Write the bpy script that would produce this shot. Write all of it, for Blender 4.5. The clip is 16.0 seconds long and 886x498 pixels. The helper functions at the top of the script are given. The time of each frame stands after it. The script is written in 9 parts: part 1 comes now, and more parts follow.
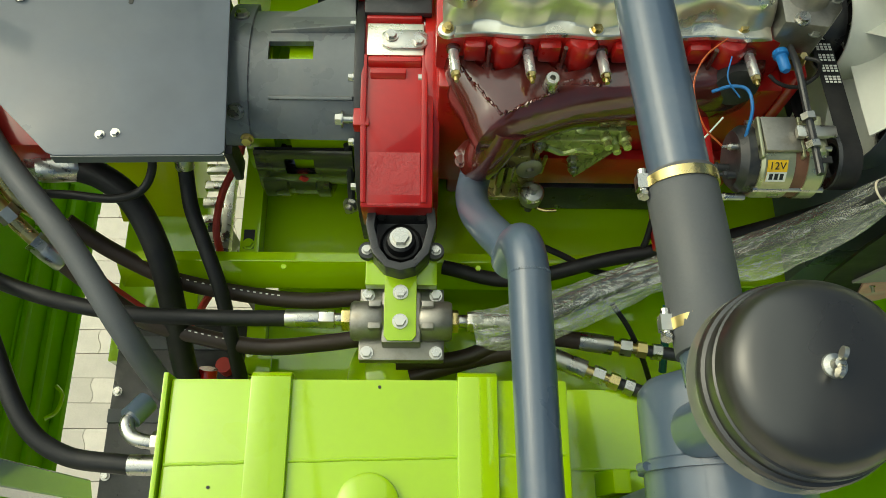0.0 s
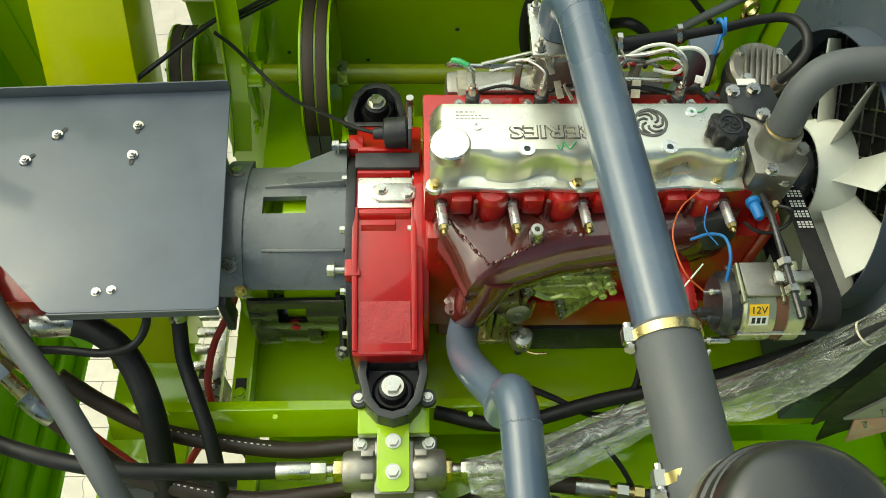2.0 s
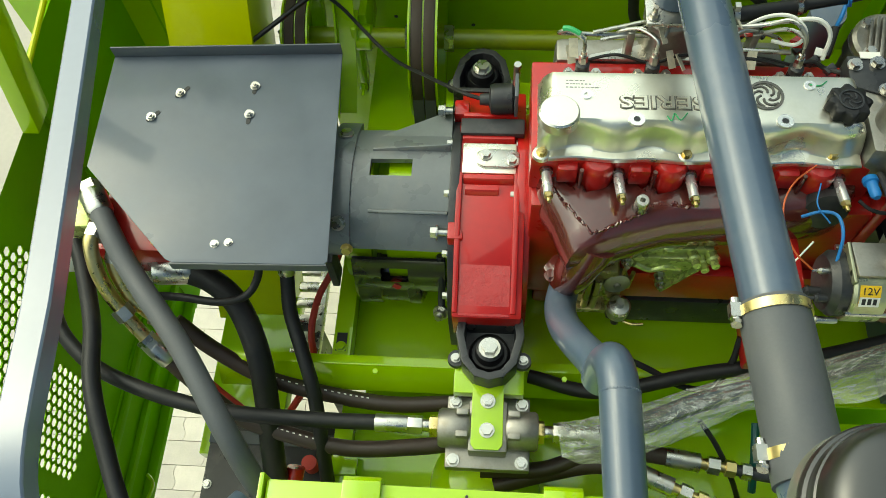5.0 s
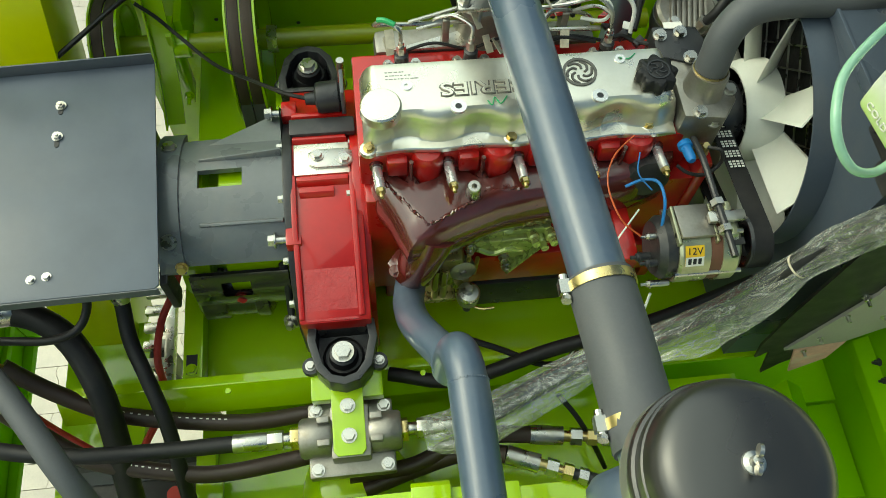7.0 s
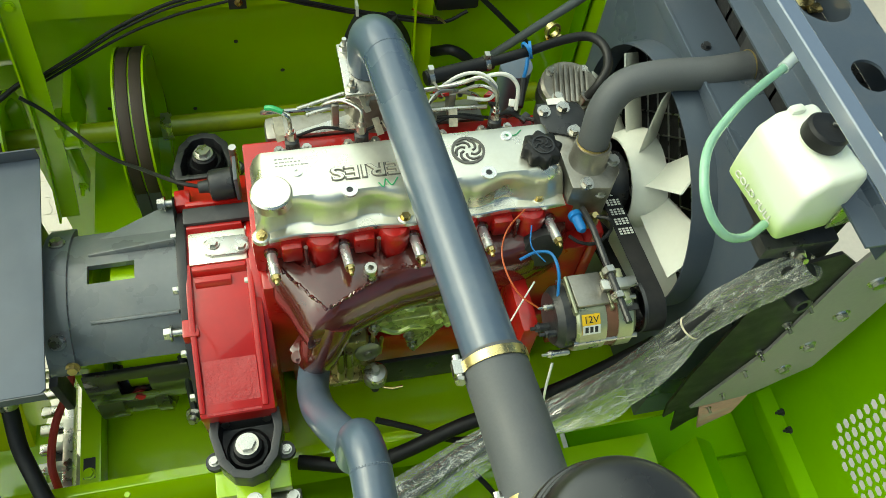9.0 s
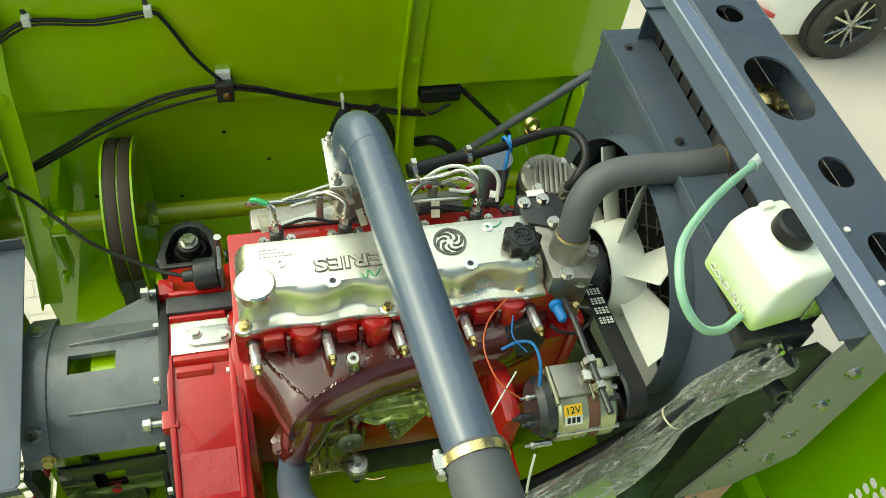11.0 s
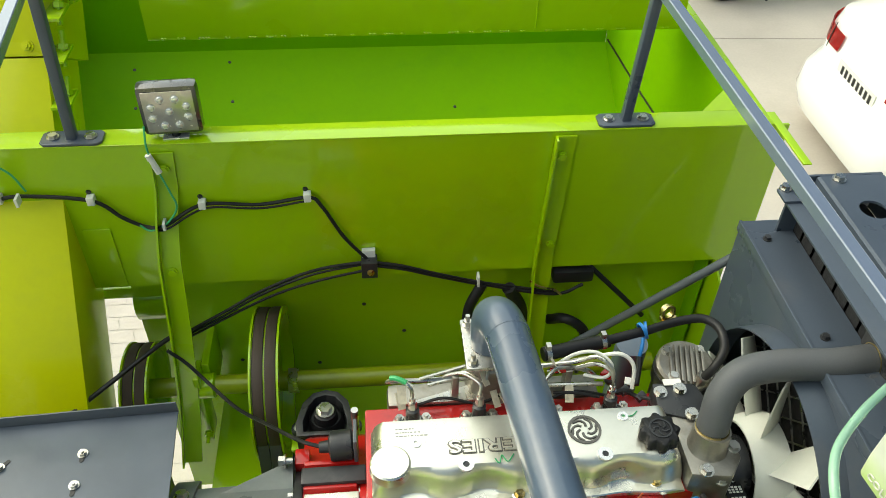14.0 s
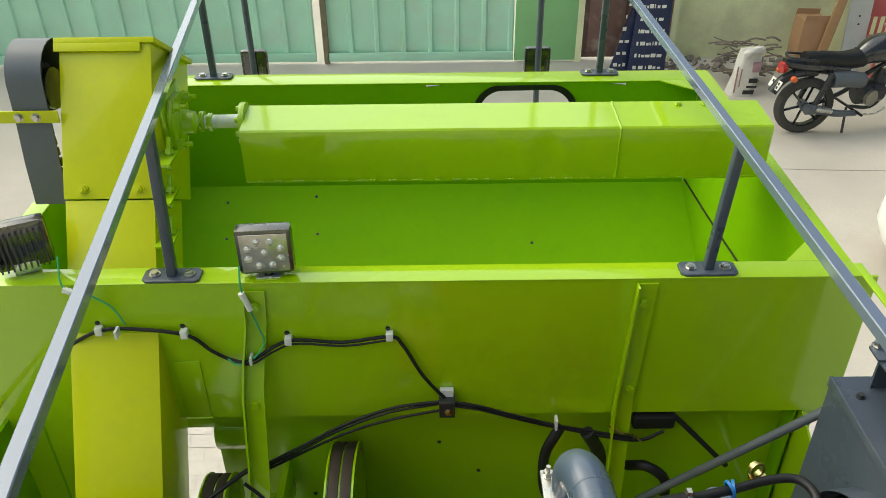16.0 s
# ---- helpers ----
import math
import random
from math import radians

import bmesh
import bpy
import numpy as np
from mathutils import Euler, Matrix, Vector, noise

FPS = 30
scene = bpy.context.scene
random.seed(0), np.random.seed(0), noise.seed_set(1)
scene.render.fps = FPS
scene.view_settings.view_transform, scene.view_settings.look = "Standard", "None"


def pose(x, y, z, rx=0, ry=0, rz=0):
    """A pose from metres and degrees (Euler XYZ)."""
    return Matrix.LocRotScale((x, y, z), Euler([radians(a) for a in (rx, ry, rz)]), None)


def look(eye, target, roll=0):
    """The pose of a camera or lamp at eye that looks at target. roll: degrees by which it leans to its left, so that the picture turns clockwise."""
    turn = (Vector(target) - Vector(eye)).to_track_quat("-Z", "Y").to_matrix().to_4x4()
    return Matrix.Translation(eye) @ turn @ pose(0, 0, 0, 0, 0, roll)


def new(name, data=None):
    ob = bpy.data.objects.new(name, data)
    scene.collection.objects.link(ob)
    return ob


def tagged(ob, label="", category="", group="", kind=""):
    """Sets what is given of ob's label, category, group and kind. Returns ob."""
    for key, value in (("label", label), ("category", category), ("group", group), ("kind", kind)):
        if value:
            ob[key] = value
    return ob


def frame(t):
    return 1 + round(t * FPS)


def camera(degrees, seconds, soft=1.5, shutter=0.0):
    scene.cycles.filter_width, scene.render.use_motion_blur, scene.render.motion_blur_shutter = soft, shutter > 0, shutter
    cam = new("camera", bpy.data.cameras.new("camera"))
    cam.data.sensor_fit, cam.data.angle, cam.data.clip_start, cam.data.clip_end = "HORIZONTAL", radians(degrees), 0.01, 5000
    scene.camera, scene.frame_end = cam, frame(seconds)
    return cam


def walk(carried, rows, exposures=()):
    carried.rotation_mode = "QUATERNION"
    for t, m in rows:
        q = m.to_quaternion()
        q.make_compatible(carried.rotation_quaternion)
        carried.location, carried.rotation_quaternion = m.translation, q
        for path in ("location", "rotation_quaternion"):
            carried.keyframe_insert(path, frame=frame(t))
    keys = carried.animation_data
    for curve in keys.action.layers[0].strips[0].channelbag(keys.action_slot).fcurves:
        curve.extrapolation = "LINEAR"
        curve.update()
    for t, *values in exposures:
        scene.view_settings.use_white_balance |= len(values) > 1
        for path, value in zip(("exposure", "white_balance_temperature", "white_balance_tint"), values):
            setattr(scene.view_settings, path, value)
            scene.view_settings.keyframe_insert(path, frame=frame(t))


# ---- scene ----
cam = camera(57.18, 16.0, 0.6)
PATH = [
    (0.0, pose(0.0060, -0.0014, 4.0059, 21.130, -1.502, 0.004)),
    (0.5, pose(0.0092, 0.0042, 4.0244, 24.520, -0.871, 0.763)),
    (1.0, pose(0.0178, 0.0126, 4.0321, 26.717, -0.776, 0.075)),
    (1.5, pose(0.0192, 0.0191, 4.0356, 28.172, -1.047, -0.911)),
    (2.0, pose(0.0046, 0.0264, 4.0484, 29.968, -1.589, -1.440)),
    (2.5, pose(0.0003, 0.0292, 4.0595, 31.678, -2.154, -1.254)),
    (3.0, pose(-0.0054, 0.0273, 4.0642, 33.793, -2.464, -0.174)),
    (3.5, pose(-0.0248, 0.0235, 4.0753, 34.568, -0.417, 3.173)),
    (6.0, pose(-0.0304, 0.0081, 4.0724, 23.646, 3.019, 2.205)),
    (6.5, pose(-0.0037, 0.0117, 4.0558, 25.150, 0.069, -2.136)),
    (7.0, pose(0.0379, 0.0320, 4.0536, 27.052, -2.267, -6.314)),
    (7.5, pose(0.0575, 0.0366, 4.0513, 28.418, -3.899, -8.927)),
    (8.0, pose(0.0707, 0.0434, 4.0577, 29.560, -4.674, -10.441)),
    (8.5, pose(0.0865, 0.0464, 4.0632, 30.769, -4.922, -11.278)),
    (9.0, pose(0.0920, 0.0472, 4.0681, 32.029, -5.078, -11.767)),
    (11.5, pose(0.0985, 0.0558, 4.1001, 39.240, -5.801, -12.400)),
    (12.0, pose(0.0973, 0.0567, 4.1041, 40.984, -5.313, -11.714)),
    (12.5, pose(0.0961, 0.0577, 4.1093, 42.854, -4.091, -10.569)),
    (13.0, pose(0.0885, 0.0602, 4.1217, 44.563, -2.914, -9.161)),
    (13.5, pose(0.0748, 0.0629, 4.1385, 46.366, -1.947, -7.189)),
    (14.0, pose(0.0647, 0.0691, 4.1532, 48.266, -1.184, -5.086)),
    (14.5, pose(0.0557, 0.0775, 4.1747, 50.466, -0.565, -3.326)),
    (15.0, pose(0.0479, 0.0831, 4.1898, 52.539, 0.065, -1.871)),
    (15.5, pose(0.0380, 0.0821, 4.2027, 54.626, 0.334, -0.916)),
    (16.0, pose(0.0324, 0.0849, 4.2161, 56.475, 0.483, -0.442)),
]
walk(cam, PATH, [(0.0, 0.4, 6500, -10), (1.0, 0.55, 6500, -10), (3.5, 0.9, 6500, -12), (6.0, 0.55, 6250, -14), (9.0, 0.78, 6250, -15), (12.0, 0.85, 6400, -11), (13.0, 0.82, 6350, -7), (14.0, 0.8, 6300, -4), (16.0, 0.62, 6250, 0)])

# ---- light: bright open shade under a hazy sky ----
world = bpy.data.worlds.new("sky")
scene.world = world
world.use_nodes = True
wn = world.node_tree.nodes
sky = wn.new("ShaderNodeTexSky")
sky.sky_type, sky.sun_disc = "NISHITA", False
SUN_EL, SUN_AZ = 45.0, 294.0
sky.sun_elevation, sky.sun_rotation = radians(SUN_EL), radians(SUN_AZ)
sky.air_density, sky.dust_density, sky.ozone_density = 1.0, 8.0, 1.0
world.node_tree.links.new(sky.outputs[0], wn["Background"].inputs[0])
wn["Background"].inputs[1].default_value = 0.09
sun = new("sun", bpy.data.lights.new("sun", "SUN"))
sun.data.energy, sun.data.angle, sun.data.color = 1.75, radians(124), (1.0, 0.97, 0.88)
sx, sy = math.sin(radians(SUN_AZ)), math.cos(radians(SUN_AZ))
sun.matrix_world = look((sx * 10, sy * 10, 10 * math.tan(radians(SUN_EL))), (0, 0, 0))
GROUND = 0.4


# ---- building helpers ----
def V(*a):
    return Vector(a)


def grid_basis(d):
    d = Vector(d).normalized()
    u = d.cross(V(0, 0, 1) if abs(d.z) < 0.9 else V(0, 1, 0)).normalized()
    return d, u, d.cross(u)


def box(bm, lo, hi, m=None):
    vs = [bm.verts.new((x, y, z)) for x in (lo[0], hi[0]) for y in (lo[1], hi[1]) for z in (lo[2], hi[2])]
    if m:
        for v in vs:
            v.co = m @ v.co
    for f in ((0, 1, 3, 2), (4, 6, 7, 5), (0, 4, 5, 1), (2, 3, 7, 6), (0, 2, 6, 4), (1, 5, 7, 3)):
        bm.faces.new([vs[i] for i in f])
    return bm


def lathe(bm, p, d, profile, n=24, a0=0.0, a1=360.0, close=True):
    """Turns a profile of (radius, height along d) round the axis through p."""
    p = Vector(p)
    d, u, w = grid_basis(d)
    full = a1 - a0 > 359
    k = n if full else n + 1
    rings = []
    for r, h in profile:
        if r < 1e-6:
            rings.append([bm.verts.new(p + d * h)])
        else:
            rings.append([bm.verts.new(p + d * h + (u * math.cos(a) + w * math.sin(a)) * r)
                          for a in (radians(a0 + (a1 - a0) * i / n) for i in range(k))])
    for a, b in zip(rings, rings[1:]):
        for i in range(n):
            j = (i + 1) % k
            if len(a) == 1 and len(b) == 1:
                continue
            if len(a) == 1:
                bm.faces.new((a[0], b[j], b[i]))
            elif len(b) == 1:
                bm.faces.new((a[i], a[j], b[0]))
            else:
                bm.faces.new((a[i], a[j], b[j], b[i]))
    return bm


def cyl(bm, p, q, r, r2=None, n=20):
    p, q = Vector(p), Vector(q)
    h = (q - p).length
    r2 = r if r2 is None else r2
    return lathe(bm, p, q - p, [(0, 0), (r, 0), (r2, h), (0, h)], n)


def ring(bm, p, d, r0, r1, h, n=28):
    return lathe(bm, p, d, [(r0, 0), (r1, 0), (r1, h), (r0, h), (r0, 0)], n)


def smooth_path(pts, steps=8):
    pts = [Vector(p) for p in pts]
    if len(pts) < 3:
        return pts
    ext = [pts[0] * 2 - pts[1]] + pts + [pts[-1] * 2 - pts[-2]]
    out = []
    for i in range(len(pts) - 1):
        a, b, c, e = ext[i:i + 4]
        for s in range(steps):
            t = s / steps
            out.append(0.5 * ((2 * b) + (c - a) * t + (2 * a - 5 * b + 4 * c - e) * t * t + (3 * b - a - 3 * c + e) * t ** 3))
    return out + [pts[-1]]


def sweep(bm, path, radius, n=12, wobble=0.0, seed=0):
    """A round tube along a path; radius may be a function of the share of the way."""
    path = [Vector(p) for p in path]
    tang = [(path[min(i + 1, len(path) - 1)] - path[max(i - 1, 0)]).normalized() for i in range(len(path))]
    _, u, _ = grid_basis(tang[0])
    rings = []
    for i, (p, t) in enumerate(zip(path, tang)):
        u = (u - t * u.dot(t)).normalized()
        w = t.cross(u)
        s = i / max(1, len(path) - 1)
        r = radius(s) if callable(radius) else radius
        row = []
        for k in range(n):
            a = 2 * math.pi * k / n
            q = r * (1 + (wobble * noise.noise(V(s * 22 + seed, math.cos(a) * 1.6, math.sin(a) * 1.6)) if wobble else 0))
            row.append(bm.verts.new(p + (u * math.cos(a) + w * math.sin(a)) * q))
        rings.append(row)
    for a, b in zip(rings, rings[1:]):
        for k in range(n):
            bm.faces.new((a[k], a[(k + 1) % n], b[(k + 1) % n], b[k]))
    bm.faces.new(rings[0][::-1])
    bm.faces.new(rings[-1])
    return bm


def tube(bm, pts, r, n=12, steps=8, **kw):
    return sweep(bm, smooth_path(pts, steps), r, n, **kw)


def prism(bm, poly, axis, a, b):
    """A polygon, given in the two other axes in order, drawn out along an axis from a to b."""
    def at(p, h):
        c = list(p)
        c.insert("xyz".index(axis), h)
        return c
    lo = [bm.verts.new(at(p, a)) for p in poly]
    hi = [bm.verts.new(at(p, b)) for p in poly]
    n = len(poly)
    bm.faces.new(lo)
    bm.faces.new(hi[::-1])
    for i in range(n):
        bm.faces.new((lo[i], hi[i], hi[(i + 1) % n], lo[(i + 1) % n]))
    return bm


def bolt(bm, p, d, r=0.009, h=0.007, washer=True, stud=0.0):
    """A hexagon head on a washer, standing at p along d."""
    d = Vector(d).normalized()
    p = Vector(p)
    w = r * 0.28
    if washer:
        cyl(bm, p, p + d * w, r * 1.35, n=16)
        p = p + d * w
    cyl(bm, p, p + d * h, r * 1.05, r * 1.0, n=6)
    if stud:
        cyl(bm, p + d * h, p + d * (h + stud), r * 0.5, n=10)
    return bm


def B():
    return bmesh.new()


def mesh_of(name, bm, material, bevel=0.0, angle=35.0):
    bmesh.ops.recalc_face_normals(bm, faces=bm.faces)
    if bevel:
        sharp = [e for e in bm.edges if len(e.link_faces) == 2 and e.calc_face_angle(0) > radians(30)]
        bmesh.ops.bevel(bm, geom=sharp, offset=bevel, segments=2, profile=0.6, affect="EDGES", clamp_overlap=True)
    for f in bm.faces:
        f.smooth = True
    for e in bm.edges:
        e.smooth = len(e.link_faces) == 2 and e.calc_face_angle(0) < radians(angle)
    me = bpy.data.meshes.new(name)
    bm.to_mesh(me)
    bm.free()
    if material:
        me.materials.append(material)
    return me


def part(name, bm, material, parent, label="", bevel=0.0, angle=35.0):
    """Links a bmesh, in the place's own coordinates, as one mesh under a thing or a part."""
    ob = new(name, mesh_of(name, bm, material, bevel, angle))
    ob.parent = parent
    if parent.type == "EMPTY":
        ob.matrix_parent_inverse = Matrix.Translation(-parent.location)
    return tagged(ob, label)


def thing(name, at, label, category, group="", kind=""):
    ob = new(name)
    ob.empty_display_size = 0.05
    ob.location = at
    return tagged(ob, label, category, group, kind)


def solo(name, bm, material, label, category, group="", kind="", bevel=0.0, angle=35.0):
    return tagged(new(name, mesh_of(name, bm, material, bevel, angle)), label, category, group, kind)


def letters(name, body, size, depth, m, material, parent, label="", swell=0.0):
    cu = bpy.data.curves.new(name, "FONT")
    cu.body, cu.size, cu.extrude, cu.align_x, cu.align_y = body, size, depth, "CENTER", "CENTER"
    cu.resolution_u, cu.offset = 3, swell
    ob = bpy.data.objects.new(name, cu)
    me = bpy.data.meshes.new_from_object(ob)
    bpy.data.objects.remove(ob)
    me.transform(m)
    me.materials.clear()
    me.materials.append(material)
    ob = new(name, me)
    ob.parent = parent
    if parent.type == "EMPTY":
        ob.matrix_parent_inverse = Matrix.Translation(-parent.location)
    return tagged(ob, label)


# ---- materials ----
def mat(name, base, rough=0.5, metal=0.0, vary=0.12, scale=9.0, bump=0.05, bump_scale=120.0, coat=0.0,
        dirt=None, dirt_amount=0.3, dirt_scale=6.0, spec=0.5, rand=0.0, rough_vary=0.12, coat_ior=1.5):
    """A surface with colour drifting at two scales, fine relief and patches of dirt or wear."""
    m = bpy.data.materials.new(name)
    m.use_nodes = True
    nt = m.node_tree
    N, L = nt.nodes.new, nt.links.new
    b = nt.nodes["Principled BSDF"]
    co = N("ShaderNodeTexCoord")
    big = N("ShaderNodeTexNoise")
    big.inputs["Scale"].default_value, big.inputs["Detail"].default_value = scale, 6
    fine = N("ShaderNodeTexNoise")
    fine.inputs["Scale"].default_value, fine.inputs["Detail"].default_value = bump_scale, 4
    L(co.outputs["Object"], big.inputs["Vector"])
    L(co.outputs["Object"], fine.inputs["Vector"])
    val = N("ShaderNodeMath")
    val.operation = "ADD"
    L(big.outputs["Fac"], val.inputs[0])
    half = N("ShaderNodeMath")
    half.operation, half.inputs[1].default_value = "MULTIPLY", 0.35
    L(fine.outputs["Fac"], half.inputs[0])
    L(half.outputs[0], val.inputs[1])
    span = N("ShaderNodeMapRange")
    span.inputs["From Min"].default_value, span.inputs["From Max"].default_value = 0.35, 1.0
    span.inputs["To Min"].default_value, span.inputs["To Max"].default_value = 1 - vary, 1 + vary
    L(val.outputs[0], span.inputs["Value"])
    hsv = N("ShaderNodeHueSaturation")
    hsv.inputs["Color"].default_value = (*base, 1)
    if rand:
        info = N("ShaderNodeObjectInfo")
        rr = N("ShaderNodeMapRange")
        rr.inputs["To Min"].default_value, rr.inputs["To Max"].default_value = 1 - rand, 1 + rand
        L(info.outputs["Random"], rr.inputs["Value"])
        mul = N("ShaderNodeMath")
        mul.operation = "MULTIPLY"
        L(rr.outputs[0], mul.inputs[0])
        L(span.outputs[0], mul.inputs[1])
        L(mul.outputs[0], hsv.inputs["Value"])
    else:
        L(span.outputs[0], hsv.inputs["Value"])
    colour = hsv.outputs["Color"]
    if dirt:
        dn = N("ShaderNodeTexNoise")
        dn.inputs["Scale"].default_value, dn.inputs["Detail"].default_value, dn.inputs["Roughness"].default_value = dirt_scale, 8, 0.65
        L(co.outputs["Object"], dn.inputs["Vector"])
        dr = N("ShaderNodeMapRange")
        dr.inputs["From Min"].default_value, dr.inputs["From Max"].default_value = 0.52, 0.72
        dr.inputs["To Max"].default_value = dirt_amount
        L(dn.outputs["Fac"], dr.inputs["Value"])
        mix = N("ShaderNodeMix")
        mix.data_type = "RGBA"
        mix.inputs[7].default_value = (*dirt, 1)
        L(dr.outputs[0], mix.inputs[0])
        L(colour, mix.inputs[6])
        colour = mix.outputs[2]
    L(colour, b.inputs["Base Color"])
    rv = N("ShaderNodeMapRange")
    rv.inputs["From Min"].default_value, rv.inputs["From Max"].default_value = 0.3, 0.7
    rv.inputs["To Min"].default_value, rv.inputs["To Max"].default_value = max(0.02, rough - rough_vary), min(1, rough + rough_vary)
    L(big.outputs["Fac"], rv.inputs["Value"])
    L(rv.outputs[0], b.inputs["Roughness"])
    b.inputs["Metallic"].default_value = metal
    b.inputs["Specular IOR Level"].default_value = spec
    b.inputs["Coat Weight"].default_value = coat
    b.inputs["Coat Roughness"].default_value = 0.08
    b.inputs["Coat IOR"].default_value = coat_ior
    if bump:
        bp = N("ShaderNodeBump")
        bp.inputs["Strength"].default_value, bp.inputs["Distance"].default_value = bump, 0.004
        L(val.outputs[0], bp.inputs["Height"])
        L(bp.outputs[0], b.inputs["Normal"])
    return m


GREEN = mat("lime green machine paint", (0.355, 0.56, 0.002), 0.35, vary=0.05, scale=3.0, bump=0.03, bump_scale=60, coat=1.0, coat_ior=1.55, spec=0.15,
            dirt=(0.28, 0.36, 0.03), dirt_amount=0.25, dirt_scale=5.0)
YELLOW_GREEN = mat("yellow green paint", (0.58, 0.62, 0.002), 0.35, vary=0.05, scale=3.0, bump=0.03, bump_scale=60, coat=0.4, spec=0.2,
                   dirt=(0.4, 0.45, 0.03), dirt_amount=0.25)
# also used inside the tank, where its darker green stands for shade
PANEL = mat("leaf green door paint, also tank shade", (0.20, 0.42, 0.002), 0.5, vary=0.06, scale=3.0, bump=0.03, bump_scale=60, coat=0.0, spec=0.04,
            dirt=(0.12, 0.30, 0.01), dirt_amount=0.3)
CHARCOAL = mat("dark grey satin paint", (0.095, 0.108, 0.122), 0.42, vary=0.14, scale=7.0, bump=0.04, bump_scale=160,
               dirt=(0.16, 0.15, 0.13), dirt_amount=0.3)
STEEL_GREY = mat("blue grey gloss paint", (0.070, 0.098, 0.142), 0.32, vary=0.10, scale=6.0, bump=0.03, coat=0.55, coat_ior=1.5, rough_vary=0.06, spec=0.4,
                 dirt=(0.25, 0.24, 0.22), dirt_amount=0.15)
FRAME_GREY = mat("slate grey powder coat", (0.06, 0.075, 0.10), 0.33, vary=0.12, scale=5.0, bump=0.05, bump_scale=200,
                 dirt=(0.14, 0.13, 0.12), dirt_amount=0.25)
RED_ROUGH = mat("orange peel red enamel on rough casting", (0.40, 0.008, 0.007), 0.25, vary=0.12, scale=20.0, bump=1.0, bump_scale=180, coat=0.7)
RAIL = mat("pale blue grey glossy rail enamel", (0.13, 0.16, 0.225), 0.22, vary=0.06, scale=6.0, bump=0.01, coat=1.0, coat_ior=1.7, rough_vary=0.04)
RED = mat("red engine enamel", (0.40, 0.008, 0.007), 0.34, vary=0.16, scale=12.0, bump=0.18, bump_scale=70, coat=0.7, spec=0.3, rough_vary=0.08,
          dirt=(0.17, 0.012, 0.010), dirt_amount=0.5, dirt_scale=14)
MAROON = mat("wet brown red primer on cast iron", (0.085, 0.016, 0.012), 0.16, vary=0.25, scale=18.0, bump=0.35, bump_scale=45, coat=1.0, rough_vary=0.08,
             dirt=(0.06, 0.03, 0.02), dirt_amount=0.4, dirt_scale=16)
ALU = mat("bright cast aluminium under yellowed lacquer", (0.84, 0.81, 0.69), 0.30, metal=0.92, vary=0.08, scale=12.0, bump=0.06, bump_scale=150, rough_vary=0.08,
          dirt=(0.62, 0.58, 0.38), dirt_amount=0.3, dirt_scale=10)
ALU_OLIVE = mat("varnished alternator alloy", (0.46, 0.46, 0.30), 0.33, metal=0.75, vary=0.18, scale=25.0, bump=0.12, bump_scale=150,
                dirt=(0.20, 0.18, 0.08), dirt_amount=0.5, dirt_scale=18)
BRIGHT = mat("bright plated sleeve", (0.80, 0.80, 0.78), 0.22, metal=0.7, vary=0.08, scale=40.0, bump=0.02)
ALU_RAW = mat("dull cast aluminium", (0.30, 0.285, 0.25), 0.42, metal=0.85, vary=0.2, scale=25.0, bump=0.25, bump_scale=180,
              dirt=(0.16, 0.13, 0.09), dirt_amount=0.6, dirt_scale=18)
ZINC = mat("zinc plated steel", (0.52, 0.51, 0.47), 0.30, metal=1.0, vary=0.12, scale=40.0, bump=0.05,
           dirt=(0.5, 0.42, 0.22), dirt_amount=0.35, dirt_scale=30)
BRASS = mat("yellow passivated steel", (0.62, 0.50, 0.22), 0.3, metal=1.0, vary=0.15, scale=30.0, bump=0.05)
OLIVE_METAL = mat("oily lacquered pump casting", (0.46, 0.52, 0.16), 0.26, metal=0.55, vary=0.35, scale=35.0, bump=0.35, bump_scale=90, coat=0.6,
                  dirt=(0.10, 0.08, 0.04), dirt_amount=0.6, dirt_scale=25)
RUBBER = mat("black rubber", (0.011, 0.011, 0.012), 0.5, vary=0.2, scale=20.0, bump=0.12, bump_scale=220, spec=0.35,
             dirt=(0.05, 0.045, 0.04), dirt_amount=0.3, dirt_scale=12)
RUBBER_GREY = mat("grey cloth wrapped rubber", (0.08, 0.084, 0.09), 0.6, vary=0.14, scale=16.0, bump=0.15, bump_scale=260,
                  dirt=(0.11, 0.1, 0.09), dirt_amount=0.3)
BLACK = mat("black gloss enamel", (0.022, 0.021, 0.020), 0.28, vary=0.2, scale=8.0, bump=0.02, coat=1.0, coat_ior=1.7, rough_vary=0.06,
            dirt=(0.07, 0.055, 0.04), dirt_amount=0.15, dirt_scale=9)
BLACK_CAST = mat("black painted casting", (0.024, 0.025, 0.027), 0.36, vary=0.25, scale=20.0, bump=0.2, bump_scale=120,
                 dirt=(0.10, 0.09, 0.08), dirt_amount=0.35, dirt_scale=15)
BROWN_BELT = mat("dark brown belt fabric", (0.05, 0.035, 0.022), 0.7, vary=0.2, scale=15.0, bump=0.2, bump_scale=300)
WHITE_PLASTIC = mat("off white nylon", (0.62, 0.63, 0.56), 0.38, vary=0.06, scale=8.0, bump=0.03, dirt=(0.4, 0.4, 0.34), dirt_amount=0.3)
WHITE_PAINT = mat("white car paint", (0.80, 0.80, 0.79), 0.15, vary=0.02, scale=3.0, bump=0.0, coat=0.6)
RED_LAMP = mat("red lamp plastic", (0.45, 0.012, 0.01), 0.12, vary=0.1, coat=0.5, bump=0.0)
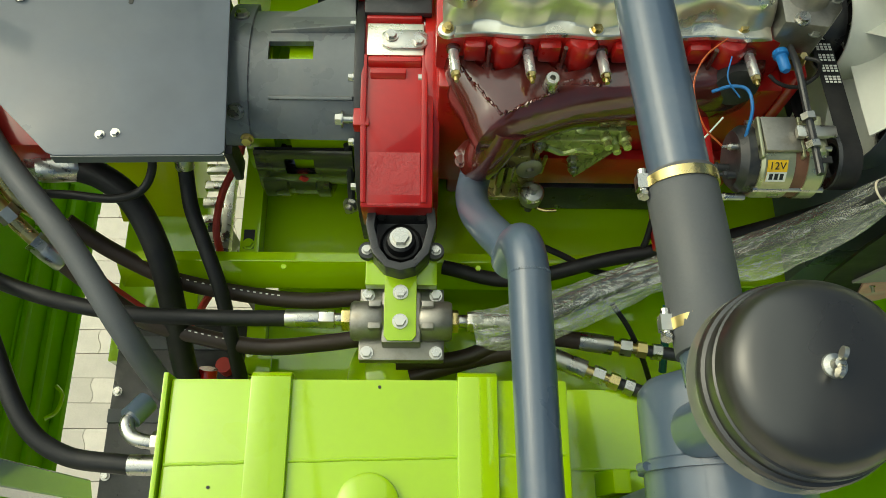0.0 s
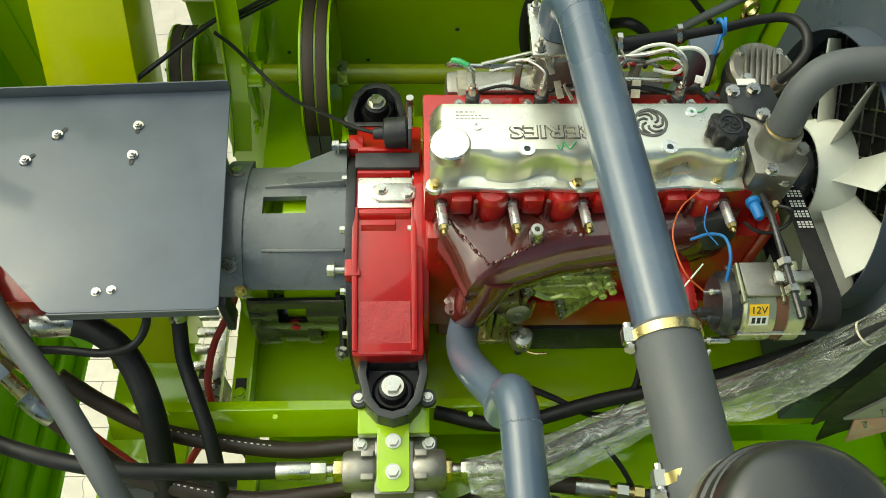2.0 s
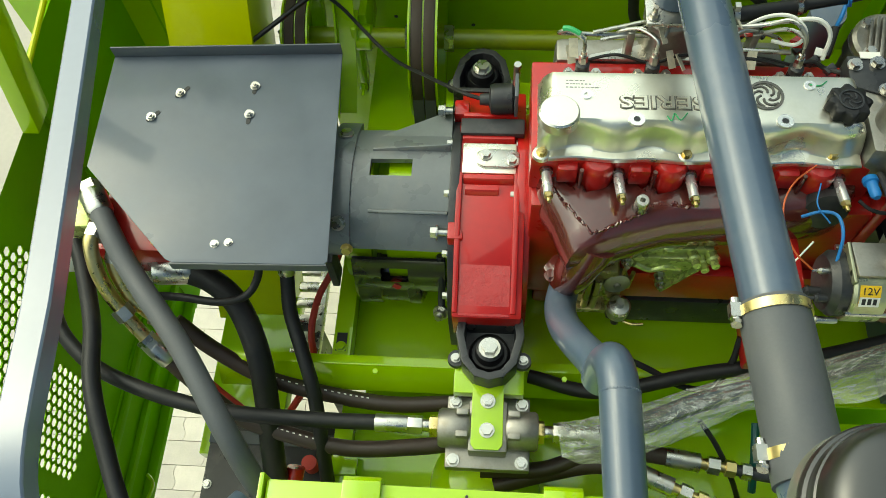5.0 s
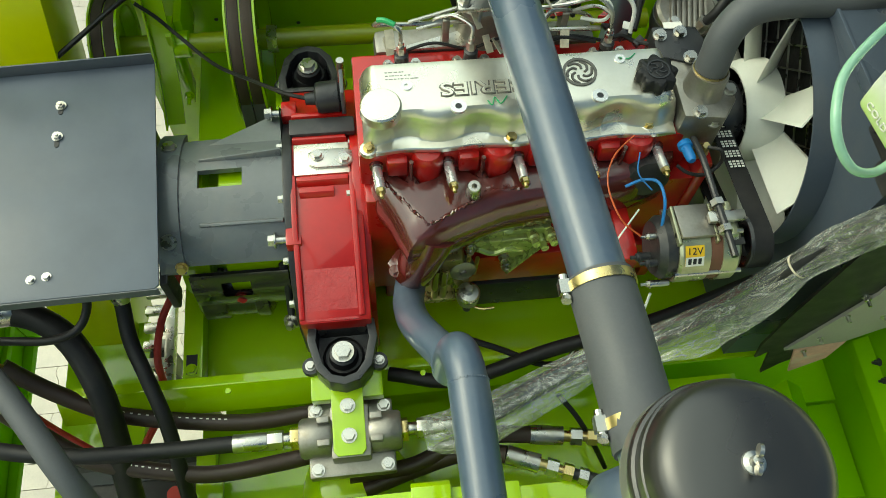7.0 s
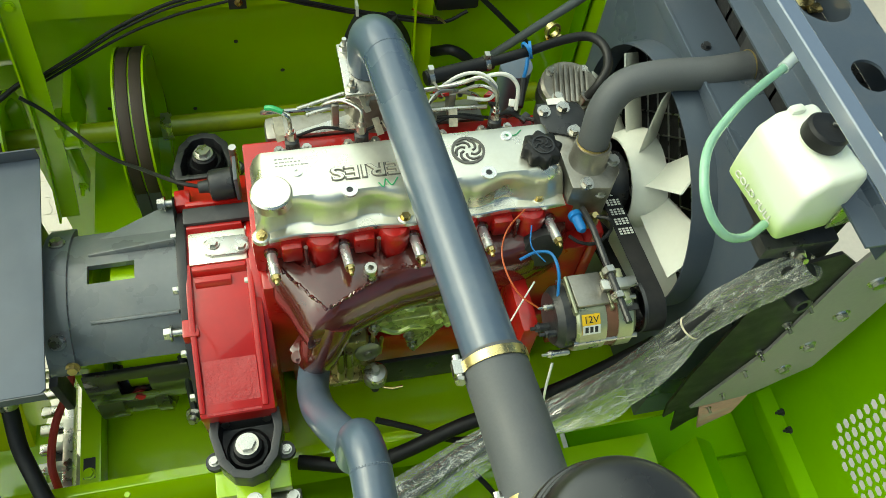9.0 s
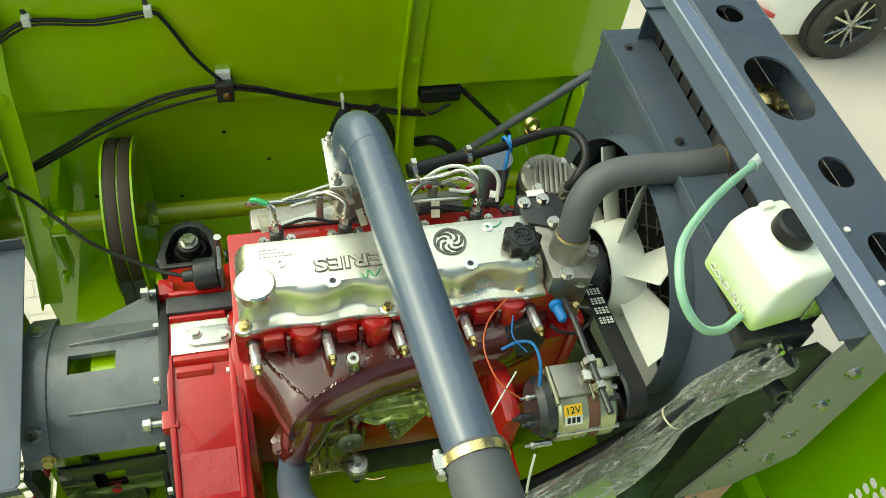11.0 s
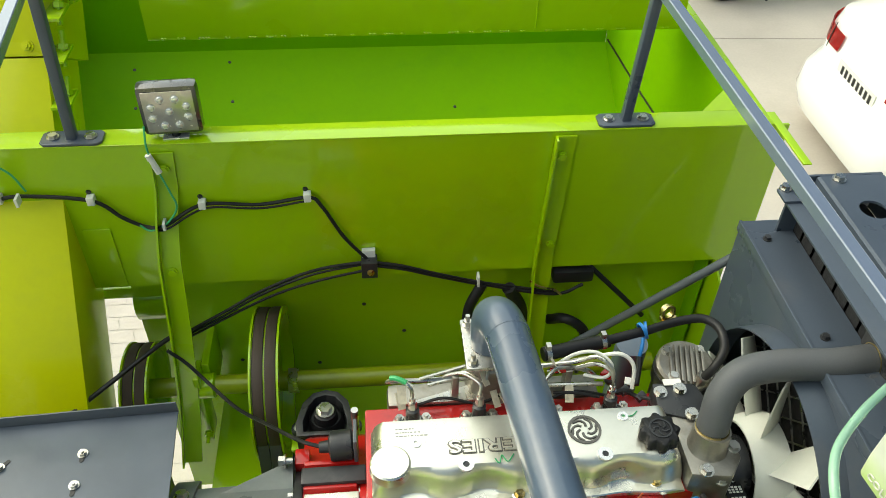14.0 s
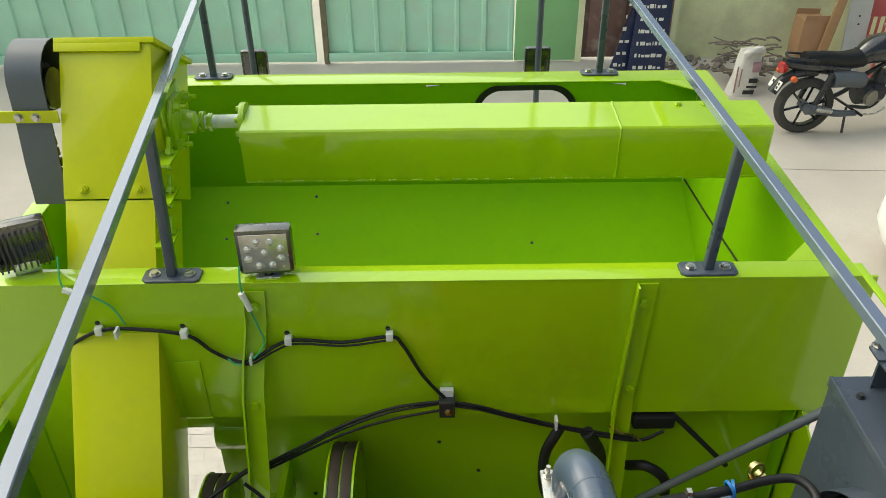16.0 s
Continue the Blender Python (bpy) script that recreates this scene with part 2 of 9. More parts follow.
RED_HOSE = mat("red rubber sheath", (0.42, 0.03, 0.02), 0.45, vary=0.15)
BLUE = mat("blue plastic", (0.02, 0.16, 0.45), 0.4, vary=0.1)
GREEN_WIRE = mat("green insulation", (0.05, 0.35, 0.12), 0.4, vary=0.1)
ORANGE = mat("orange insulation", (0.6, 0.12, 0.03), 0.4, vary=0.1)
WHITE = mat("white plastic tape", (0.75, 0.74, 0.68), 0.45, vary=0.08)
CREAM = mat("cream paper", (0.62, 0.56, 0.42), 0.7, vary=0.2, scale=60, dirt=(0.3, 0.24, 0.16), dirt_amount=0.4, dirt_scale=80)
LABEL_YELLOW = mat("yellow paper label", (0.8, 0.50, 0.02), 0.4, vary=0.05)
INK = mat("black print", (0.015, 0.015, 0.015), 0.5, vary=0.05)
LENS = mat("clear lamp lens", (0.50, 0.47, 0.40), 0.18, metal=0.6, vary=0.2, scale=60.0, bump=0.1, bump_scale=90)


# ---- ground, gate wall and yard ----
CONCRETE = mat("dusty pale concrete", (0.50, 0.455, 0.40), 0.8, vary=0.14, scale=1.3, bump=0.25, bump_scale=40,
               dirt=(0.37, 0.33, 0.28), dirt_amount=0.5, dirt_scale=0.8)
PAVER = mat("pale cement paver", (0.60, 0.54, 0.49), 0.85, vary=0.12, scale=12, bump=0.3, bump_scale=120, rand=0.12,
            dirt=(0.36, 0.30, 0.26), dirt_amount=0.5)
LIMEWASH = mat("weathered yellow limewash", (0.80, 0.82, 0.50), 0.85, vary=0.14, scale=1.6, bump=0.2, bump_scale=30,
               dirt=(0.50, 0.48, 0.28), dirt_amount=0.6, dirt_scale=1.5)
MINT = mat("faded mint green sheet metal", (0.50, 0.80, 0.60), 0.4, vary=0.1, scale=2.5, bump=0.08, dirt=(0.58, 0.64, 0.50),
           dirt_amount=0.5, dirt_scale=2.6)
GREEN_DOOR = mat("pale green painted board", (0.28, 0.56, 0.24), 0.55, vary=0.08, scale=2, bump=0.05, dirt=(0.3, 0.4, 0.2), dirt_amount=0.3)
RUST_DOOR = mat("worn brown door paint", (0.17, 0.095, 0.08), 0.6, vary=0.25, scale=5, bump=0.2, dirt=(0.40, 0.33, 0.28), dirt_amount=0.6, dirt_scale=4)

bm = B()
box(bm, (-400, -400, GROUND - 0.4), (400, 400, GROUND))
solo("ground", bm, CONCRETE, "dusty pale concrete yard", "ground", kind="structure")

GATE_Y = 10.2
wall = thing("wall_north", (0, GATE_Y + 0.2, GROUND), "weathered yellow limewashed yard wall", "wall", kind="structure")
bm = B()
box(bm, (3.05, GATE_Y + 0.10, GROUND), (16, GATE_Y + 0.34, GROUND + 4.2))
box(bm, (-16, GATE_Y + 0.10, GROUND), (-6.4, GATE_Y + 0.34, GROUND + 4.2))
box(bm, (-6.4, GATE_Y + 0.10, GROUND + 3.6), (3.05, GATE_Y + 0.34, GROUND + 4.2))
part("masonry", bm, LIMEWASH, wall)


def gate_leaf(x0, x1, name, label, material):
    g = thing(name, ((x0 + x1) / 2, GATE_Y, GROUND), label, "gate", kind="structure")
    bm = B()
    n = max(2, int((x1 - x0) / 0.32))
    w = (x1 - x0) / n
    poly = []
    for i in range(n):
        a = x0 + i * w
        poly += [(a, GATE_Y + 0.03), (a + w * 0.78, GATE_Y + 0.03), (a + w * 0.83, GATE_Y), (a + w * 0.95, GATE_Y)]
    poly += [(x1, GATE_Y + 0.03), (x1, GATE_Y + 0.05), (x0, GATE_Y + 0.05)]
    prism(bm, poly, "z", GROUND + 0.06, GROUND + 3.5)
    part("corrugated_sheet", bm, material, g)
    bm = B()
    box(bm, (x0, GATE_Y - 0.03, GROUND + 0.05), (x1, GATE_Y + 0.0, GROUND + 0.16))
    part("bottom_rail", bm, material, g, bevel=0.004)
    bm = B()
    box(bm, (x0 - 0.05, GATE_Y - 0.03, GROUND + 0.02), (x0 + 0.02, GATE_Y + 0.06, GROUND + 3.6))
    part("stile", bm, mat("rusty gate stile", (0.22, 0.19, 0.12), 0.7, vary=0.3, dirt=(0.12, 0.07, 0.04), dirt_amount=0.7), g, "rusty green stile", bevel=0.004)
    return g


gate_leaf(-6.3, -1.55, "gate_1", "faded mint green corrugated steel gate leaf", MINT)
gate_leaf(-1.40, 0.98, "gate_2", "faded mint green corrugated steel gate leaf", MINT)
bm = B()
box(bm, (1.0, GATE_Y, GROUND + 0.03), (1.78, GATE_Y + 0.08, GROUND + 3.6))
solo("gate_3", bm, GREEN_DOOR, "plain pale green painted gate panel", "gate", kind="structure", bevel=0.006)
door = thing("door_1", (2.4, GATE_Y, GROUND), "worn brown wooden door with flaking paint", "door", kind="structure")
bm = B()
box(bm, (1.86, GATE_Y + 0.05, GROUND + 0.05), (2.98, GATE_Y + 0.10, GROUND + 2.6))
part("door_leaf", bm, RUST_DOOR, door)
for z0, z1 in ((0.12, 0.9), (1.0, 1.75), (1.85, 2.5)):
    for x0, x1 in ((1.92, 2.38), (2.46, 2.92)):
        bm = B()
        box(bm, (x0, GATE_Y + 0.02, GROUND + z0), (x1, GATE_Y + 0.052, GROUND + z1))
        part("door_panel", bm, RUST_DOOR, door, bevel=0.01)
bm = B()
for a, b in (((1.78, 0), (1.86, 2.7)), ((2.98, 0), (3.05, 2.7))):
    box(bm, (a[0], GATE_Y, GROUND), (b[0], GATE_Y + 0.12, GROUND + 2.7))
box(bm, (1.78, GATE_Y, GROUND + 2.6), (3.05, GATE_Y + 0.12, GROUND + 3.6))
part("door_frame", bm, LIMEWASH, door)
for nm, lo, hi in (("wall_east", (16, -14, GROUND), (16.3, GATE_Y + 0.34, GROUND + 3.4)), ("wall_west", (-16.3, -14, GROUND), (-16, GATE_Y + 0.34, GROUND + 3.4)),
                   ("wall_south", (-16.3, -14.3, GROUND), (16.3, -14, GROUND + 3.4))):
    bm = B()
    box(bm, lo, hi)
    solo(nm, bm, LIMEWASH, "plain weathered yard wall", "wall", kind="structure")

# ---- grain tank ----
TY, TZ0, TZ1 = 1.59, 2.71, 3.13
TX0, TX1, TYB = -1.005, 0.94, 2.77
tank = thing("grain_tank", (-0.2, 2.2, 2.2), "lime green welded sheet steel grain tank with folded rim", "tank")
bm = B()
box(bm, (-1.42, TY, TZ0), (1.03, TY + 0.006, TZ1))
part("front_wall", bm, GREEN, tank)
bm = B()
prism(bm, [(TY - 0.002, TZ1), (TY + 0.058, TZ1), (TY + 0.058, TZ1 - 0.03), (TY + 0.062, TZ1 - 0.03), (TY + 0.062, TZ1 + 0.004), (TY - 0.002, TZ1 + 0.004)], "x", TX0, TX1 + 0.052)
part("front_rim", bm, GREEN, tank, bevel=0.0015)
bm = B()
prism(bm, [(TYB - 0.002, TZ1), (TYB + 0.09, TZ1), (TYB + 0.09, TZ1 - 0.04), (TYB + 0.094, TZ1 - 0.04), (TYB + 0.094, TZ1 + 0.004), (TYB - 0.002, TZ1 + 0.004)], "x", TX0, TX1 + 0.0)
part("rear_rim", bm, GREEN, tank, bevel=0.0015)
bm = B()
prism(bm, [(TX1, TZ1), (TX1 + 0.048, TZ1), (TX1 + 0.048, TZ1 - 0.6), (TX1 + 0.052, TZ1 - 0.6), (TX1 + 0.052, TZ1 + 0.004), (TX1, TZ1 + 0.004)], "y", TY + 0.062, TYB + 0.094)
box(bm, (TX1 + 0.052, 1.43, TZ1), (TX1 + 0.072, TY + 0.05, TZ1 + 0.004))
part("side_rim", bm, GREEN, tank, bevel=0.0015)
# rear wall with a rimmed oval sight window
ox, oz, oa, ob_ = 0.335, 3.02, 0.165, 0.085
oval = []
for i in range(36):
    a = 2 * math.pi * i / 36
    c, s = math.cos(a), math.sin(a)
    oval.append((ox + math.copysign(oa - ob_, c) + ob_ * c, oz + ob_ * s))
bm = B()
outer = []
for x, z in oval:
    k = max(abs(x - ox) / 0.35, abs(z - oz) / 0.105)
    outer.append((ox + (x - ox) / k, oz + (z - oz) / k))
for y in (TYB, TYB + 0.005):
    a = [bm.verts.new((x, y, z)) for x, z in oval]
    b = [bm.verts.new((x, y, z)) for x, z in outer]
    for i in range(36):
        bm.faces.new((a[i], a[(i + 1) % 36], b[(i + 1) % 36], b[i]))
box(bm, (TX0, TYB, 2.73), (ox - 0.35, TYB + 0.005, TZ1))
box(bm, (ox + 0.35, TYB, 2.73), (TX1, TYB + 0.005, TZ1))
box(bm, (ox - 0.35, TYB, 2.73), (ox + 0.35, TYB + 0.005, oz - 0.105))
box(bm, (ox - 0.35, TYB, oz + 0.105), (ox + 0.35, TYB + 0.005, TZ1))
bmesh.ops.remove_doubles(bm, verts=bm.verts, dist=0.0005)
# inner sheets: darker, greener than the outside lime, painting the tank's inner shade
part("rear_wall", bm, PANEL, tank, "inner sheet, leaf green for the shade inside")
bm = B()
for y in (TYB - 0.006, TYB - 0.001):
    a = [bm.verts.new((ox + (x - ox) * 0.99, y, oz + (z - oz) * 0.99)) for x, z in oval]
    b = [bm.verts.new((ox + (x - ox) * 1.12, y, oz + (z - oz) * 1.2)) for x, z in oval]
    for i in range(36):
        bm.faces.new((a[i], a[(i + 1) % 36], b[(i + 1) % 36], b[i]))
part("window_gasket", bm, RUBBER, tank, "black rubber window gasket")
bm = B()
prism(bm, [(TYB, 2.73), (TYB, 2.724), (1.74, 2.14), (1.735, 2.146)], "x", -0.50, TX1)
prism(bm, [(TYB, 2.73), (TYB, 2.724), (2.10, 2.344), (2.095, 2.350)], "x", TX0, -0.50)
part("rear_slope", bm, PANEL, tank, "inner sheet, leaf green for the shade inside")
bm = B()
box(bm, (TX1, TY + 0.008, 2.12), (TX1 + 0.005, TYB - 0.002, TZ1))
part("right_wall", bm, PANEL, tank, "inner sheet, leaf green for the shade inside")
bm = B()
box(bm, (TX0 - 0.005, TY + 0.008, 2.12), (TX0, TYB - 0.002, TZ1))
part("left_wall", bm, PANEL, tank, "inner sheet, leaf green for the shade inside")
bm = B()
prism(bm, [(TX0 - 0.045, TZ1), (TX0, TZ1), (TX0, TZ1 + 0.004), (TX0 - 0.049, TZ1 + 0.004), (TX0 - 0.049, TZ1 - 0.06), (TX0 - 0.045, TZ1 - 0.06)], "y", TY + 0.063, TYB + 0.09)
part("left_rim", bm, GREEN, tank, bevel=0.0015)
bm = B()
prism(bm, [(TX1 - 0.10, TY + 0.062), (TX1, TY + 0.062), (TX1, TY + 0.17)], "z", TZ1 + 0.0, TZ1 + 0.004)
part("corner_gusset", bm, GREEN, tank)
bm = B()
prism(bm, [(TX1 - 0.14, TYB), (TX1, TYB), (TX1, TYB - 0.12)], "z", TZ1 + 0.0, TZ1 + 0.004)
part("corner_gusset", bm, GREEN, tank)
for x, y in ((-0.432, 2.728), (-0.419, 2.59), (-0.761, 2.709), (-0.749, 2.576), (0.36, 2.55)):
    bm = B()
    z = 2.146 + (y - 1.735) * (2.73 - 2.146) / (TYB - 1.735)
    lathe(bm, (x, y, z), (0, -0.46, 0.88), [(0.006, 0), (0.005, 0.002), (0, 0.003)], 10)
    part("rivet", bm, BLACK_CAST, tank)
bm = B()
sweep(bm, [(TX1, TYB - 0.03, 2.753), (TX1, 2.4, 2.776), (TX1, 2.0, 2.812), (TX1, 1.7, 2.84)], 0.0045, 6)
part("slope_joint", bm, RUBBER, tank, "dark open joint")
# cross folded lower half of the front
bm = B()
prism(bm, [(TY, TZ0), (TY + 0.006, TZ0), (1.665, 2.655), (1.665, 1.7), (1.659, 1.7), (1.659, 2.65)], "x", -0.585, 1.03)
part("lower_panel", bm, GREEN, tank)
part("lap_joint", box(B(), (-0.40, 1.6565, 2.556), (0.62, 1.6588, 2.654)), GREEN, tank)
part("end_sheet", prism(B(), [(1.20, 2.235), (1.659, 2.235), (1.659, 2.655), (1.592, 2.705), (1.40, 2.62)], "x", 0.955, 0.961), GREEN, tank)
for x, z in ((0.02, 2.536), (-0.12, 2.30), (-0.40, 2.36), (-0.34, 2.33), (-0.30, 2.27), (0.13, 2.42)):
    part("rivet", lathe(B(), (x, 1.659, z), (0, -1, 0), [(0.006, 0), (0.005, 0.002), (0, 0.003)], 8), BLACK_CAST, tank)

# ---- auger trough cover inside the tank ----
aug = thing("auger_housing", (0.2, 2.05, 3.19), "lime green box shaped auger housing with weld seam", "auger")
bm = B()
# folded sheet, slightly dented in front
PROF = [(1.958, 3.333), (1.962, 3.3375), (2.10, 3.345), (2.17, 3.30), (2.17, 3.195), (2.10, 3.14), (1.957, 3.190), (1.955, 3.195)]
PROF += [(1.955, 3.195 + 0.1375 * i / 10) for i in range(1, 10)]
rows = []
for i in range(109):
    x = -0.475 + 1.35 * i / 108
    row = []
    for k, (y, z) in enumerate(PROF):
        dent = 0.0
        if k > 7:
            w = min(1.0, (k - 7) / 3, (17 - k) / 3)
            dent = w * (0.0035 * noise.noise(V(x * 6.0, z * 9.0, 3.1)) + 0.003 * math.exp(-((x - 0.30) / 0.10) ** 2) * math.sin(60 * x + 18 * z))
        row.append(bm.verts.new((x, y + dent, z)))
    rows.append(row)
for a, b in zip(rows, rows[1:]):
    for k in range(len(a)):
        j = (k + 1) % len(a)
        bm.faces.new((a[k], a[j], b[j], b[k]))
bm.faces.new(rows[0])
bm.faces.new(rows[-1][::-1])
part("casing", bm, GREEN, aug, angle=25)
for i in range(26):
    x = -0.44 + 0.05 * i + 0.012 * math.sin(i * 5.1)
    bm = B()
    lathe(bm, (x, 1.956, 3.194), (0, -1, -0.4), [(0.005, -0.002), (0.0035, 0.002), (0, 0.003)], 6)
    for f in range(1 + i % 3):
        lathe(bm, (x + 0.007 * (f + 1), 1.956, 3.194), (0, -1, -0.4), [(0.0045, -0.002), (0.003, 0.002), (0, 0.003)], 6)
    part("weld_spot", bm, GREEN, aug)
bm = B()
rnd = random.Random(3)
path = [V(0.488 + rnd.uniform(-0.0012, 0.0012), 1.9535, 3.197 + 0.0115 * i) for i in range(13)] + [V(0.488 + rnd.uniform(-0.0012, 0.0012), 1.962 + 0.0135 * i, 3.3378 + 0.0008 * i) for i in range(11)]
sweep(bm, path, lambda q: 0.0026 + 0.0006 * math.sin(q * 70), 8)
part("weld_seam", bm, GREEN, aug)
bm = B()
lathe(bm, (-0.475, 2.06, 3.312), (-1, 0, 0), [(0, 0), (0.056, 0), (0.056, 0.014), (0, 0.014)], 28)
part("end_flange", bm, GREEN, aug, bevel=0.002)
for i in range(8):
    a = radians(45 * i + 10)
    bm = B()
    bolt(bm, (-0.489, 2.06 + 0.046 * math.cos(a), 3.312 + 0.046 * math.sin(a)), (-1, 0, 0), 0.007, 0.007)
    part("flange_bolt", bm, GREEN, aug)
bm = B()
cyl(bm, (-0.60, 2.05, 3.322), (-0.48, 2.06, 3.32), 0.018)
part("shaft", bm, mat("flaking white and green shaft paint", (0.74, 0.78, 0.62), 0.35, vary=0.1, coat=0.5, dirt=(0.32, 0.44, 0.02), dirt_amount=0.9, dirt_scale=16), aug, "white shaft with flaking green paint")
for k, (xa, r) in enumerate(((-0.595, 0.028), (-0.575, 0.024))):
    part("shaft_collar", cyl(B(), (xa, 2.05, 3.322), (xa + 0.012, 2.05, 3.322), r, n=6 if k else 22), GREEN, aug, bevel=0.001)
for x in (0.66, 0.73, 0.76):
    bm = B()
    bolt(bm, (x, 2.08, 3.344), (0, 0, 1), 0.008, 0.004)
    part("drain_plug", bm, GREEN, aug)

# ---- inclined grain elevator through the tank wall ----
EU, EN = V(0, 0.510, 0.860), V(0, 0.860, -0.510)
E0 = V(0, 1.317, 2.53)
EX0, EX1 = -0.853, -0.642


def incline(bm, x0, x1, s0, s1, t0, t1):
    vs = [bm.verts.new(E0 + EU * s + EN * t + V(x, 0, 0)) for x in (x0, x1) for s in (s0, s1) for t in (t0, t1)]
    for f in ((0, 1, 3, 2), (4, 6, 7, 5), (0, 4, 5, 1), (2, 3, 7, 6), (0, 2, 6, 4), (1, 5, 7, 3)):
        bm.faces.new([vs[i] for i in f])
    return bm


tower = thing("grain_elevator", (-0.75, 1.2, 1.9), "yellow green sheet steel inclined grain elevator through the tank", "elevator")
part("lower_casing", incline(B(), EX0, EX1, -0.8, 0.85, 0.0, 0.20), YELLOW_GREEN, tower, bevel=0.003)
part("upper_casing", incline(B(), EX0 - 0.002, EX1 + 0.002, 0.853, 1.215, -0.003, 0.273), YELLOW_GREEN, tower, bevel=0.003)
part("lid", incline(B(), EX0 - 0.010, EX1 + 0.012, 1.215, 1.228, -0.012, 0.284), YELLOW_GREEN, tower, bevel=0.002)
part("lid_fold", incline(B(), EX0 - 0.010, EX1 - 0.02, 1.195, 1.215, -0.013, -0.004), YELLOW_GREEN, tower, bevel=0.001)
for x in (EX0 + 0.045, EX1 - 0.035):
    bm = B()
    bolt(bm, E0 + EU * 0.875 - EN * 0.003 + V(x, 0, 0), -EN, 0.010, 0.008, stud=0.004)
    part("seam_bolt", bm, YELLOW_GREEN, tower)
BC = V(EX1, 1.975, 3.355)
part("bearing_plate", box(B(), (EX1 + 0.002, 1.885, 3.29), (EX1 + 0.012, 2.035, 3.45)), GREEN, tower, bevel=0.004)
bm = B()
lathe(bm, BC + V(0.012, 0, 0), (1, 0, 0), [(0.052, 0), (0.047, 0.016), (0.032, 0.020), (0.028, 0.045), (0.018, 0.05), (0, 0.05)], 20)
part("bearing", bm, GREEN, tower)
part("flange_block", prism(B(), [(1.915, 3.305), (1.99, 3.300), (2.03, 3.335), (2.03, 3.40), (2.0, 3.43), (1.93, 3.435), (1.90, 3.405), (1.90, 3.335)], "x", EX1 + 0.012, EX1 + 0.026), GREEN, tower, bevel=0.004)
for y, z in ((1.915, 3.325), (1.925, 3.42), (2.01, 3.32), (2.01, 3.41)):
    bm = B()
    bolt(bm, (EX1 + 0.026, y, z), (1, 0, 0), 0.012, 0.014, stud=0.016)
    part("bearing_bolt", bm, GREEN, tower)
for s in (0.95, 0.86, 0.76):
    q = E0 + EU * s + EN * 0.035
    part("adjuster_lug", box(B(), (EX1, q.y - 0.05, q.z), (EX1 + 0.04, q.y + 0.03, q.z + 0.006)), GREEN, tower)
    bm = B()
    cyl(bm, q + V(EX1 + 0.025, 0, 0) - EU * 0.03, q + V(EX1 + 0.025, 0, 0) + EU * 0.05, 0.007, n=8)
    cyl(bm, q + V(EX1 + 0.025, 0, 0) + EU * 0.008, q + V(EX1 + 0.025, 0, 0) + EU * 0.02, 0.012, n=6)
    part("adjuster_screw", bm, GREEN, tower)

guard = thing("chain_guard", (-0.9, 1.8, 3.2), "grey folded sheet chain guard with round top", "guard")
bm = B()
c0 = V(-0.056, 1.94, 3.495)
pts = [c0 + V(0, 0.09 * math.cos(radians(a)), 0.09 * math.sin(radians(a))) for a in range(-40, 181, 15)]
pts += [V(-0.056, 1.843, 3.425), V(-0.056, 1.825, 3.32), V(-0.056, 1.815, 3.215)]
outer = [[bm.verts.new(p + V(x, 0, 0)) for x in (-0.905, -0.822)] for p in pts]
inner = [[bm.verts.new(p + (V(-0.056, 1.935, p.z - 0.01) - p).normalized() * 0.004 + V(x, 0, 0)) for x in (-0.901, -0.822)] for p in pts]
for rows, s in ((outer, 1), (inner, -1)):
    for p, q in zip(rows, rows[1:]):
        bm.faces.new((p[0], p[1], q[1], q[0])[::s])
for a, b, c, d in zip(outer, outer[1:], inner, inner[1:]):
    bm.faces.new((a[1], c[1], d[1], b[1]))
bm.faces.new([r[0] for r in outer])
part("cover", bm, CHARCOAL, guard, angle=40)
bm = B()
cyl(bm, (-0.951, 1.94, 3.465), (-0.895, 1.94, 3.465), 0.05, n=20)
sp = part("sprocket", bm, BLACK_CAST, guard)
for i in range(14):
    a = 2 * math.pi * i / 14
    bm = B()
    lathe(bm, (-0.917, 1.94 + 0.049 * math.cos(a), 3.465 + 0.049 * math.sin(a)), (0, math.cos(a), math.sin(a)), [(0, 0), (0.011, 0), (0.004, 0.014), (0, 0.014)], 4)
    part("sprocket_tooth", bm, BLACK_CAST, sp)
for i in range(9):
    bm = B()
    z = 3.20 + 0.028 * i
    box(bm, (-0.922, 1.880, z), (-0.902, 1.892, z + 0.022))
    part("chain_link", bm, BLACK_CAST, guard, bevel=0.003)
bm = B()
box(bm, (-1.12, 1.833, 3.422), (-0.853, 1.838, 3.452))
part("bracket", bm, YELLOW_GREEN, guard, "lime green bracket strip", bevel=0.002)
for x in (-0.945, -0.905):
    bm = B()
    bolt(bm, (x, 1.833, 3.437), (0, -1, 0), 0.008, 0.006)
    part("bolt", bm, ZINC, guard)

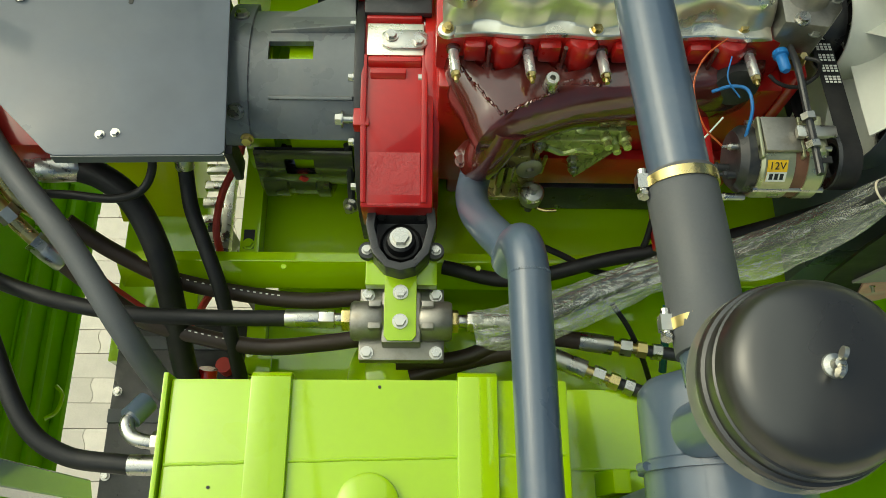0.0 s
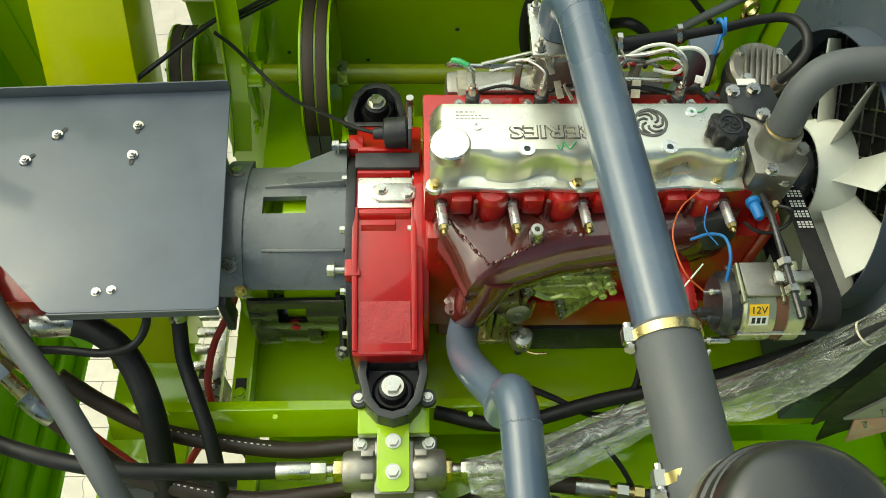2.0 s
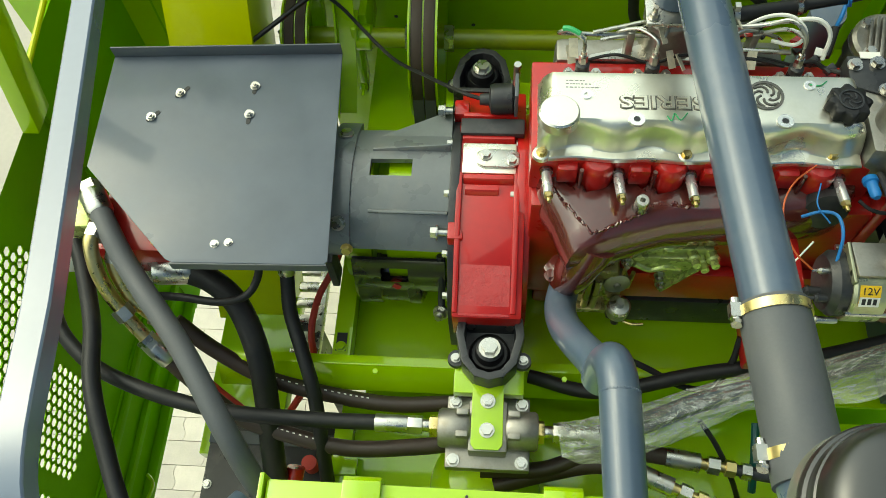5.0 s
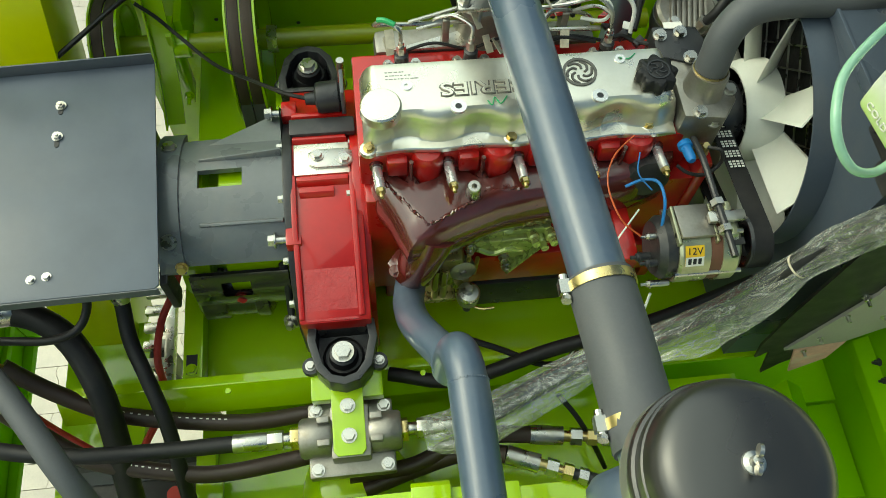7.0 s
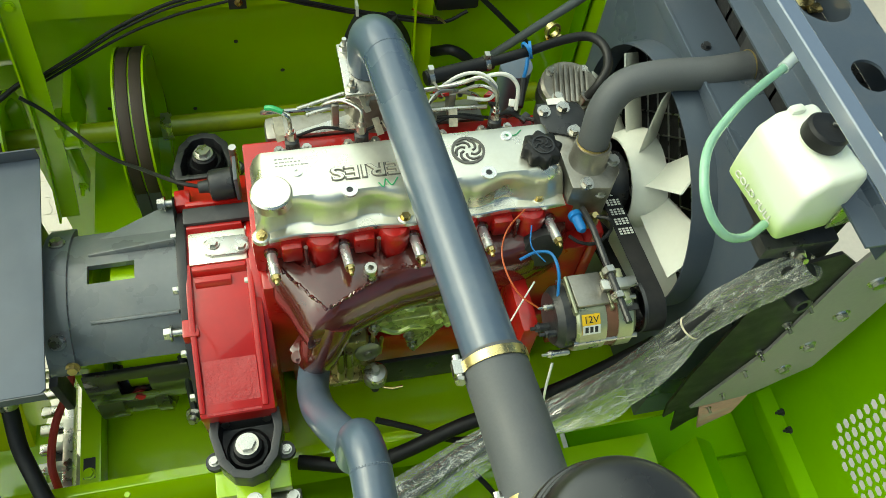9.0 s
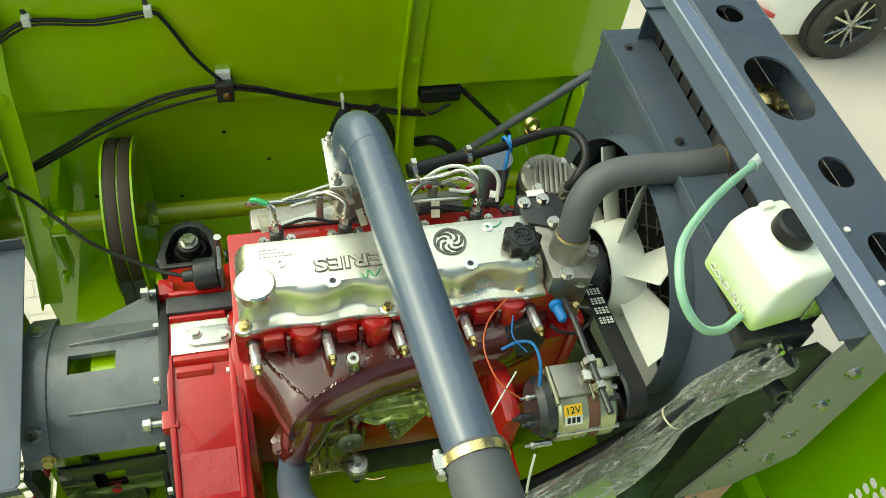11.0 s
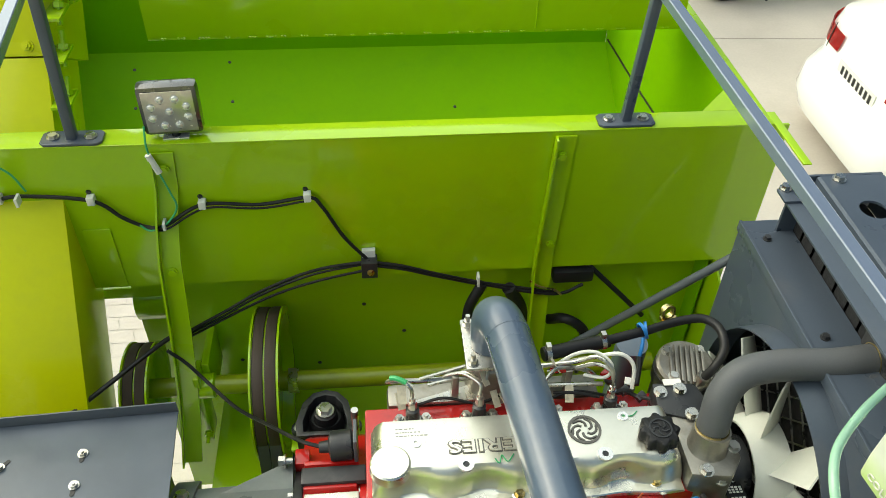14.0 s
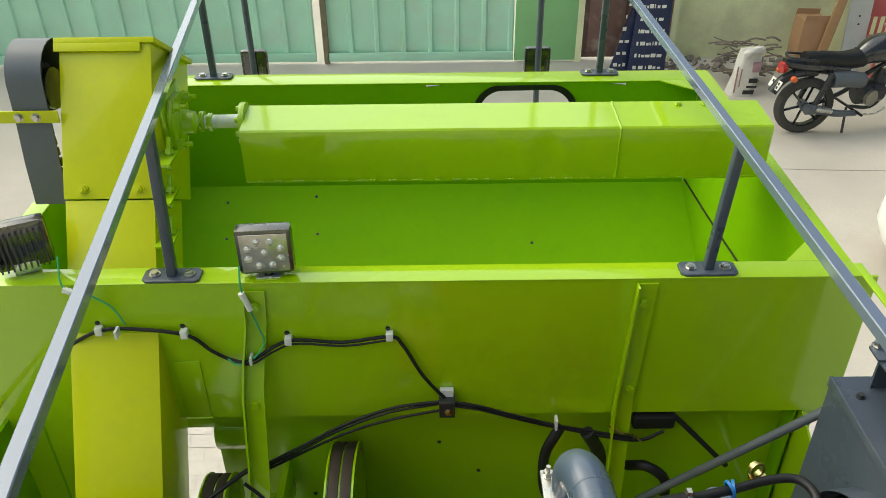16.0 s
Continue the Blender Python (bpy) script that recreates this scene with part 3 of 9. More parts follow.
# ---- tarpaulin rails over the tank ----
def square_tube(bm, path, h):
    """A rolled square section with rounded corners along a path, its sides upright."""
    path = [Vector(p) for p in path]
    sec = []
    for a in range(4):
        for b in (20, 45, 70):
            c = V(math.cos(radians(90 * a + 45)), math.sin(radians(90 * a + 45)), 0) * (h * 0.75) * 1.4142
            sec.append((c.x + h * 0.25 * math.cos(radians(90 * a + b)), c.y + h * 0.25 * math.sin(radians(90 * a + b))))
    rings = []
    u0 = None
    for i, p in enumerate(path):
        t = (path[min(i + 1, len(path) - 1)] - path[max(i - 1, 0)]).normalized()
        if u0 is None:
            u0 = t.cross(V(0, 0, 1)) if abs(t.z) < 0.9 else V(1, 0, 0)
        u0 = (u0 - t * u0.dot(t)).normalized()
        w = t.cross(u0)
        rings.append([bm.verts.new(p + u0 * a + w * b) for a, b in sec])
    for a, b in zip(rings, rings[1:]):
        for k in range(12):
            bm.faces.new((a[k], a[(k + 1) % 12], b[(k + 1) % 12], b[k]))
    bm.faces.new(rings[0][::-1])
    bm.faces.new(rings[-1])
    return bm


def post(parent, x, y, z0, z1, lean=0.0):
    bm = B()
    square_tube(bm, [(x, y, z0 + 0.006), (x + lean, y, z1)], 0.0108)
    part("post", bm, FRAME_GREY, parent)
    bm = B()
    prism(bm, [(x - 0.066, y - 0.018), (x - 0.056, y - 0.027), (x + 0.056, y - 0.027), (x + 0.066, y - 0.018), (x + 0.066, y + 0.018), (x + 0.056, y + 0.027), (x - 0.056, y + 0.027), (x - 0.066, y + 0.018)], "z", z0, z0 + 0.007)
    part("base_plate", bm, FRAME_GREY, parent, bevel=0.003)
    for dx in (-0.04, 0.04):
        bm = B()
        bolt(bm, (x + dx, y, z0 + 0.007), (0, 0, 1), 0.010, 0.006)
        part("bolt", bm, ZINC, parent)


railL = thing("tarpaulin_rail", (-0.58, 1.6, TZ1 + 0.004), "slate grey square steel tube rail on posts", "rail", "tank rails")
bm = B()
square_tube(bm, [(-0.74, 2.9, 3.50), (-0.565, 1.612, 3.515), (-0.437, 0.69, 3.53)] + smooth_path([(-0.345, 0.218, 3.565), (-0.326, 0.11, 3.575), (-0.318, 0.07, 3.55), (-0.315, 0.06, 3.50), (-0.315, 0.06, 3.2)], 5), 0.0108)
part("tube", bm, RAIL, railL, angle=25)
post(railL, -0.587, 1.615, TZ1 + 0.004, 3.51, 0.02)
post(railL, -0.77, 2.84, TZ1 + 0.004, 3.9)
railR = thing("tarpaulin_rail", (0.645, 1.6, TZ1 + 0.004), "slate grey square steel tube rail on posts", "rail", "tank rails")
bm = B()
square_tube(bm, [(0.650, 2.9, 3.443), (0.664, 1.612, 3.456), (0.677, 0.4, 3.466), (0.679, 0.2, 3.468)], 0.0108)
part("tube", bm, RAIL, railR, angle=25)
post(railR, 0.645, 1.618, TZ1 + 0.004, 3.45, 0.017)
post(railR, 0.60, 2.84, TZ1 + 0.004, 3.9)


# ---- engine ----
DARK_CAST = mat("dark cast emblem and letter shadow", (0.16, 0.15, 0.13), 0.4, metal=0.6, vary=0.3, scale=60, bump=0.2)
CY, CZ = 0.945, 2.46
engine = thing("diesel_engine", (0.33, CY, 2.23), "red four cylinder diesel engine with bright aluminium rocker cover", "engine")
bm = B()
box(bm, (0.03, 0.80, 2.36), (0.66, 1.10, 2.745))
box(bm, (0.06, 0.83, 2.232), (0.23, 1.07, 2.36))
block = part("block", bm, RED, engine, bevel=0.008)
# black box below the block paints the dark gap under the engine
part("sump", box(B(), (0.235, 0.788, 2.231), (0.63, 1.075, 2.352)), BLACK_CAST, engine, "sump, coloured black for the shade under the block", bevel=0.012)
for x in (0.14, 0.265, 0.39, 0.515):
    bm = B()
    lathe(bm, (x, 0.80, 2.66), (0, -1, 0), [(0.034, 0), (0.03, 0.008), (0.012, 0.01), (0, 0.006)], 18)
    part("core_plug", bm, RED, block)
bm = B()
box(bm, (0.22, 0.775, 2.40), (0.66, 0.80, 2.52))
part("side_cover", bm, RED, block, bevel=0.008)
bm = B()
box(bm, (0.025, 0.838, 2.745), (0.645, 1.065, 2.843))
head = part("cylinder_head", bm, RED, engine, bevel=0.005)
STUDS = (0.055, 0.185, 0.314, 0.444, 0.575)
PORTS = (0.118, 0.248, 0.378, 0.508)
for x in PORTS:
    bm = B()
    lathe(bm, (x + 0.030, 0.842, 2.744), (0, 0, 1), [(0, 0), (0.024, 0), (0.030, 0.02), (0.030, 0.085), (0.024, 0.098), (0, 0.099)], 20)
    part("exhaust_port", bm, RED, head, bevel=0.002)
    bm = B()
    box(bm, (x - 0.045, 0.822, 2.79), (x - 0.006, 0.85, 2.836))
    part("port_shoulder", bm, RED, head, bevel=0.008)
    bm = B()
    box(bm, (x - 0.030, 0.828, 2.745), (x - 0.004, 0.85, 2.80))
    part("port_rib", bm, RED, head, bevel=0.006)
    bm = B()
    cyl(bm, (x - 0.001, 0.817, 2.755), (x - 0.001, 0.82, 2.84), 0.0042, n=8)
    bolt(bm, (x - 0.001, 0.817, 2.775), (0, 0, 1), 0.010, 0.009)
    part("clamp_bolt", bm, MAROON, head)

# rocker cover with a waved skirt
def cover_front(x):
    w = 0.5 - 0.5 * math.cos(2 * math.pi * (x - 0.045) / 0.1275)
    return w


bm = B()
rows = []
for i in range(73):
    x = 0.036 + (0.603 - 0.036) * i / 72
    w = cover_front(x)
    e = min(1.0, (x - 0.036) / 0.02, (0.603 - x) / 0.02) ** 0.5
    top = 2.921
    prof = [(0.834 + 0.004 * w, 2.844), (0.834 + 0.004 * w, 2.8525), (0.836 + 0.004 * w, 2.8545), (0.848 + 0.010 * w, 2.8555), (0.8505 + 0.012 * w, 2.859),
            (0.855 + 0.012 * w, 2.892), (0.858 + 0.010 * w, 2.904), (0.864 + 0.006 * w, 2.914), (0.873 + 0.002 * w, top - 0.0015 + 0.001 * e), (0.887, top), (0.962, top),
            (0.978, top - 0.004), (0.990 - 0.008 * w, 2.90), (0.996 - 0.010 * w, 2.862), (1.004 - 0.006 * w, 2.858), (1.006, 2.844)]
    rows.append([bm.verts.new((x, y, 2.844 + (z - 2.844) * (0.35 + 0.65 * e))) for y, z in prof])
for a, b in zip(rows, rows[1:]):
    for k in range(len(a) - 1):
        bm.faces.new((a[k], a[k + 1], b[k + 1], b[k]))
bm.faces.new(rows[0])
bm.faces.new(rows[-1][::-1])
cover = part("rocker_cover", bm, ALU, engine, "bright cast aluminium rocker cover", angle=38)
bm = B()
lathe(bm, (0.070, 0.884, 2.905), (0, 0, 1), [(0.037, 0), (0.036, 0.020), (0.033, 0.023), (0, 0.024)], 32)
part("blank_boss", bm, ALU, cover)
for x, y in ((0.203, 0.873), (0.453, 0.876)):
    bm = B()
    ring(bm, (x, y, 2.919), (0, 0, 1), 0.006, 0.014, 0.005, 20)
    part("cover_washer", bm, BRIGHT, cover)
    bm = B()
    cyl(bm, (x, y, 2.918), (x, y, 2.9225), 0.006, n=10)
    part("cover_stud", bm, BLACK_CAST, cover)
for x, y in ((0.118, 0.925), (0.505, 0.955)):
    bm = B()
    ring(bm, (x, y, 2.920), (0, 0, 1), 0.004, 0.010, 0.003, 16)
    part("cover_washer", bm, BRIGHT, cover)
for x, y in ((0.044, 0.846), (0.299, 0.850), (0.552, 0.856)):
    bm = B()
    lathe(bm, (x, y, 2.846), (0, 0, 1), [(0.017, 0), (0.016, 0.008), (0.013, 0.010), (0, 0.010)], 20)
    part("bolt_ear", bm, ALU, cover)
    bm = B()
    bolt(bm, (x, y - 0.002, 2.856), (0, -0.1, 1), 0.0078, 0.007)
    part("cover_bolt", bm, BRASS, cover)
LETTER_POSE = pose(0.250, 0.912, 2.9215, 0, 0, 180) @ Matrix.Diagonal((1.16, 0.82, 1, 1))
# flat swollen dark letters paint a shadow outline round the raised ones
letters("letter_shadow_line", "SERIES", 0.047, 0.0006, LETTER_POSE, DARK_CAST, cover, swell=0.0022)
letters("raised_lettering", "SERIES", 0.047, 0.0026, LETTER_POSE, ALU, cover)
bm = B()
ring(bm, (0.427, 0.931, 2.920), (0, 0, 1), 0.026, 0.031, 0.003, 36)
part("cast_emblem", bm, DARK_CAST, cover)
for i in range(6):
    a = radians(60 * i)
    pts = [(0.427 + r * math.cos(a + t), 0.931 + r * math.sin(a + t), 2.921) for r, t in ((0.008, 0), (0.015, 0.35), (0.021, 0.85), (0.025, 1.4))]
    part("emblem_blade", tube(B(), pts, 0.0026, 6, 4), DARK_CAST, cover)
bm = B()
rnd = random.Random(11)
for k in range(3):
    x = 0.082
    while x < 0.140 - 0.012 * k:
        w = rnd.uniform(0.002, 0.007)
        box(bm, (x, 0.940 + k * 0.0075, 2.9205), (x + w, 0.9422 + k * 0.0075, 2.9213))
        x += w + rnd.uniform(0.0012, 0.003)
part("stamped_marks", bm, ALU_RAW, cover)
bm = B()
tube(bm, [(0.255, 0.882, 2.922), (0.262, 0.872, 2.9215), (0.268, 0.888, 2.922), (0.277, 0.874, 2.922), (0.29, 0.889, 2.922)], 0.0012, 5, 4)
part("chalk_mark", bm, GREEN_WIRE, cover, "green marker tick")
bm = B()
tube(bm, [(0.535, 0.965, 2.9215), (0.522, 0.955, 2.9218), (0.505, 0.957, 2.9218)], 0.0012, 5, 4)
part("chalk_mark", bm, GREEN_WIRE, cover, "green marker tick")

# oil filler cap and water outlet
cap = thing("oil_filler_cap", (0.557, 0.905, 2.925), "black lobed plastic oil filler cap", "cap")
bm = B()
n = 96
low, high, rim = [], [], []
for i in range(n):
    a = 2 * math.pi * i / n
    r = 0.034 + 0.0035 * math.cos(8 * a)
    low.append(bm.verts.new((0.557 + r * math.cos(a), 0.905 + r * math.sin(a), 2.924)))
    high.append(bm.verts.new((0.557 + r * math.cos(a), 0.905 + r * math.sin(a), 2.944)))
    rim.append(bm.verts.new((0.557 + (r - 0.004) * math.cos(a), 0.905 + (r - 0.004) * math.sin(a), 2.948)))
for i in range(n):
    j = (i + 1) % n
    bm.faces.new((low[i], low[j], high[j], high[i]))
    bm.faces.new((high[i], high[j], rim[j], rim[i]))
bm.faces.new(rim)
bm.faces.new(low[::-1])
part("grip", bm, RUBBER, cap, angle=50)
bm = B()
ring(bm, (0.557, 0.905, 2.947), (0, 0, 1), 0.018, 0.021, 0.003, 28)
for i in range(5):
    a = radians(72 * i)
    tube(bm, [(0.557 + r * math.cos(a + t), 0.905 + r * math.sin(a + t), 2.9485) for r, t in ((0.004, 0), (0.010, 0.4), (0.016, 1.0))], 0.0018, 6, 4)
part("raised_emblem", bm, BLACK_CAST, cap)

outlet = thing("thermostat_housing", (0.64, 0.9, 2.78), "grey cast aluminium thermostat housing with bolts", "housing")
bm = B()
prism(bm, [(0.606, 0.84), (0.606, 0.985), (0.66, 1.0), (0.705, 0.955), (0.71, 0.87), (0.68, 0.83)], "z", 2.79, 2.895)
part("casting", bm, ALU_RAW, outlet, bevel=0.007)
bm = B()
prism(bm, [(0.585, 0.975), (0.59, 1.045), (0.675, 1.04), (0.69, 0.985), (0.64, 0.955)], "z", 2.84, 2.90)
part("dark_flange", bm, BLACK_CAST, outlet, bevel=0.006)
bm = B()
lathe(bm, (0.655, 0.90, 2.885), (0.05, 0.12, 1), [(0.044, 0), (0.036, 0.012), (0.034, 0.05), (0, 0.05)], 28)
part("neck", bm, ALU_RAW, outlet)
for p in ((0.60, 1.02, 2.90), (0.64, 1.025, 2.90), (0.70, 0.89, 2.895), (0.635, 0.845, 2.895), (0.665, 0.84, 2.87), (0.645, 0.965, 2.90)):
    bm = B()
    bolt(bm, p, (0, -0.05, 1), 0.010, 0.008)
    part("bolt", bm, ZINC, outlet)
bm = B()
box(bm, (0.612, 1.035, 2.901), (0.648, 1.05, 2.903))
part("white_tag", bm, WHITE, outlet)

hose = thing("radiator_hose", (0.8, 0.94, 2.95), "black moulded rubber top radiator hose", "hose")
bm = B()
tube(bm, [(0.657, 0.905, 2.915), (0.660, 0.915, 2.955), (0.672, 0.935, 3.00), (0.705, 0.950, 3.035), (0.77, 0.950, 3.05), (0.86, 0.942, 3.055), (0.95, 0.945, 3.06)], 0.029, 22)
part("tube", bm, RUBBER_GREY, hose)
bm = B()
lathe(bm, (0.657, 0.907, 2.925), (0.05, 0.18, 1), [(0.0295, 0), (0.0315, 0), (0.0315, 0.011), (0.0295, 0.011)], 26)
part("hose_clamp", bm, BRASS, hose, "yellow passivated clamp")
bm = B()
lathe(bm, (0.93, 0.944, 3.059), (1, 0, 0.05), [(0.0295, 0), (0.0315, 0), (0.0315, 0.011), (0.0295, 0.011)], 26)
part("hose_clamp", bm, BRASS, hose)

# exhaust manifold
mf = thing("exhaust_manifold", (0.3, 0.76, 2.62), "glossy brown red cast iron exhaust manifold", "manifold")
# a broad flat web whose front edge rounds down into the collector
RIDGE = [(0.048, 0.838), (0.060, 0.826), (0.072, 0.812), (0.098, 0.781), (0.124, 0.744), (0.141, 0.719), (0.168, 0.735), (0.20, 0.752), (0.23, 0.766),
         (0.255, 0.776), (0.30, 0.780), (0.34, 0.779), (0.42, 0.783), (0.50, 0.790), (0.58, 0.805), (0.612, 0.825)]
LOW = [(0.040, 0.836), (0.044, 0.815), (0.054, 0.79), (0.074, 0.757), (0.088, 0.720), (0.102, 0.690), (0.152, 0.696), (0.20, 0.716), (0.245, 0.734),
       (0.28, 0.745), (0.33, 0.752), (0.38, 0.757), (0.45, 0.763), (0.53, 0.772), (0.60, 0.795), (0.625, 0.825)]
BACK = [(0.618, 0.846)]
for x in reversed(PORTS):
    BACK += [(x + 0.056, 0.842), (x + 0.047, 0.826), (x + 0.032, 0.812), (x + 0.012, 0.807), (x - 0.008, 0.810), (x - 0.022, 0.822), (x - 0.034, 0.842)]
BACK += [(0.050, 0.846)]
bm = B()
rings = []
for k, z in ((0.45, 2.660), (1.0, 2.690), (1.12, 2.722), (0.95, 2.750), (0.55, 2.772), (0.15, 2.784), (-0.12, 2.787)):
    row = [bm.verts.new((a[0] + (b[0] - a[0]) * k, a[1] + (b[1] - a[1]) * k, z + 0.0018 * math.sin(17 * i))) for i, (a, b) in enumerate(zip(RIDGE, LOW))]
    row += [bm.verts.new((x, y, z)) for x, y in BACK]
    rings.append(row)
n = len(rings[0])
for a, b in zip(rings, rings[1:]):
    for i in range(n):
        bm.faces.new((a[i], a[(i + 1) % n], b[(i + 1) % n], b[i]))
bm.faces.new(rings[0][::-1])
bm.faces.new(rings[-1])
bmesh.ops.triangulate(bm, faces=[f for f in bm.faces if len(f.verts) > 4])
part("web", bm, MAROON, mf, angle=60)
bm = B()
tube(bm, [(0.150, 0.735, 2.735), (0.138, 0.722, 2.70), (0.122, 0.712, 2.655), (0.112, 0.715, 2.61)], lambda t: 0.047 - 0.010 * t, 20)
part("outlet_neck", bm, MAROON, mf)
bm = B()
prism(bm, [(0.094, 0.762), (0.112, 0.772), (0.150, 0.715), (0.128, 0.698), (0.104, 0.706)], "z", 2.66, 2.742)
part("neck_shoulder", bm, MAROON, mf, bevel=0.008)
bm = B()
prism(bm, [(0.062, 0.735), (0.085, 0.765), (0.14, 0.76), (0.165, 0.72), (0.14, 0.685), (0.085, 0.69)], "z", 2.595, 2.617)
part("outlet_flange", bm, MAROON, mf, bevel=0.005)
for p in ((0.135, 0.742, 2.617), (0.078, 0.715, 2.617), (0.125, 0.692, 2.617)):
    bm = B()
    bolt(bm, p, (0, 0, 1), 0.010, 0.010)
    part("flange_nut", bm, MAROON, mf)
bm = B()
lathe(bm, (0.225, 0.777, 2.77), (0, -0.1, 1), [(0.014, 0), (0.013, 0.05), (0.011, 0.053), (0.005, 0.053), (0.005, 0.03), (0, 0.03)], 20)
part("probe_boss", bm, ZINC, mf, "hollow plated boss")
for x in STUDS:
    bm = B()
    cyl(bm, (x, 0.838, 2.808), (x + 0.004, 0.784, 2.814), 0.0095, n=16)
    sl = part("stud_sleeve", bm, BRIGHT, mf, "plated spacer sleeve")
    bm = B()
    bolt(bm, (x + 0.004, 0.784, 2.814), (0.08, -1, 0.1), 0.008, 0.009, False, 0.009)
    part("stud_nut", bm, BRASS, sl)
    bm = B()
    lathe(bm, (x, 0.838, 2.811), (0, -1, 0.2), [(0.013, 0), (0.012, 0.008), (0, 0.008)], 16)
    part("collar", bm, MAROON, sl)
rnd = random.Random(5)
for (xa, ya), (xb, yb), n in (((0.066, 0.816), (0.139, 0.722), 34), ((0.144, 0.722), (0.240, 0.770), 30), ((0.245, 0.780), (0.330, 0.786), 22)):
    pts = []
    for i in range(n + 1):
        t = i / n
        pts.append((xa + (xb - xa) * t, ya + (yb - ya) * t + rnd.uniform(-0.0022, 0.0022), 2.785 + rnd.uniform(-0.0015, 0.0025)))
    bm = B()
    sweep(bm, pts, lambda q: 0.0022 + 0.0022 * abs(noise.noise(V(q * 17, xa * 9, 2))), 7, wobble=0.5, seed=xa * 31)
    part("casting_ridge", bm, MAROON, mf)
for i in range(14):
    bm = B()
    r = rnd.uniform(0.003, 0.006)
    x = 0.25 + 0.085 * rnd.random()
    lathe(bm, (x, 0.787 + rnd.uniform(-0.006, 0.006), 2.784), (rnd.uniform(-0.5, 0.5), -0.3, 1), [(r, 0), (r * 0.7, r * 0.8), (0, r)], 7)
    part("casting_bead", bm, MAROON, mf)

exh = thing("exhaust_pipe", (0.14, 0.5, 2.6), "blue grey painted steel exhaust pipe with cut elbow", "pipe")
bm = B()
tube(bm, [(0.112, 0.722, 2.60), (0.106, 0.705, 2.575), (0.098, 0.66, 2.585), (0.102, 0.60, 2.64), (0.118, 0.545, 2.70), (0.138, 0.50, 2.745), (0.150, 0.47, 2.77)], 0.031, 24)
part("down_pipe", bm, STEEL_GREY, exh)
bm = B()
tube(bm, [(0.150, 0.462, 2.75), (0.153, 0.468, 2.80), (0.158, 0.462, 2.835), (0.163, 0.435, 2.850), (0.166, 0.405, 2.852)], 0.032, 24)
part("elbow", bm, STEEL_GREY, exh)
bm = B()
cyl(bm, (0.166, 0.405, 2.852), (0.176, -0.25, 2.852), 0.0325, n=28)
part("tail_pipe", bm, STEEL_GREY, exh)
for p, d in (((0.166, 0.405, 2.852), (0.01, -1, 0)), ((0.150, 0.468, 2.768), (0.1, -0.4, 1))):
    bm = B()
    q, u, w = grid_basis(d)
    for i in range(40):
        a = 2 * math.pi * i / 40
        c = Vector(p) + (u * math.cos(a) + w * math.sin(a)) * 0.0325
        lathe(bm, c, u * math.cos(a) + w * math.sin(a), [(0.0030, -0.001), (0.0022, 0.0006), (0, 0.0009)], 5)
    part("weld_bead", bm, STEEL_GREY, exh)

# injection pump and lift pump on the block's side
pump = thing("injection_pump", (0.3, 0.76, 2.45), "oily olive lacquered injection pump bolted on the block", "pump")
bm = B()
prism(bm, [(0.212, 2.652), (0.300, 2.656), (0.392, 2.656), (0.396, 2.625), (0.326, 2.486), (0.304, 2.490), (0.298, 2.552), (0.250, 2.566), (0.222, 2.588)], "y", 0.764, 0.805)
part("body", bm, OLIVE_METAL, pump, bevel=0.007)
bm = B()
prism(bm, [(0.232, 2.640), (0.375, 2.642), (0.352, 2.588), (0.262, 2.590)], "y", 0.750, 0.766)
part("raised_face", bm, OLIVE_METAL, pump, bevel=0.006)
bm = B()
tube(bm, [(0.245, 0.752, 2.612), (0.275, 0.746, 2.600), (0.305, 0.750, 2.606), (0.335, 0.752, 2.596)], 0.007, 8)
part("cast_rib", bm, OLIVE_METAL, pump)
for x in (0.238, 0.305):
    bm = B()
    lathe(bm, (x, 0.772, 2.650), (0, -0.35, 1), [(0.013, -0.01), (0.013, 0.010), (0.008, 0.014), (0, 0.015)], 12)
    part("delivery_valve", bm, OLIVE_METAL, pump)
for x, z in ((0.352, 2.640), (0.372, 2.622), (0.388, 2.640)):
    bm = B()
    lathe(bm, (x, 0.765, z), (0.1, -1, 0.3), [(0.012, 0), (0.013, 0.018), (0.009, 0.022), (0.008, 0.036), (0, 0.036)], 12)
    part("side_plug", bm, OLIVE_METAL, pump)
for i in range(11):
    t = i / 10
    bm = B()
    box(bm, (-0.0028, -0.012, -0.009), (0.0028, 0.0, 0.009), pose(0.322 + 0.070 * t, 0.764, 2.490 + 0.134 * t, 0, 28, 0))
    part("rack_tooth", bm, OLIVE_METAL, pump, bevel=0.001)
for p in ((0.306, 0.762, 2.545), (0.316, 0.762, 2.500), (0.232, 0.762, 2.600), (0.272, 0.798, 2.50), (0.270, 0.798, 2.44)):
    bm = B()
    bolt(bm, p, (0, -1, 0.15), 0.009, 0.008, stud=0.006)
    part("bolt", bm, ZINC, pump)
bm = B()
for i in range(5):
    box(bm, (0.212 + 0.008 * i, 0.7615, 2.640 + 0.002 * i), (0.217 + 0.008 * i, 0.7635, 2.652 + 0.002 * i))
part("paint_mark", bm, LABEL_YELLOW, pump, "yellow paint mark")

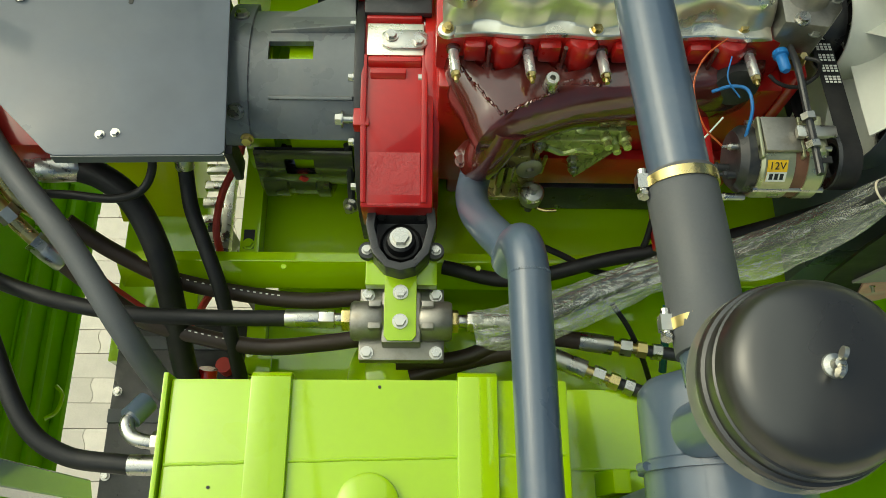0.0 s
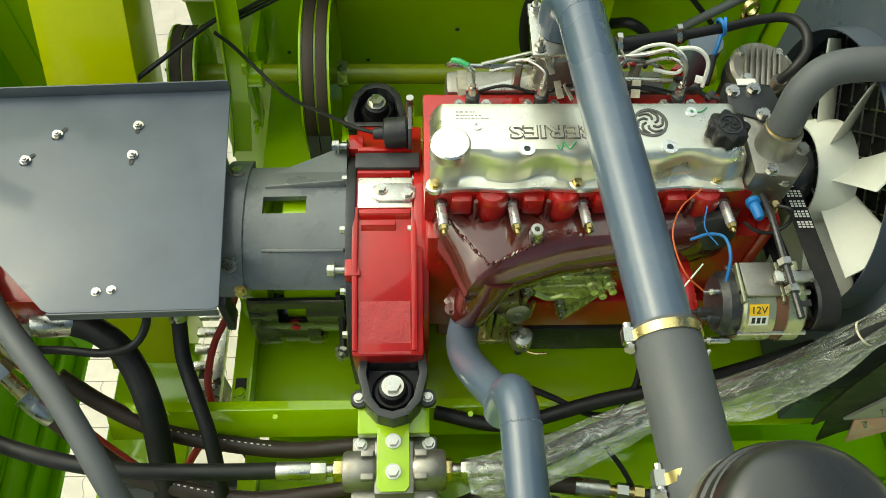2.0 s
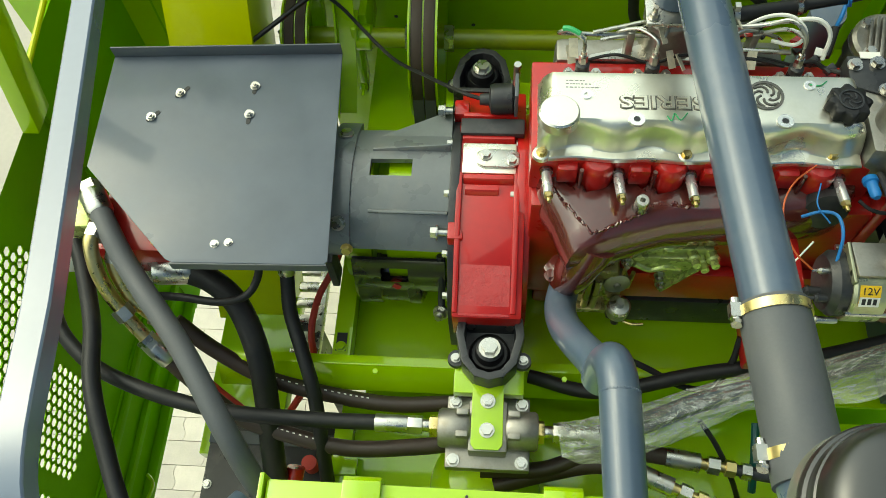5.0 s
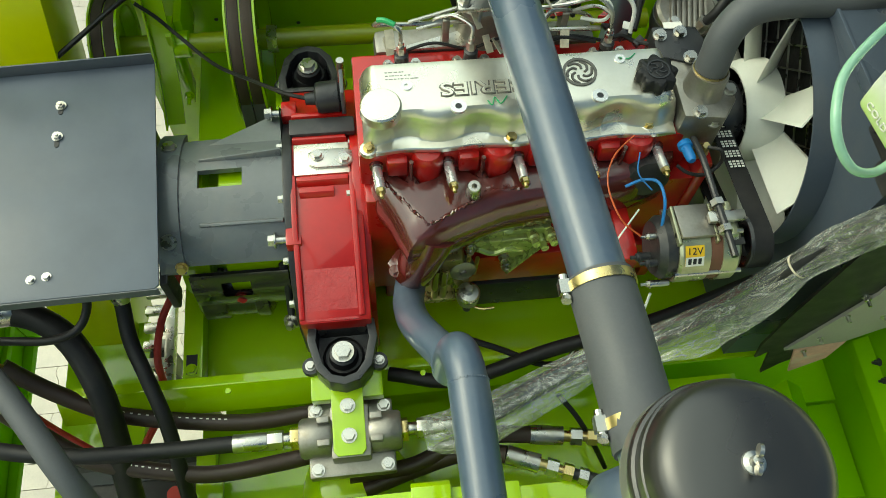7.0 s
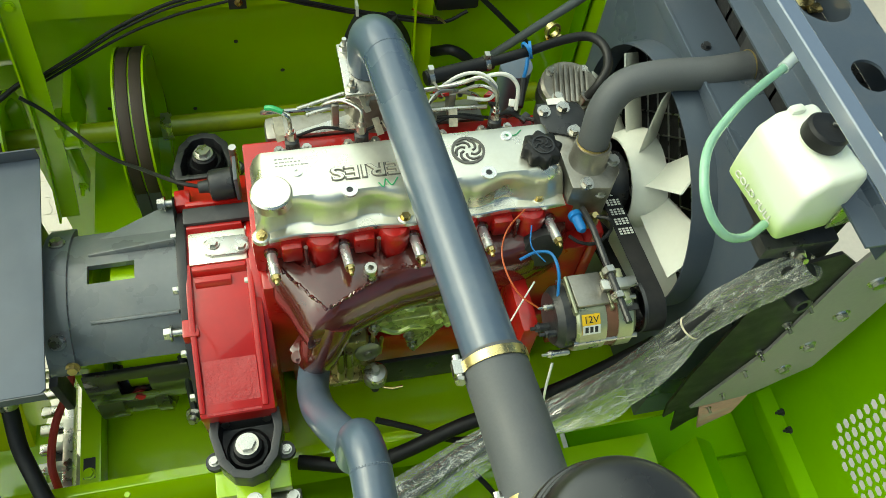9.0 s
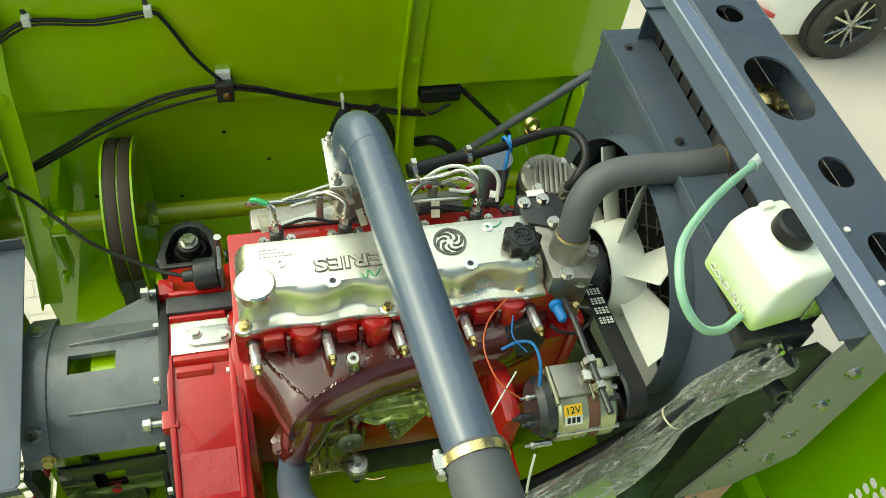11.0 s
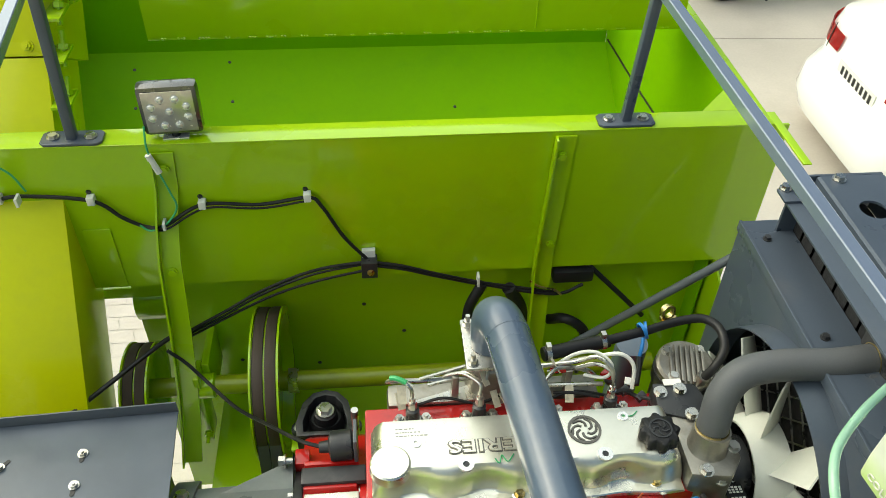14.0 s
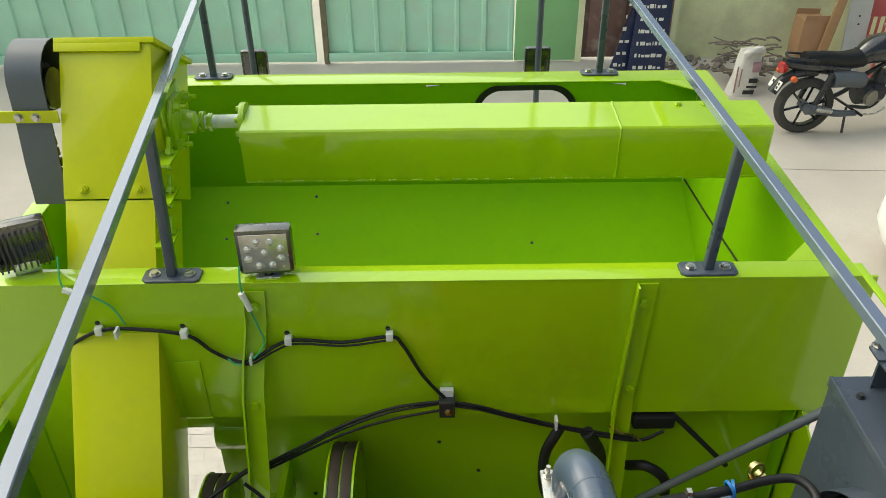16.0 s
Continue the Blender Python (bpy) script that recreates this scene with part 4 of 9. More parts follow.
lift = thing("fuel_lift_pump", (0.19, 0.76, 2.42), "brassy cast fuel feed pump with plated bowl", "pump")
BRASS_CAST = mat("lacquered brassy casting", (0.46, 0.40, 0.17), 0.28, metal=0.8, vary=0.25, scale=22.0, bump=0.2, bump_scale=90, coat=0.5, dirt=(0.16, 0.12, 0.05), dirt_amount=0.5, dirt_scale=20)
bm = B()
prism(bm, [(0.140, 2.42), (0.140, 2.57), (0.158, 2.60), (0.215, 2.60), (0.232, 2.54), (0.236, 2.44), (0.222, 2.40), (0.155, 2.40)], "y", 0.735, 0.80)
part("body", bm, BRASS_CAST, lift, bevel=0.010)
for x in (0.160, 0.178):
    bm = B()
    cyl(bm, (x, 0.728, 2.45), (x, 0.726, 2.585), 0.008, n=12)
    part("pillar", bm, BRASS_CAST, lift)
bm = B()
prism(bm, [(0.134, 2.435), (0.134, 2.452), (0.206, 2.452), (0.206, 2.435)], "y", 0.718, 0.74)
part("flange", bm, BRASS_CAST, lift, bevel=0.003)
bm = B()
lathe(bm, (0.215, 0.742, 2.555), (0.1, -1, 0.25), [(0.026, -0.01), (0.027, 0.012), (0.020, 0.016), (0.008, 0.016), (0.006, 0.020), (0, 0.020)], 24)
part("primer_disc", bm, ALU_RAW, lift)
bm = B()
lathe(bm, (0.229, 0.712, 2.455), (0, -0.05, 1), [(0, 0), (0.020, 0), (0.024, 0.008), (0.025, 0.038), (0.021, 0.044), (0.009, 0.046), (0.008, 0.066), (0, 0.066)], 24)
bowl = part("bowl", bm, ZINC, lift, "bright plated bowl")
bm = B()
cyl(bm, (0.229, 0.706, 2.42), (0.230, 0.711, 2.456), 0.009, n=10)
part("drain_cock", bm, BLACK_CAST, bowl)
bm = B()
tube(bm, [(0.240, 0.698, 2.445), (0.262, 0.690, 2.447), (0.285, 0.690, 2.449)], 0.003, 8)
part("lever", bm, BRASS, lift)
for x, z in ((0.228, 2.60), (0.246, 2.585)):
    bm = B()
    cyl(bm, (x, 0.745, z), (x - 0.004, 0.738, z - 0.055), 0.0045, n=10)
    part("feed_stub", bm, BRASS, lift)

cab = thing("starter_cable", (0.35, 0.6, 2.4), "black starter cable hanging under the engine", "cable")
bm = B()
tube(bm, [(0.22, 0.64, 2.41), (0.30, 0.615, 2.385), (0.38, 0.585, 2.36), (0.44, 0.585, 2.37), (0.47, 0.62, 2.42), (0.48, 0.66, 2.47)], 0.007, 10)
part("sheath", bm, RUBBER, cab)
bm = B()
tube(bm, [(0.385, 0.577, 2.367), (0.43, 0.577, 2.372), (0.462, 0.607, 2.41)], 0.002, 6)
part("stripe", bm, WHITE, cab)

# injectors, pipes and the intake manifold behind the cover
intake = thing("intake_manifold", (0.28, 1.12, 2.75), "dull cast aluminium intake manifold with riser", "manifold")
bm = B()
box(bm, (0.07, 1.068, 2.775), (0.50, 1.125, 2.845))
part("log", bm, ALU_RAW, intake, bevel=0.012)
bm = B()
lathe(bm, (0.285, 1.115, 2.83), (-0.08, 0.05, 1), [(0.062, 0), (0.05, 0.03), (0.046, 0.075), (0.05, 0.082), (0.05, 0.092), (0.044, 0.1), (0.046, 0.122), (0, 0.122)], 26)
part("riser", bm, ALU_RAW, intake)
bm = B()
prism(bm, [(0.222, 1.055), (0.222, 1.185), (0.335, 1.185), (0.335, 1.055)], "z", 2.951, 2.961)
part("flange_plate", bm, ZINC, intake, bevel=0.003)
for p in ((0.236, 1.07, 2.961), (0.236, 1.17, 2.961), (0.322, 1.07, 2.961), (0.322, 1.17, 2.961)):
    bm = B()
    bolt(bm, p, (0, 0, 1), 0.009, 0.009, stud=0.014)
    part("stud_nut", bm, ZINC, intake)
bm = B()
prism(bm, [(0.10, 1.066), (0.33, 1.066), (0.33, 1.11), (0.28, 1.12), (0.22, 1.10)], "z", 2.846, 2.852)
part("heat_shield", bm, ZINC, intake, "bright angled shield plate")

INJ = (0.118, 0.248, 0.378, 0.509)
for x in INJ:
    inj = thing("injector", (x, 1.03, 2.843), "black injector holder with plated union nut", "injector", "injectors on the head")
    bm = B()
    lathe(bm, (x, 1.03, 2.843), (0, 0.12, 1), [(0.0135, 0), (0.0135, 0.033), (0.009, 0.036), (0, 0.036)], 16)
    part("body", bm, BLACK_CAST, inj)
    bm = B()
    cyl(bm, (x, 1.034, 2.878), (x, 1.037, 2.896), 0.009, n=6)
    cyl(bm, (x, 1.037, 2.896), (x, 1.038, 2.906), 0.006, n=12)
    part("union_nut", bm, ZINC, inj)
    for dx in (-0.026, 0.026):
        bm = B()
        bolt(bm, (x + dx, 1.027, 2.846), (0, 0.05, 1), 0.0095, 0.012, stud=0.005)
        part("clamp_nut", bm, ZINC, inj)
    bm = B()
    box(bm, (x - 0.034, 1.016, 2.8435), (x + 0.034, 1.04, 2.8475))
    part("clamp_bridge", bm, ALU_RAW, inj, bevel=0.002)
pipes = thing("injector_pipes", (0.28, 1.08, 2.86), "plated steel injector pipes bundled in clips", "pipes")
for x, end in zip(INJ, (0.245, 0.26, 0.49, 0.50)):
    s = 1 if end > x else -1
    bm = B()
    if x < 0.2:
        pts = [(x, 1.038, 2.905), (x - 0.004, 1.044, 2.93), (x - 0.03, 1.06, 2.935), (x - 0.048, 1.072, 2.915), (x - 0.02, 1.08, 2.905), (x + 0.06, 1.085, 2.90), (end, 1.10, 2.91)]
    elif x < 0.3:
        pts = [(x, 1.038, 2.905), (x, 1.048, 2.925), (x - 0.03, 1.075, 2.925), (x - 0.06, 1.085, 2.91), (x - 0.07, 1.088, 2.895)]
    elif x < 0.4:
        pts = [(x, 1.038, 2.905), (x, 1.05, 2.925), (x + 0.03, 1.075, 2.925), (x + 0.09, 1.085, 2.90), (end, 1.08, 2.88)]
    else:
        pts = [(x, 1.038, 2.905), (x - 0.004, 1.05, 2.935), (x - 0.03, 1.075, 2.93), (x - 0.08, 1.085, 2.905), (x - 0.12, 1.09, 2.90)]
    tube(bm, pts, 0.0037, 8)
    part("pipe", bm, ZINC, pipes)
    bm = B()
    tube(bm, [(p[0] + 0.006, p[1] + 0.012, p[2] - 0.012) for p in pts[1:]], 0.0037, 8)
    part("pipe", bm, ZINC, pipes)
bm = B()
tube(bm, [(0.555, 1.05, 2.88), (0.556, 1.07, 2.925), (0.53, 1.085, 2.945), (0.48, 1.09, 2.935), (0.42, 1.10, 2.91), (0.36, 1.10, 2.90)], 0.0042, 8)
part("leak_off_pipe", bm, WHITE, pipes, "clear leak off hose")
for pts, r, m_, l in (([(0.509, 1.04, 2.905), (0.506, 1.052, 2.94), (0.480, 1.075, 2.952), (0.440, 1.088, 2.925), (0.375, 1.10, 2.905)], 0.0042, ZINC, ""),
                      ([(0.46, 1.075, 2.90), (0.50, 1.062, 2.905), (0.512, 1.070, 2.93), (0.485, 1.092, 2.945), (0.445, 1.10, 2.935), (0.40, 1.098, 2.90)], 0.0036, WHITE, "white leak off hose"),
                      ([(0.33, 1.072, 2.878), (0.40, 1.070, 2.880), (0.50, 1.066, 2.880)], 0.0048, ZINC, ""),
                      ([(0.135, 1.084, 2.905), (0.19, 1.092, 2.914), (0.245, 1.098, 2.925), (0.268, 1.085, 2.935), (0.262, 1.06, 2.92)], 0.0040, ZINC, ""),
                      ([(0.15, 1.078, 2.892), (0.20, 1.084, 2.898), (0.27, 1.085, 2.898)], 0.0045, ZINC, ""),
                      ([(0.51, 1.046, 2.868), (0.54, 1.052, 2.872), (0.565, 1.045, 2.862), (0.59, 1.03, 2.868)], 0.0045, RUBBER, "black sensor lead"),
                      ([(0.40, 1.060, 2.868), (0.44, 1.052, 2.874), (0.49, 1.045, 2.866)], 0.0036, RUBBER, "thin black lead")):
    bm = B()
    tube(bm, pts, r, 8)
    part("pipe" if m_ is ZINC else "lead", bm, m_, pipes, l)
bm = B()
prism(bm, [(0.492, 1.072), (0.520, 1.068), (0.516, 1.092)], "z", 2.888, 2.906)
part("red_tag", bm, RED_LAMP, pipes, "red plastic tag")
for x, y, z in ((0.545, 1.060, 2.862), (0.575, 1.044, 2.860), (0.520, 1.085, 2.868)):
    bm = B()
    box(bm, (-0.010, -0.007, -0.007), (0.010, 0.007, 0.007), pose(x, y, z, 10, -15, 35))
    part("plug", bm, BLACK_CAST, pipes, "black plug", bevel=0.002)
bm = B()
box(bm, (-0.009, -0.008, -0.002), (0.009, 0.008, 0.002), pose(0.557, 1.074, 2.872, 15, 0, -20))
part("plug", bm, WHITE, pipes, "white plug", bevel=0.001)
for i in range(5):
    bm = B()
    lathe(bm, (0.405 + 0.013 * i, 1.112, 2.868), (0, -0.2, 1), [(0.0055, 0), (0.0055, 0.010), (0.003, 0.011), (0, 0.011)], 8)
    part("terminal_pin", bm, BLACK_CAST, pipes)
bm = B()
tube(bm, [(0.118, 1.05, 2.862), (0.18, 1.058, 2.874), (0.248, 1.05, 2.862), (0.31, 1.06, 2.874), (0.378, 1.05, 2.862), (0.44, 1.058, 2.872), (0.509, 1.05, 2.862)], 0.003, 8)
part("leak_off_pipe", bm, RUBBER, pipes, "thin black leak off hose")
bm = B()
tube(bm, [(0.078, 1.066, 2.934), (0.090, 1.060, 2.939), (0.108, 1.050, 2.937)], 0.0052, 8)
part("green_sleeve", bm, GREEN_WIRE, pipes)
bm = B()
tube(bm, [(0.395, 1.087, 2.904), (0.41, 1.084, 2.907), (0.425, 1.08, 2.912)], 0.0055, 8)
part("red_sleeve", bm, RED_LAMP, pipes)
for x, y, z, r in ((0.098, 1.046, 2.905, 8), (0.096, 1.056, 2.875, 22), (0.258, 1.062, 2.925, 40), (0.282, 1.050, 2.872, 30), (0.430, 1.052, 2.872, -10), (0.405, 1.09, 2.915, 60), (0.300, 1.048, 2.868, 55)):
    bm = B()
    box(bm, (-0.0085, -0.0012, -0.017), (0.0085, 0.0, 0.017), pose(x, y, z, -52, r * 0.6, r))
    part("paper_tag", bm, CREAM, pipes, "cream paper tag")
for x in (0.205, 0.43):
    bm = B()
    box(bm, (x - 0.007, 1.072, 2.852), (x + 0.007, 1.098, 2.915))
    part("pipe_clip", bm, ALU_RAW, pipes, bevel=0.003)

# air compressor
comp = thing("air_compressor", (0.70, 1.14, 2.6), "dull aluminium finned air compressor", "compressor")
cxy = (0.70, 1.135)
bm = B()
lathe(bm, (*cxy, 2.55), (0, 0, 1), [(0, 0), (0.055, 0), (0.058, 0.05), (0.058, 0.24), (0.064, 0.245), (0.064, 0.275), (0, 0.275)], 30)
part("barrel", bm, BLACK_CAST, comp)
bm = B()
lathe(bm, (*cxy, 2.825), (0, -0.12, 1), [(0.062, 0), (0.062, 0.016), (0.056, 0.022), (0, 0.022)], 30)
chead = part("head", bm, ALU_RAW, comp)
for i in range(7):
    o = -0.033 + 0.011 * i
    h = 0.05 if abs(o) < 0.03 else 0.035
    bm = B()
    box(bm, (o - 0.003, -h, 0), (o + 0.003, h * 0.85, 0.011), pose(cxy[0], cxy[1] - 0.003, 2.846, 7, 0, -12))
    part("fin", bm, ALU_RAW, chead, bevel=0.001)
for a in (40, 135, 220, 320):
    bm = B()
    c, s = math.cos(radians(a)), math.sin(radians(a))
    bolt(bm, (cxy[0] + 0.047 * c, cxy[1] - 0.003 + 0.047 * s, 2.846 + 0.005 * s), (0, -0.12, 1), 0.009, 0.008)
    part("head_bolt", bm, ZINC, chead)
bm = B()
cyl(bm, (0.715, 1.088, 2.842), (0.718, 1.082, 2.865), 0.014, n=6)
part("outlet_union", bm, ZINC, comp)
chose = thing("compressor_hose", (0.6, 1.16, 2.9), "black rubber compressor hose with clamps and blue tie", "hose")
bm = B()
tube(bm, [(0.718, 1.082, 2.86), (0.735, 1.085, 2.89), (0.757, 1.11, 2.915), (0.76, 1.155, 2.925), (0.735, 1.185, 2.925), (0.68, 1.185, 2.92), (0.60, 1.165, 2.915)], 0.0095, 12)
part("bend", bm, RUBBER, chose)
bm = B()
cyl(bm, (0.52, 1.147, 2.915), (0.61, 1.168, 2.916), 0.010, n=12)
part("bend", bm, RUBBER, chose)
bm = B()
cyl(bm, (0.385, 1.12, 2.915), (0.525, 1.148, 2.915), 0.0145, n=16)
part("rubber_joint", bm, RUBBER, chose)
for x, y in ((0.395, 1.122), (0.512, 1.145)):
    bm = B()
    lathe(bm, (x, y, 2.915), (1, 0.2, 0), [(0.0145, -0.005), (0.0162, -0.005), (0.0162, 0.005), (0.0145, 0.005)], 18)
    box(bm, (x - 0.005, y - 0.006, 2.93), (x + 0.005, y + 0.006, 2.942))
    part("hose_clamp", bm, ZINC, chose)
bm = B()
for k in range(2):
    lathe(bm, (0.60 + 0.008 * k, 1.164, 2.922), (1, 0.3 - 0.5 * k, 0.3), [(0.014, -0.003), (0.018, -0.003), (0.018, 0.003), (0.014, 0.003), (0.014, -0.003)], 18)
tube(bm, [(0.60, 1.15, 2.915), (0.595, 1.135, 2.90), (0.59, 1.125, 2.885)], 0.004, 8)
part("cable_tie", bm, BLUE, chose, "blue cable tie")
bm = B()
tube(bm, [(0.59, 1.125, 2.885), (0.583, 1.10, 2.868), (0.573, 1.075, 2.858)], 0.007, 10)
part("sensor_lead", bm, RUBBER, chose)
bm = B()
lathe(bm, (0.665, 1.215, 2.925), (0.3, -1, 0.2), [(0.012, 0), (0.017, 0), (0.017, 0.012), (0.012, 0.012), (0.012, 0)], 18)
box(bm, (0.655, 1.195, 2.90), (0.69, 1.215, 2.908))
part("elbow_fitting", bm, BRASS, chose)
bm = B()
cyl(bm, (0.605, 1.215, 2.55), (0.595, 1.185, 2.86), 0.034, n=22)
solo("water_pipe", bm, STEEL_GREY, "blue grey painted upright coolant pipe", "pipe")

# alternator with its bracket
alt = thing("alternator", (0.60, 0.63, 2.69), "silver and olive alternator with a yellow label", "alternator")
AY, AZ = 0.650, 2.765
bm = B()
lathe(bm, (0.535, AY, AZ), (1, 0, 0), [(0, 0), (0.048, 0), (0.058, 0.012), (0.058, 0.035), (0, 0.035)], 32)
part("rear_cover", bm, BLACK_CAST, alt)
bm = B()
lathe(bm, (0.565, AY, AZ), (1, 0, 0), [(0, 0), (0.062, 0), (0.066, 0.005), (0.066, 0.055), (0.0, 0.055)], 40)
part("rear_frame", bm, ALU_OLIVE, alt)
bm = B()
lathe(bm, (0.62, AY, AZ), (1, 0, 0), [(0.0, 0), (0.064, 0), (0.064, 0.022), (0, 0.022)], 40)
part("stator_ring", bm, mat("rusty brown stator", (0.16, 0.07, 0.04), 0.6, vary=0.2), alt)
bm = B()
lathe(bm, (0.642, AY, AZ), (1, 0, 0), [(0, 0), (0.067, 0), (0.067, 0.028), (0.058, 0.036), (0.02, 0.038), (0, 0.038)], 40)
part("front_frame", bm, ALU_OLIVE, alt)
for a in (20, 100, 170, 250, 320):
    bm = B()
    c, s = math.cos(radians(a)), math.sin(radians(a))
    cyl(bm, (0.56, AY + 0.063 * c, AZ + 0.063 * s), (0.68, AY + 0.063 * c, AZ + 0.063 * s), 0.005, n=8)
    part("through_bolt", bm, ZINC, alt)
bm = B()
lathe(bm, (0.700, AY, AZ), (1, 0, 0), [(0.05, 0), (0.052, 0.006), (0.03, 0.008), (0.03, 0.012), (0.045, 0.014), (0.036, 0.026), (0.045, 0.038), (0.045, 0.041), (0, 0.041)], 32)
part("pulley", bm, BLACK_CAST, alt)
bm = B()
box(bm, (-0.030, -0.034, -0.004), (0.030, 0.034, 0.004), pose(0.597, AY + 0.012, AZ + 0.0665, -6, 0, 0))
part("top_cover", bm, ALU_RAW, alt, "bare aluminium top cover", bevel=0.003)
for dx in (-0.034, 0.034):
    part("cover_lip", box(B(), (0.597 + dx - 0.003, AY - 0.030, AZ + 0.055), (0.597 + dx + 0.003, AY + 0.045, AZ + 0.0685)), ALU_OLIVE, alt, bevel=0.002)
bm = B()
prism(bm, [(AY - 0.05, AZ + 0.02), (AY - 0.02, AZ + 0.068), (AY + 0.045, AZ + 0.072), (AY + 0.06, AZ + 0.03), (AY + 0.03, AZ - 0.05), (AY - 0.04, AZ - 0.05)], "x", 0.655, 0.668)
part("drive_flange", bm, ALU_OLIVE, alt, bevel=0.003)
for vs_y, vs_z in ((-0.03, 0.058), (0.02, 0.069)):
    part("vent_slot", box(B(), (0.66, AY + vs_y - 0.006, AZ + vs_z), (0.679, AY + vs_y + 0.006, AZ + vs_z + 0.003)), INK, alt)
bm = B()
rad_, x0, x1 = 0.0672, 0.573, 0.607
for k, (a0, a1) in enumerate(((118, 150),)):
    vs = []
    for i in range(9):
        a = radians(a0 + (a1 - a0) * i / 8)
        vs.append([bm.verts.new((x, AY + rad_ * math.cos(a), AZ + rad_ * math.sin(a))) for x in (x0, x1)])
    for p, q in zip(vs, vs[1:]):
        bm.faces.new((p[0], p[1], q[1], q[0]))
label = part("voltage_label", bm, LABEL_YELLOW, alt, "yellow voltage label")
ang = 127
tilt_m = pose(0.590, AY + (rad_ + 0.0004) * math.cos(radians(ang)), AZ + (rad_ + 0.0004) * math.sin(radians(ang)), ang - 90, 0, 0)
letters("printed_voltage", "12V", 0.0195, 0.0003, tilt_m @ Matrix.Diagonal((0.92, 0.9, 1, 1)), INK, label)
t3 = pose(0.590, AY + (rad_ + 0.0002) * math.cos(radians(142)), AZ + (rad_ + 0.0002) * math.sin(radians(142)), 52, 0, 0)
part("label_field", box(B(), (-0.0165, -0.0095, 0), (0.0165, 0.008, 0.0003), t3), WHITE, label, "pale lower half of the label")
bm = B()
t2 = pose(0.590, AY + (rad_ + 0.0003) * math.cos(radians(142)), AZ + (rad_ + 0.0006) * math.sin(radians(142)), 52, 0, 0)
for i in range(3):
    box(bm, (-0.012 + 0.009 * i, -0.006, 0), (-0.006 + 0.009 * i, 0.005, 0.0004), t2)
part("printed_symbols", bm, INK, label)
bm = B()
tube(bm, [(0.636, 0.830, 2.838), (0.637, 0.78, 2.850), (0.638, 0.70, 2.852)], 0.0062, 10)
tube(bm, [(0.638, 0.70, 2.852), (0.640, 0.64, 2.852), (0.642, 0.580, 2.850)], 0.0062, 10)
part("adjuster_rod", bm, BLACK_CAST, alt)
bm = B()
box(bm, (0.618, 0.650, 2.836), (0.685, 0.672, 2.848))
part("adjuster_block", bm, ZINC, alt, bevel=0.004)
for y in (0.684, 0.632):
    bm = B()
    cyl(bm, (0.639, y - 0.006, 2.851), (0.638, y + 0.006, 2.851), 0.0125, n=6)
    part("adjuster_nut", bm, ZINC, alt)
for p, r in (((0.528, 0.655, 2.80), 0.008), ((0.525, 0.615, 2.775), 0.010), ((0.53, 0.59, 2.74), 0.009), ((0.52, 0.64, 2.75), 0.012)):
    bm = B()
    cyl(bm, (p[0] + 0.03, p[1], p[2]), (p[0] - 0.004, p[1], p[2]), r * 0.7, n=12)
    bolt(bm, (p[0] - 0.004, p[1], p[2]), (-1, 0, 0), r * 0.65, 0.005, stud=0.010)
    part("terminal", bm, ZINC if r < 0.0095 else BLACK_CAST, alt)
for pts, r, m_, l in (([(0.51, 0.655, 2.80), (0.47, 0.68, 2.83), (0.455, 0.74, 2.85), (0.475, 0.79, 2.86), (0.52, 0.83, 2.86)], 0.0016, ORANGE, "orange wire"),
                      ([(0.545, 0.665, 2.815), (0.55, 0.70, 2.845), (0.545, 0.735, 2.85), (0.52, 0.745, 2.845), (0.49, 0.74, 2.835)], 0.003, BLUE, "blue wire"),
                      ([(0.53, 0.72, 2.85), (0.51, 0.75, 2.86), (0.52, 0.79, 2.865)], 0.0014, BLUE, "thin blue wire"),
                      ([(0.51, 0.70, 2.82), (0.48, 0.67, 2.80), (0.45, 0.64, 2.77)], 0.0016, WHITE, "white wire"),
                      ([(0.53, 0.58, 2.72), (0.525, 0.56, 2.66), (0.53, 0.555, 2.60)], 0.0025, WHITE, "white lead")):
    bm = B()
    tube(bm, pts, r, 8)
    part("wire", bm, m_, alt, l)
bm = B()
box(bm, (0.50, 0.66, 2.55), (0.535, 0.80, 2.70))
box(bm, (0.48, 0.60, 2.44), (0.54, 0.70, 2.56))
part("mounting_bracket", bm, RED, alt, "red mounting bracket", bevel=0.008)

# sensors and front cover
front = thing("timing_cover", (0.67, 0.95, 2.3), "dark red front cover with sensors", "cover")
bm = B()
prism(bm, [(0.80, 2.30), (0.80, 2.79), (1.08, 2.79), (1.08, 2.30)], "x", 0.66, 0.685)
part("casting", bm, RED, front, bevel=0.006)
bm = B()
lathe(bm, (0.56, 0.80, 2.77), (0, -1, 0.3), [(0.038, -0.02), (0.042, 0.0), (0.040, 0.014), (0.02, 0.018), (0, 0.018)], 22)
part("breather", bm, BLACK_CAST, front)
bm = B()
lathe(bm, (0.618, 0.822, 2.835), (0.06, -1, 0.15), [(0.013, 0), (0.0135, 0.010), (0.010, 0.012), (0.0095, 0.038), (0.006, 0.044), (0, 0.044)], 16)
part("sensor", bm, BLUE, front, "blue sensor plug")
bm = B()
lathe(bm, (0.652, 0.815, 2.81), (0, -0.25, 1), [(0.014, 0), (0.014, 0.02), (0.009, 0.022), (0.007, 0.04), (0, 0.04)], 6)
part("sender", bm, BRASS, front, "brass temperature sender")
bm = B()
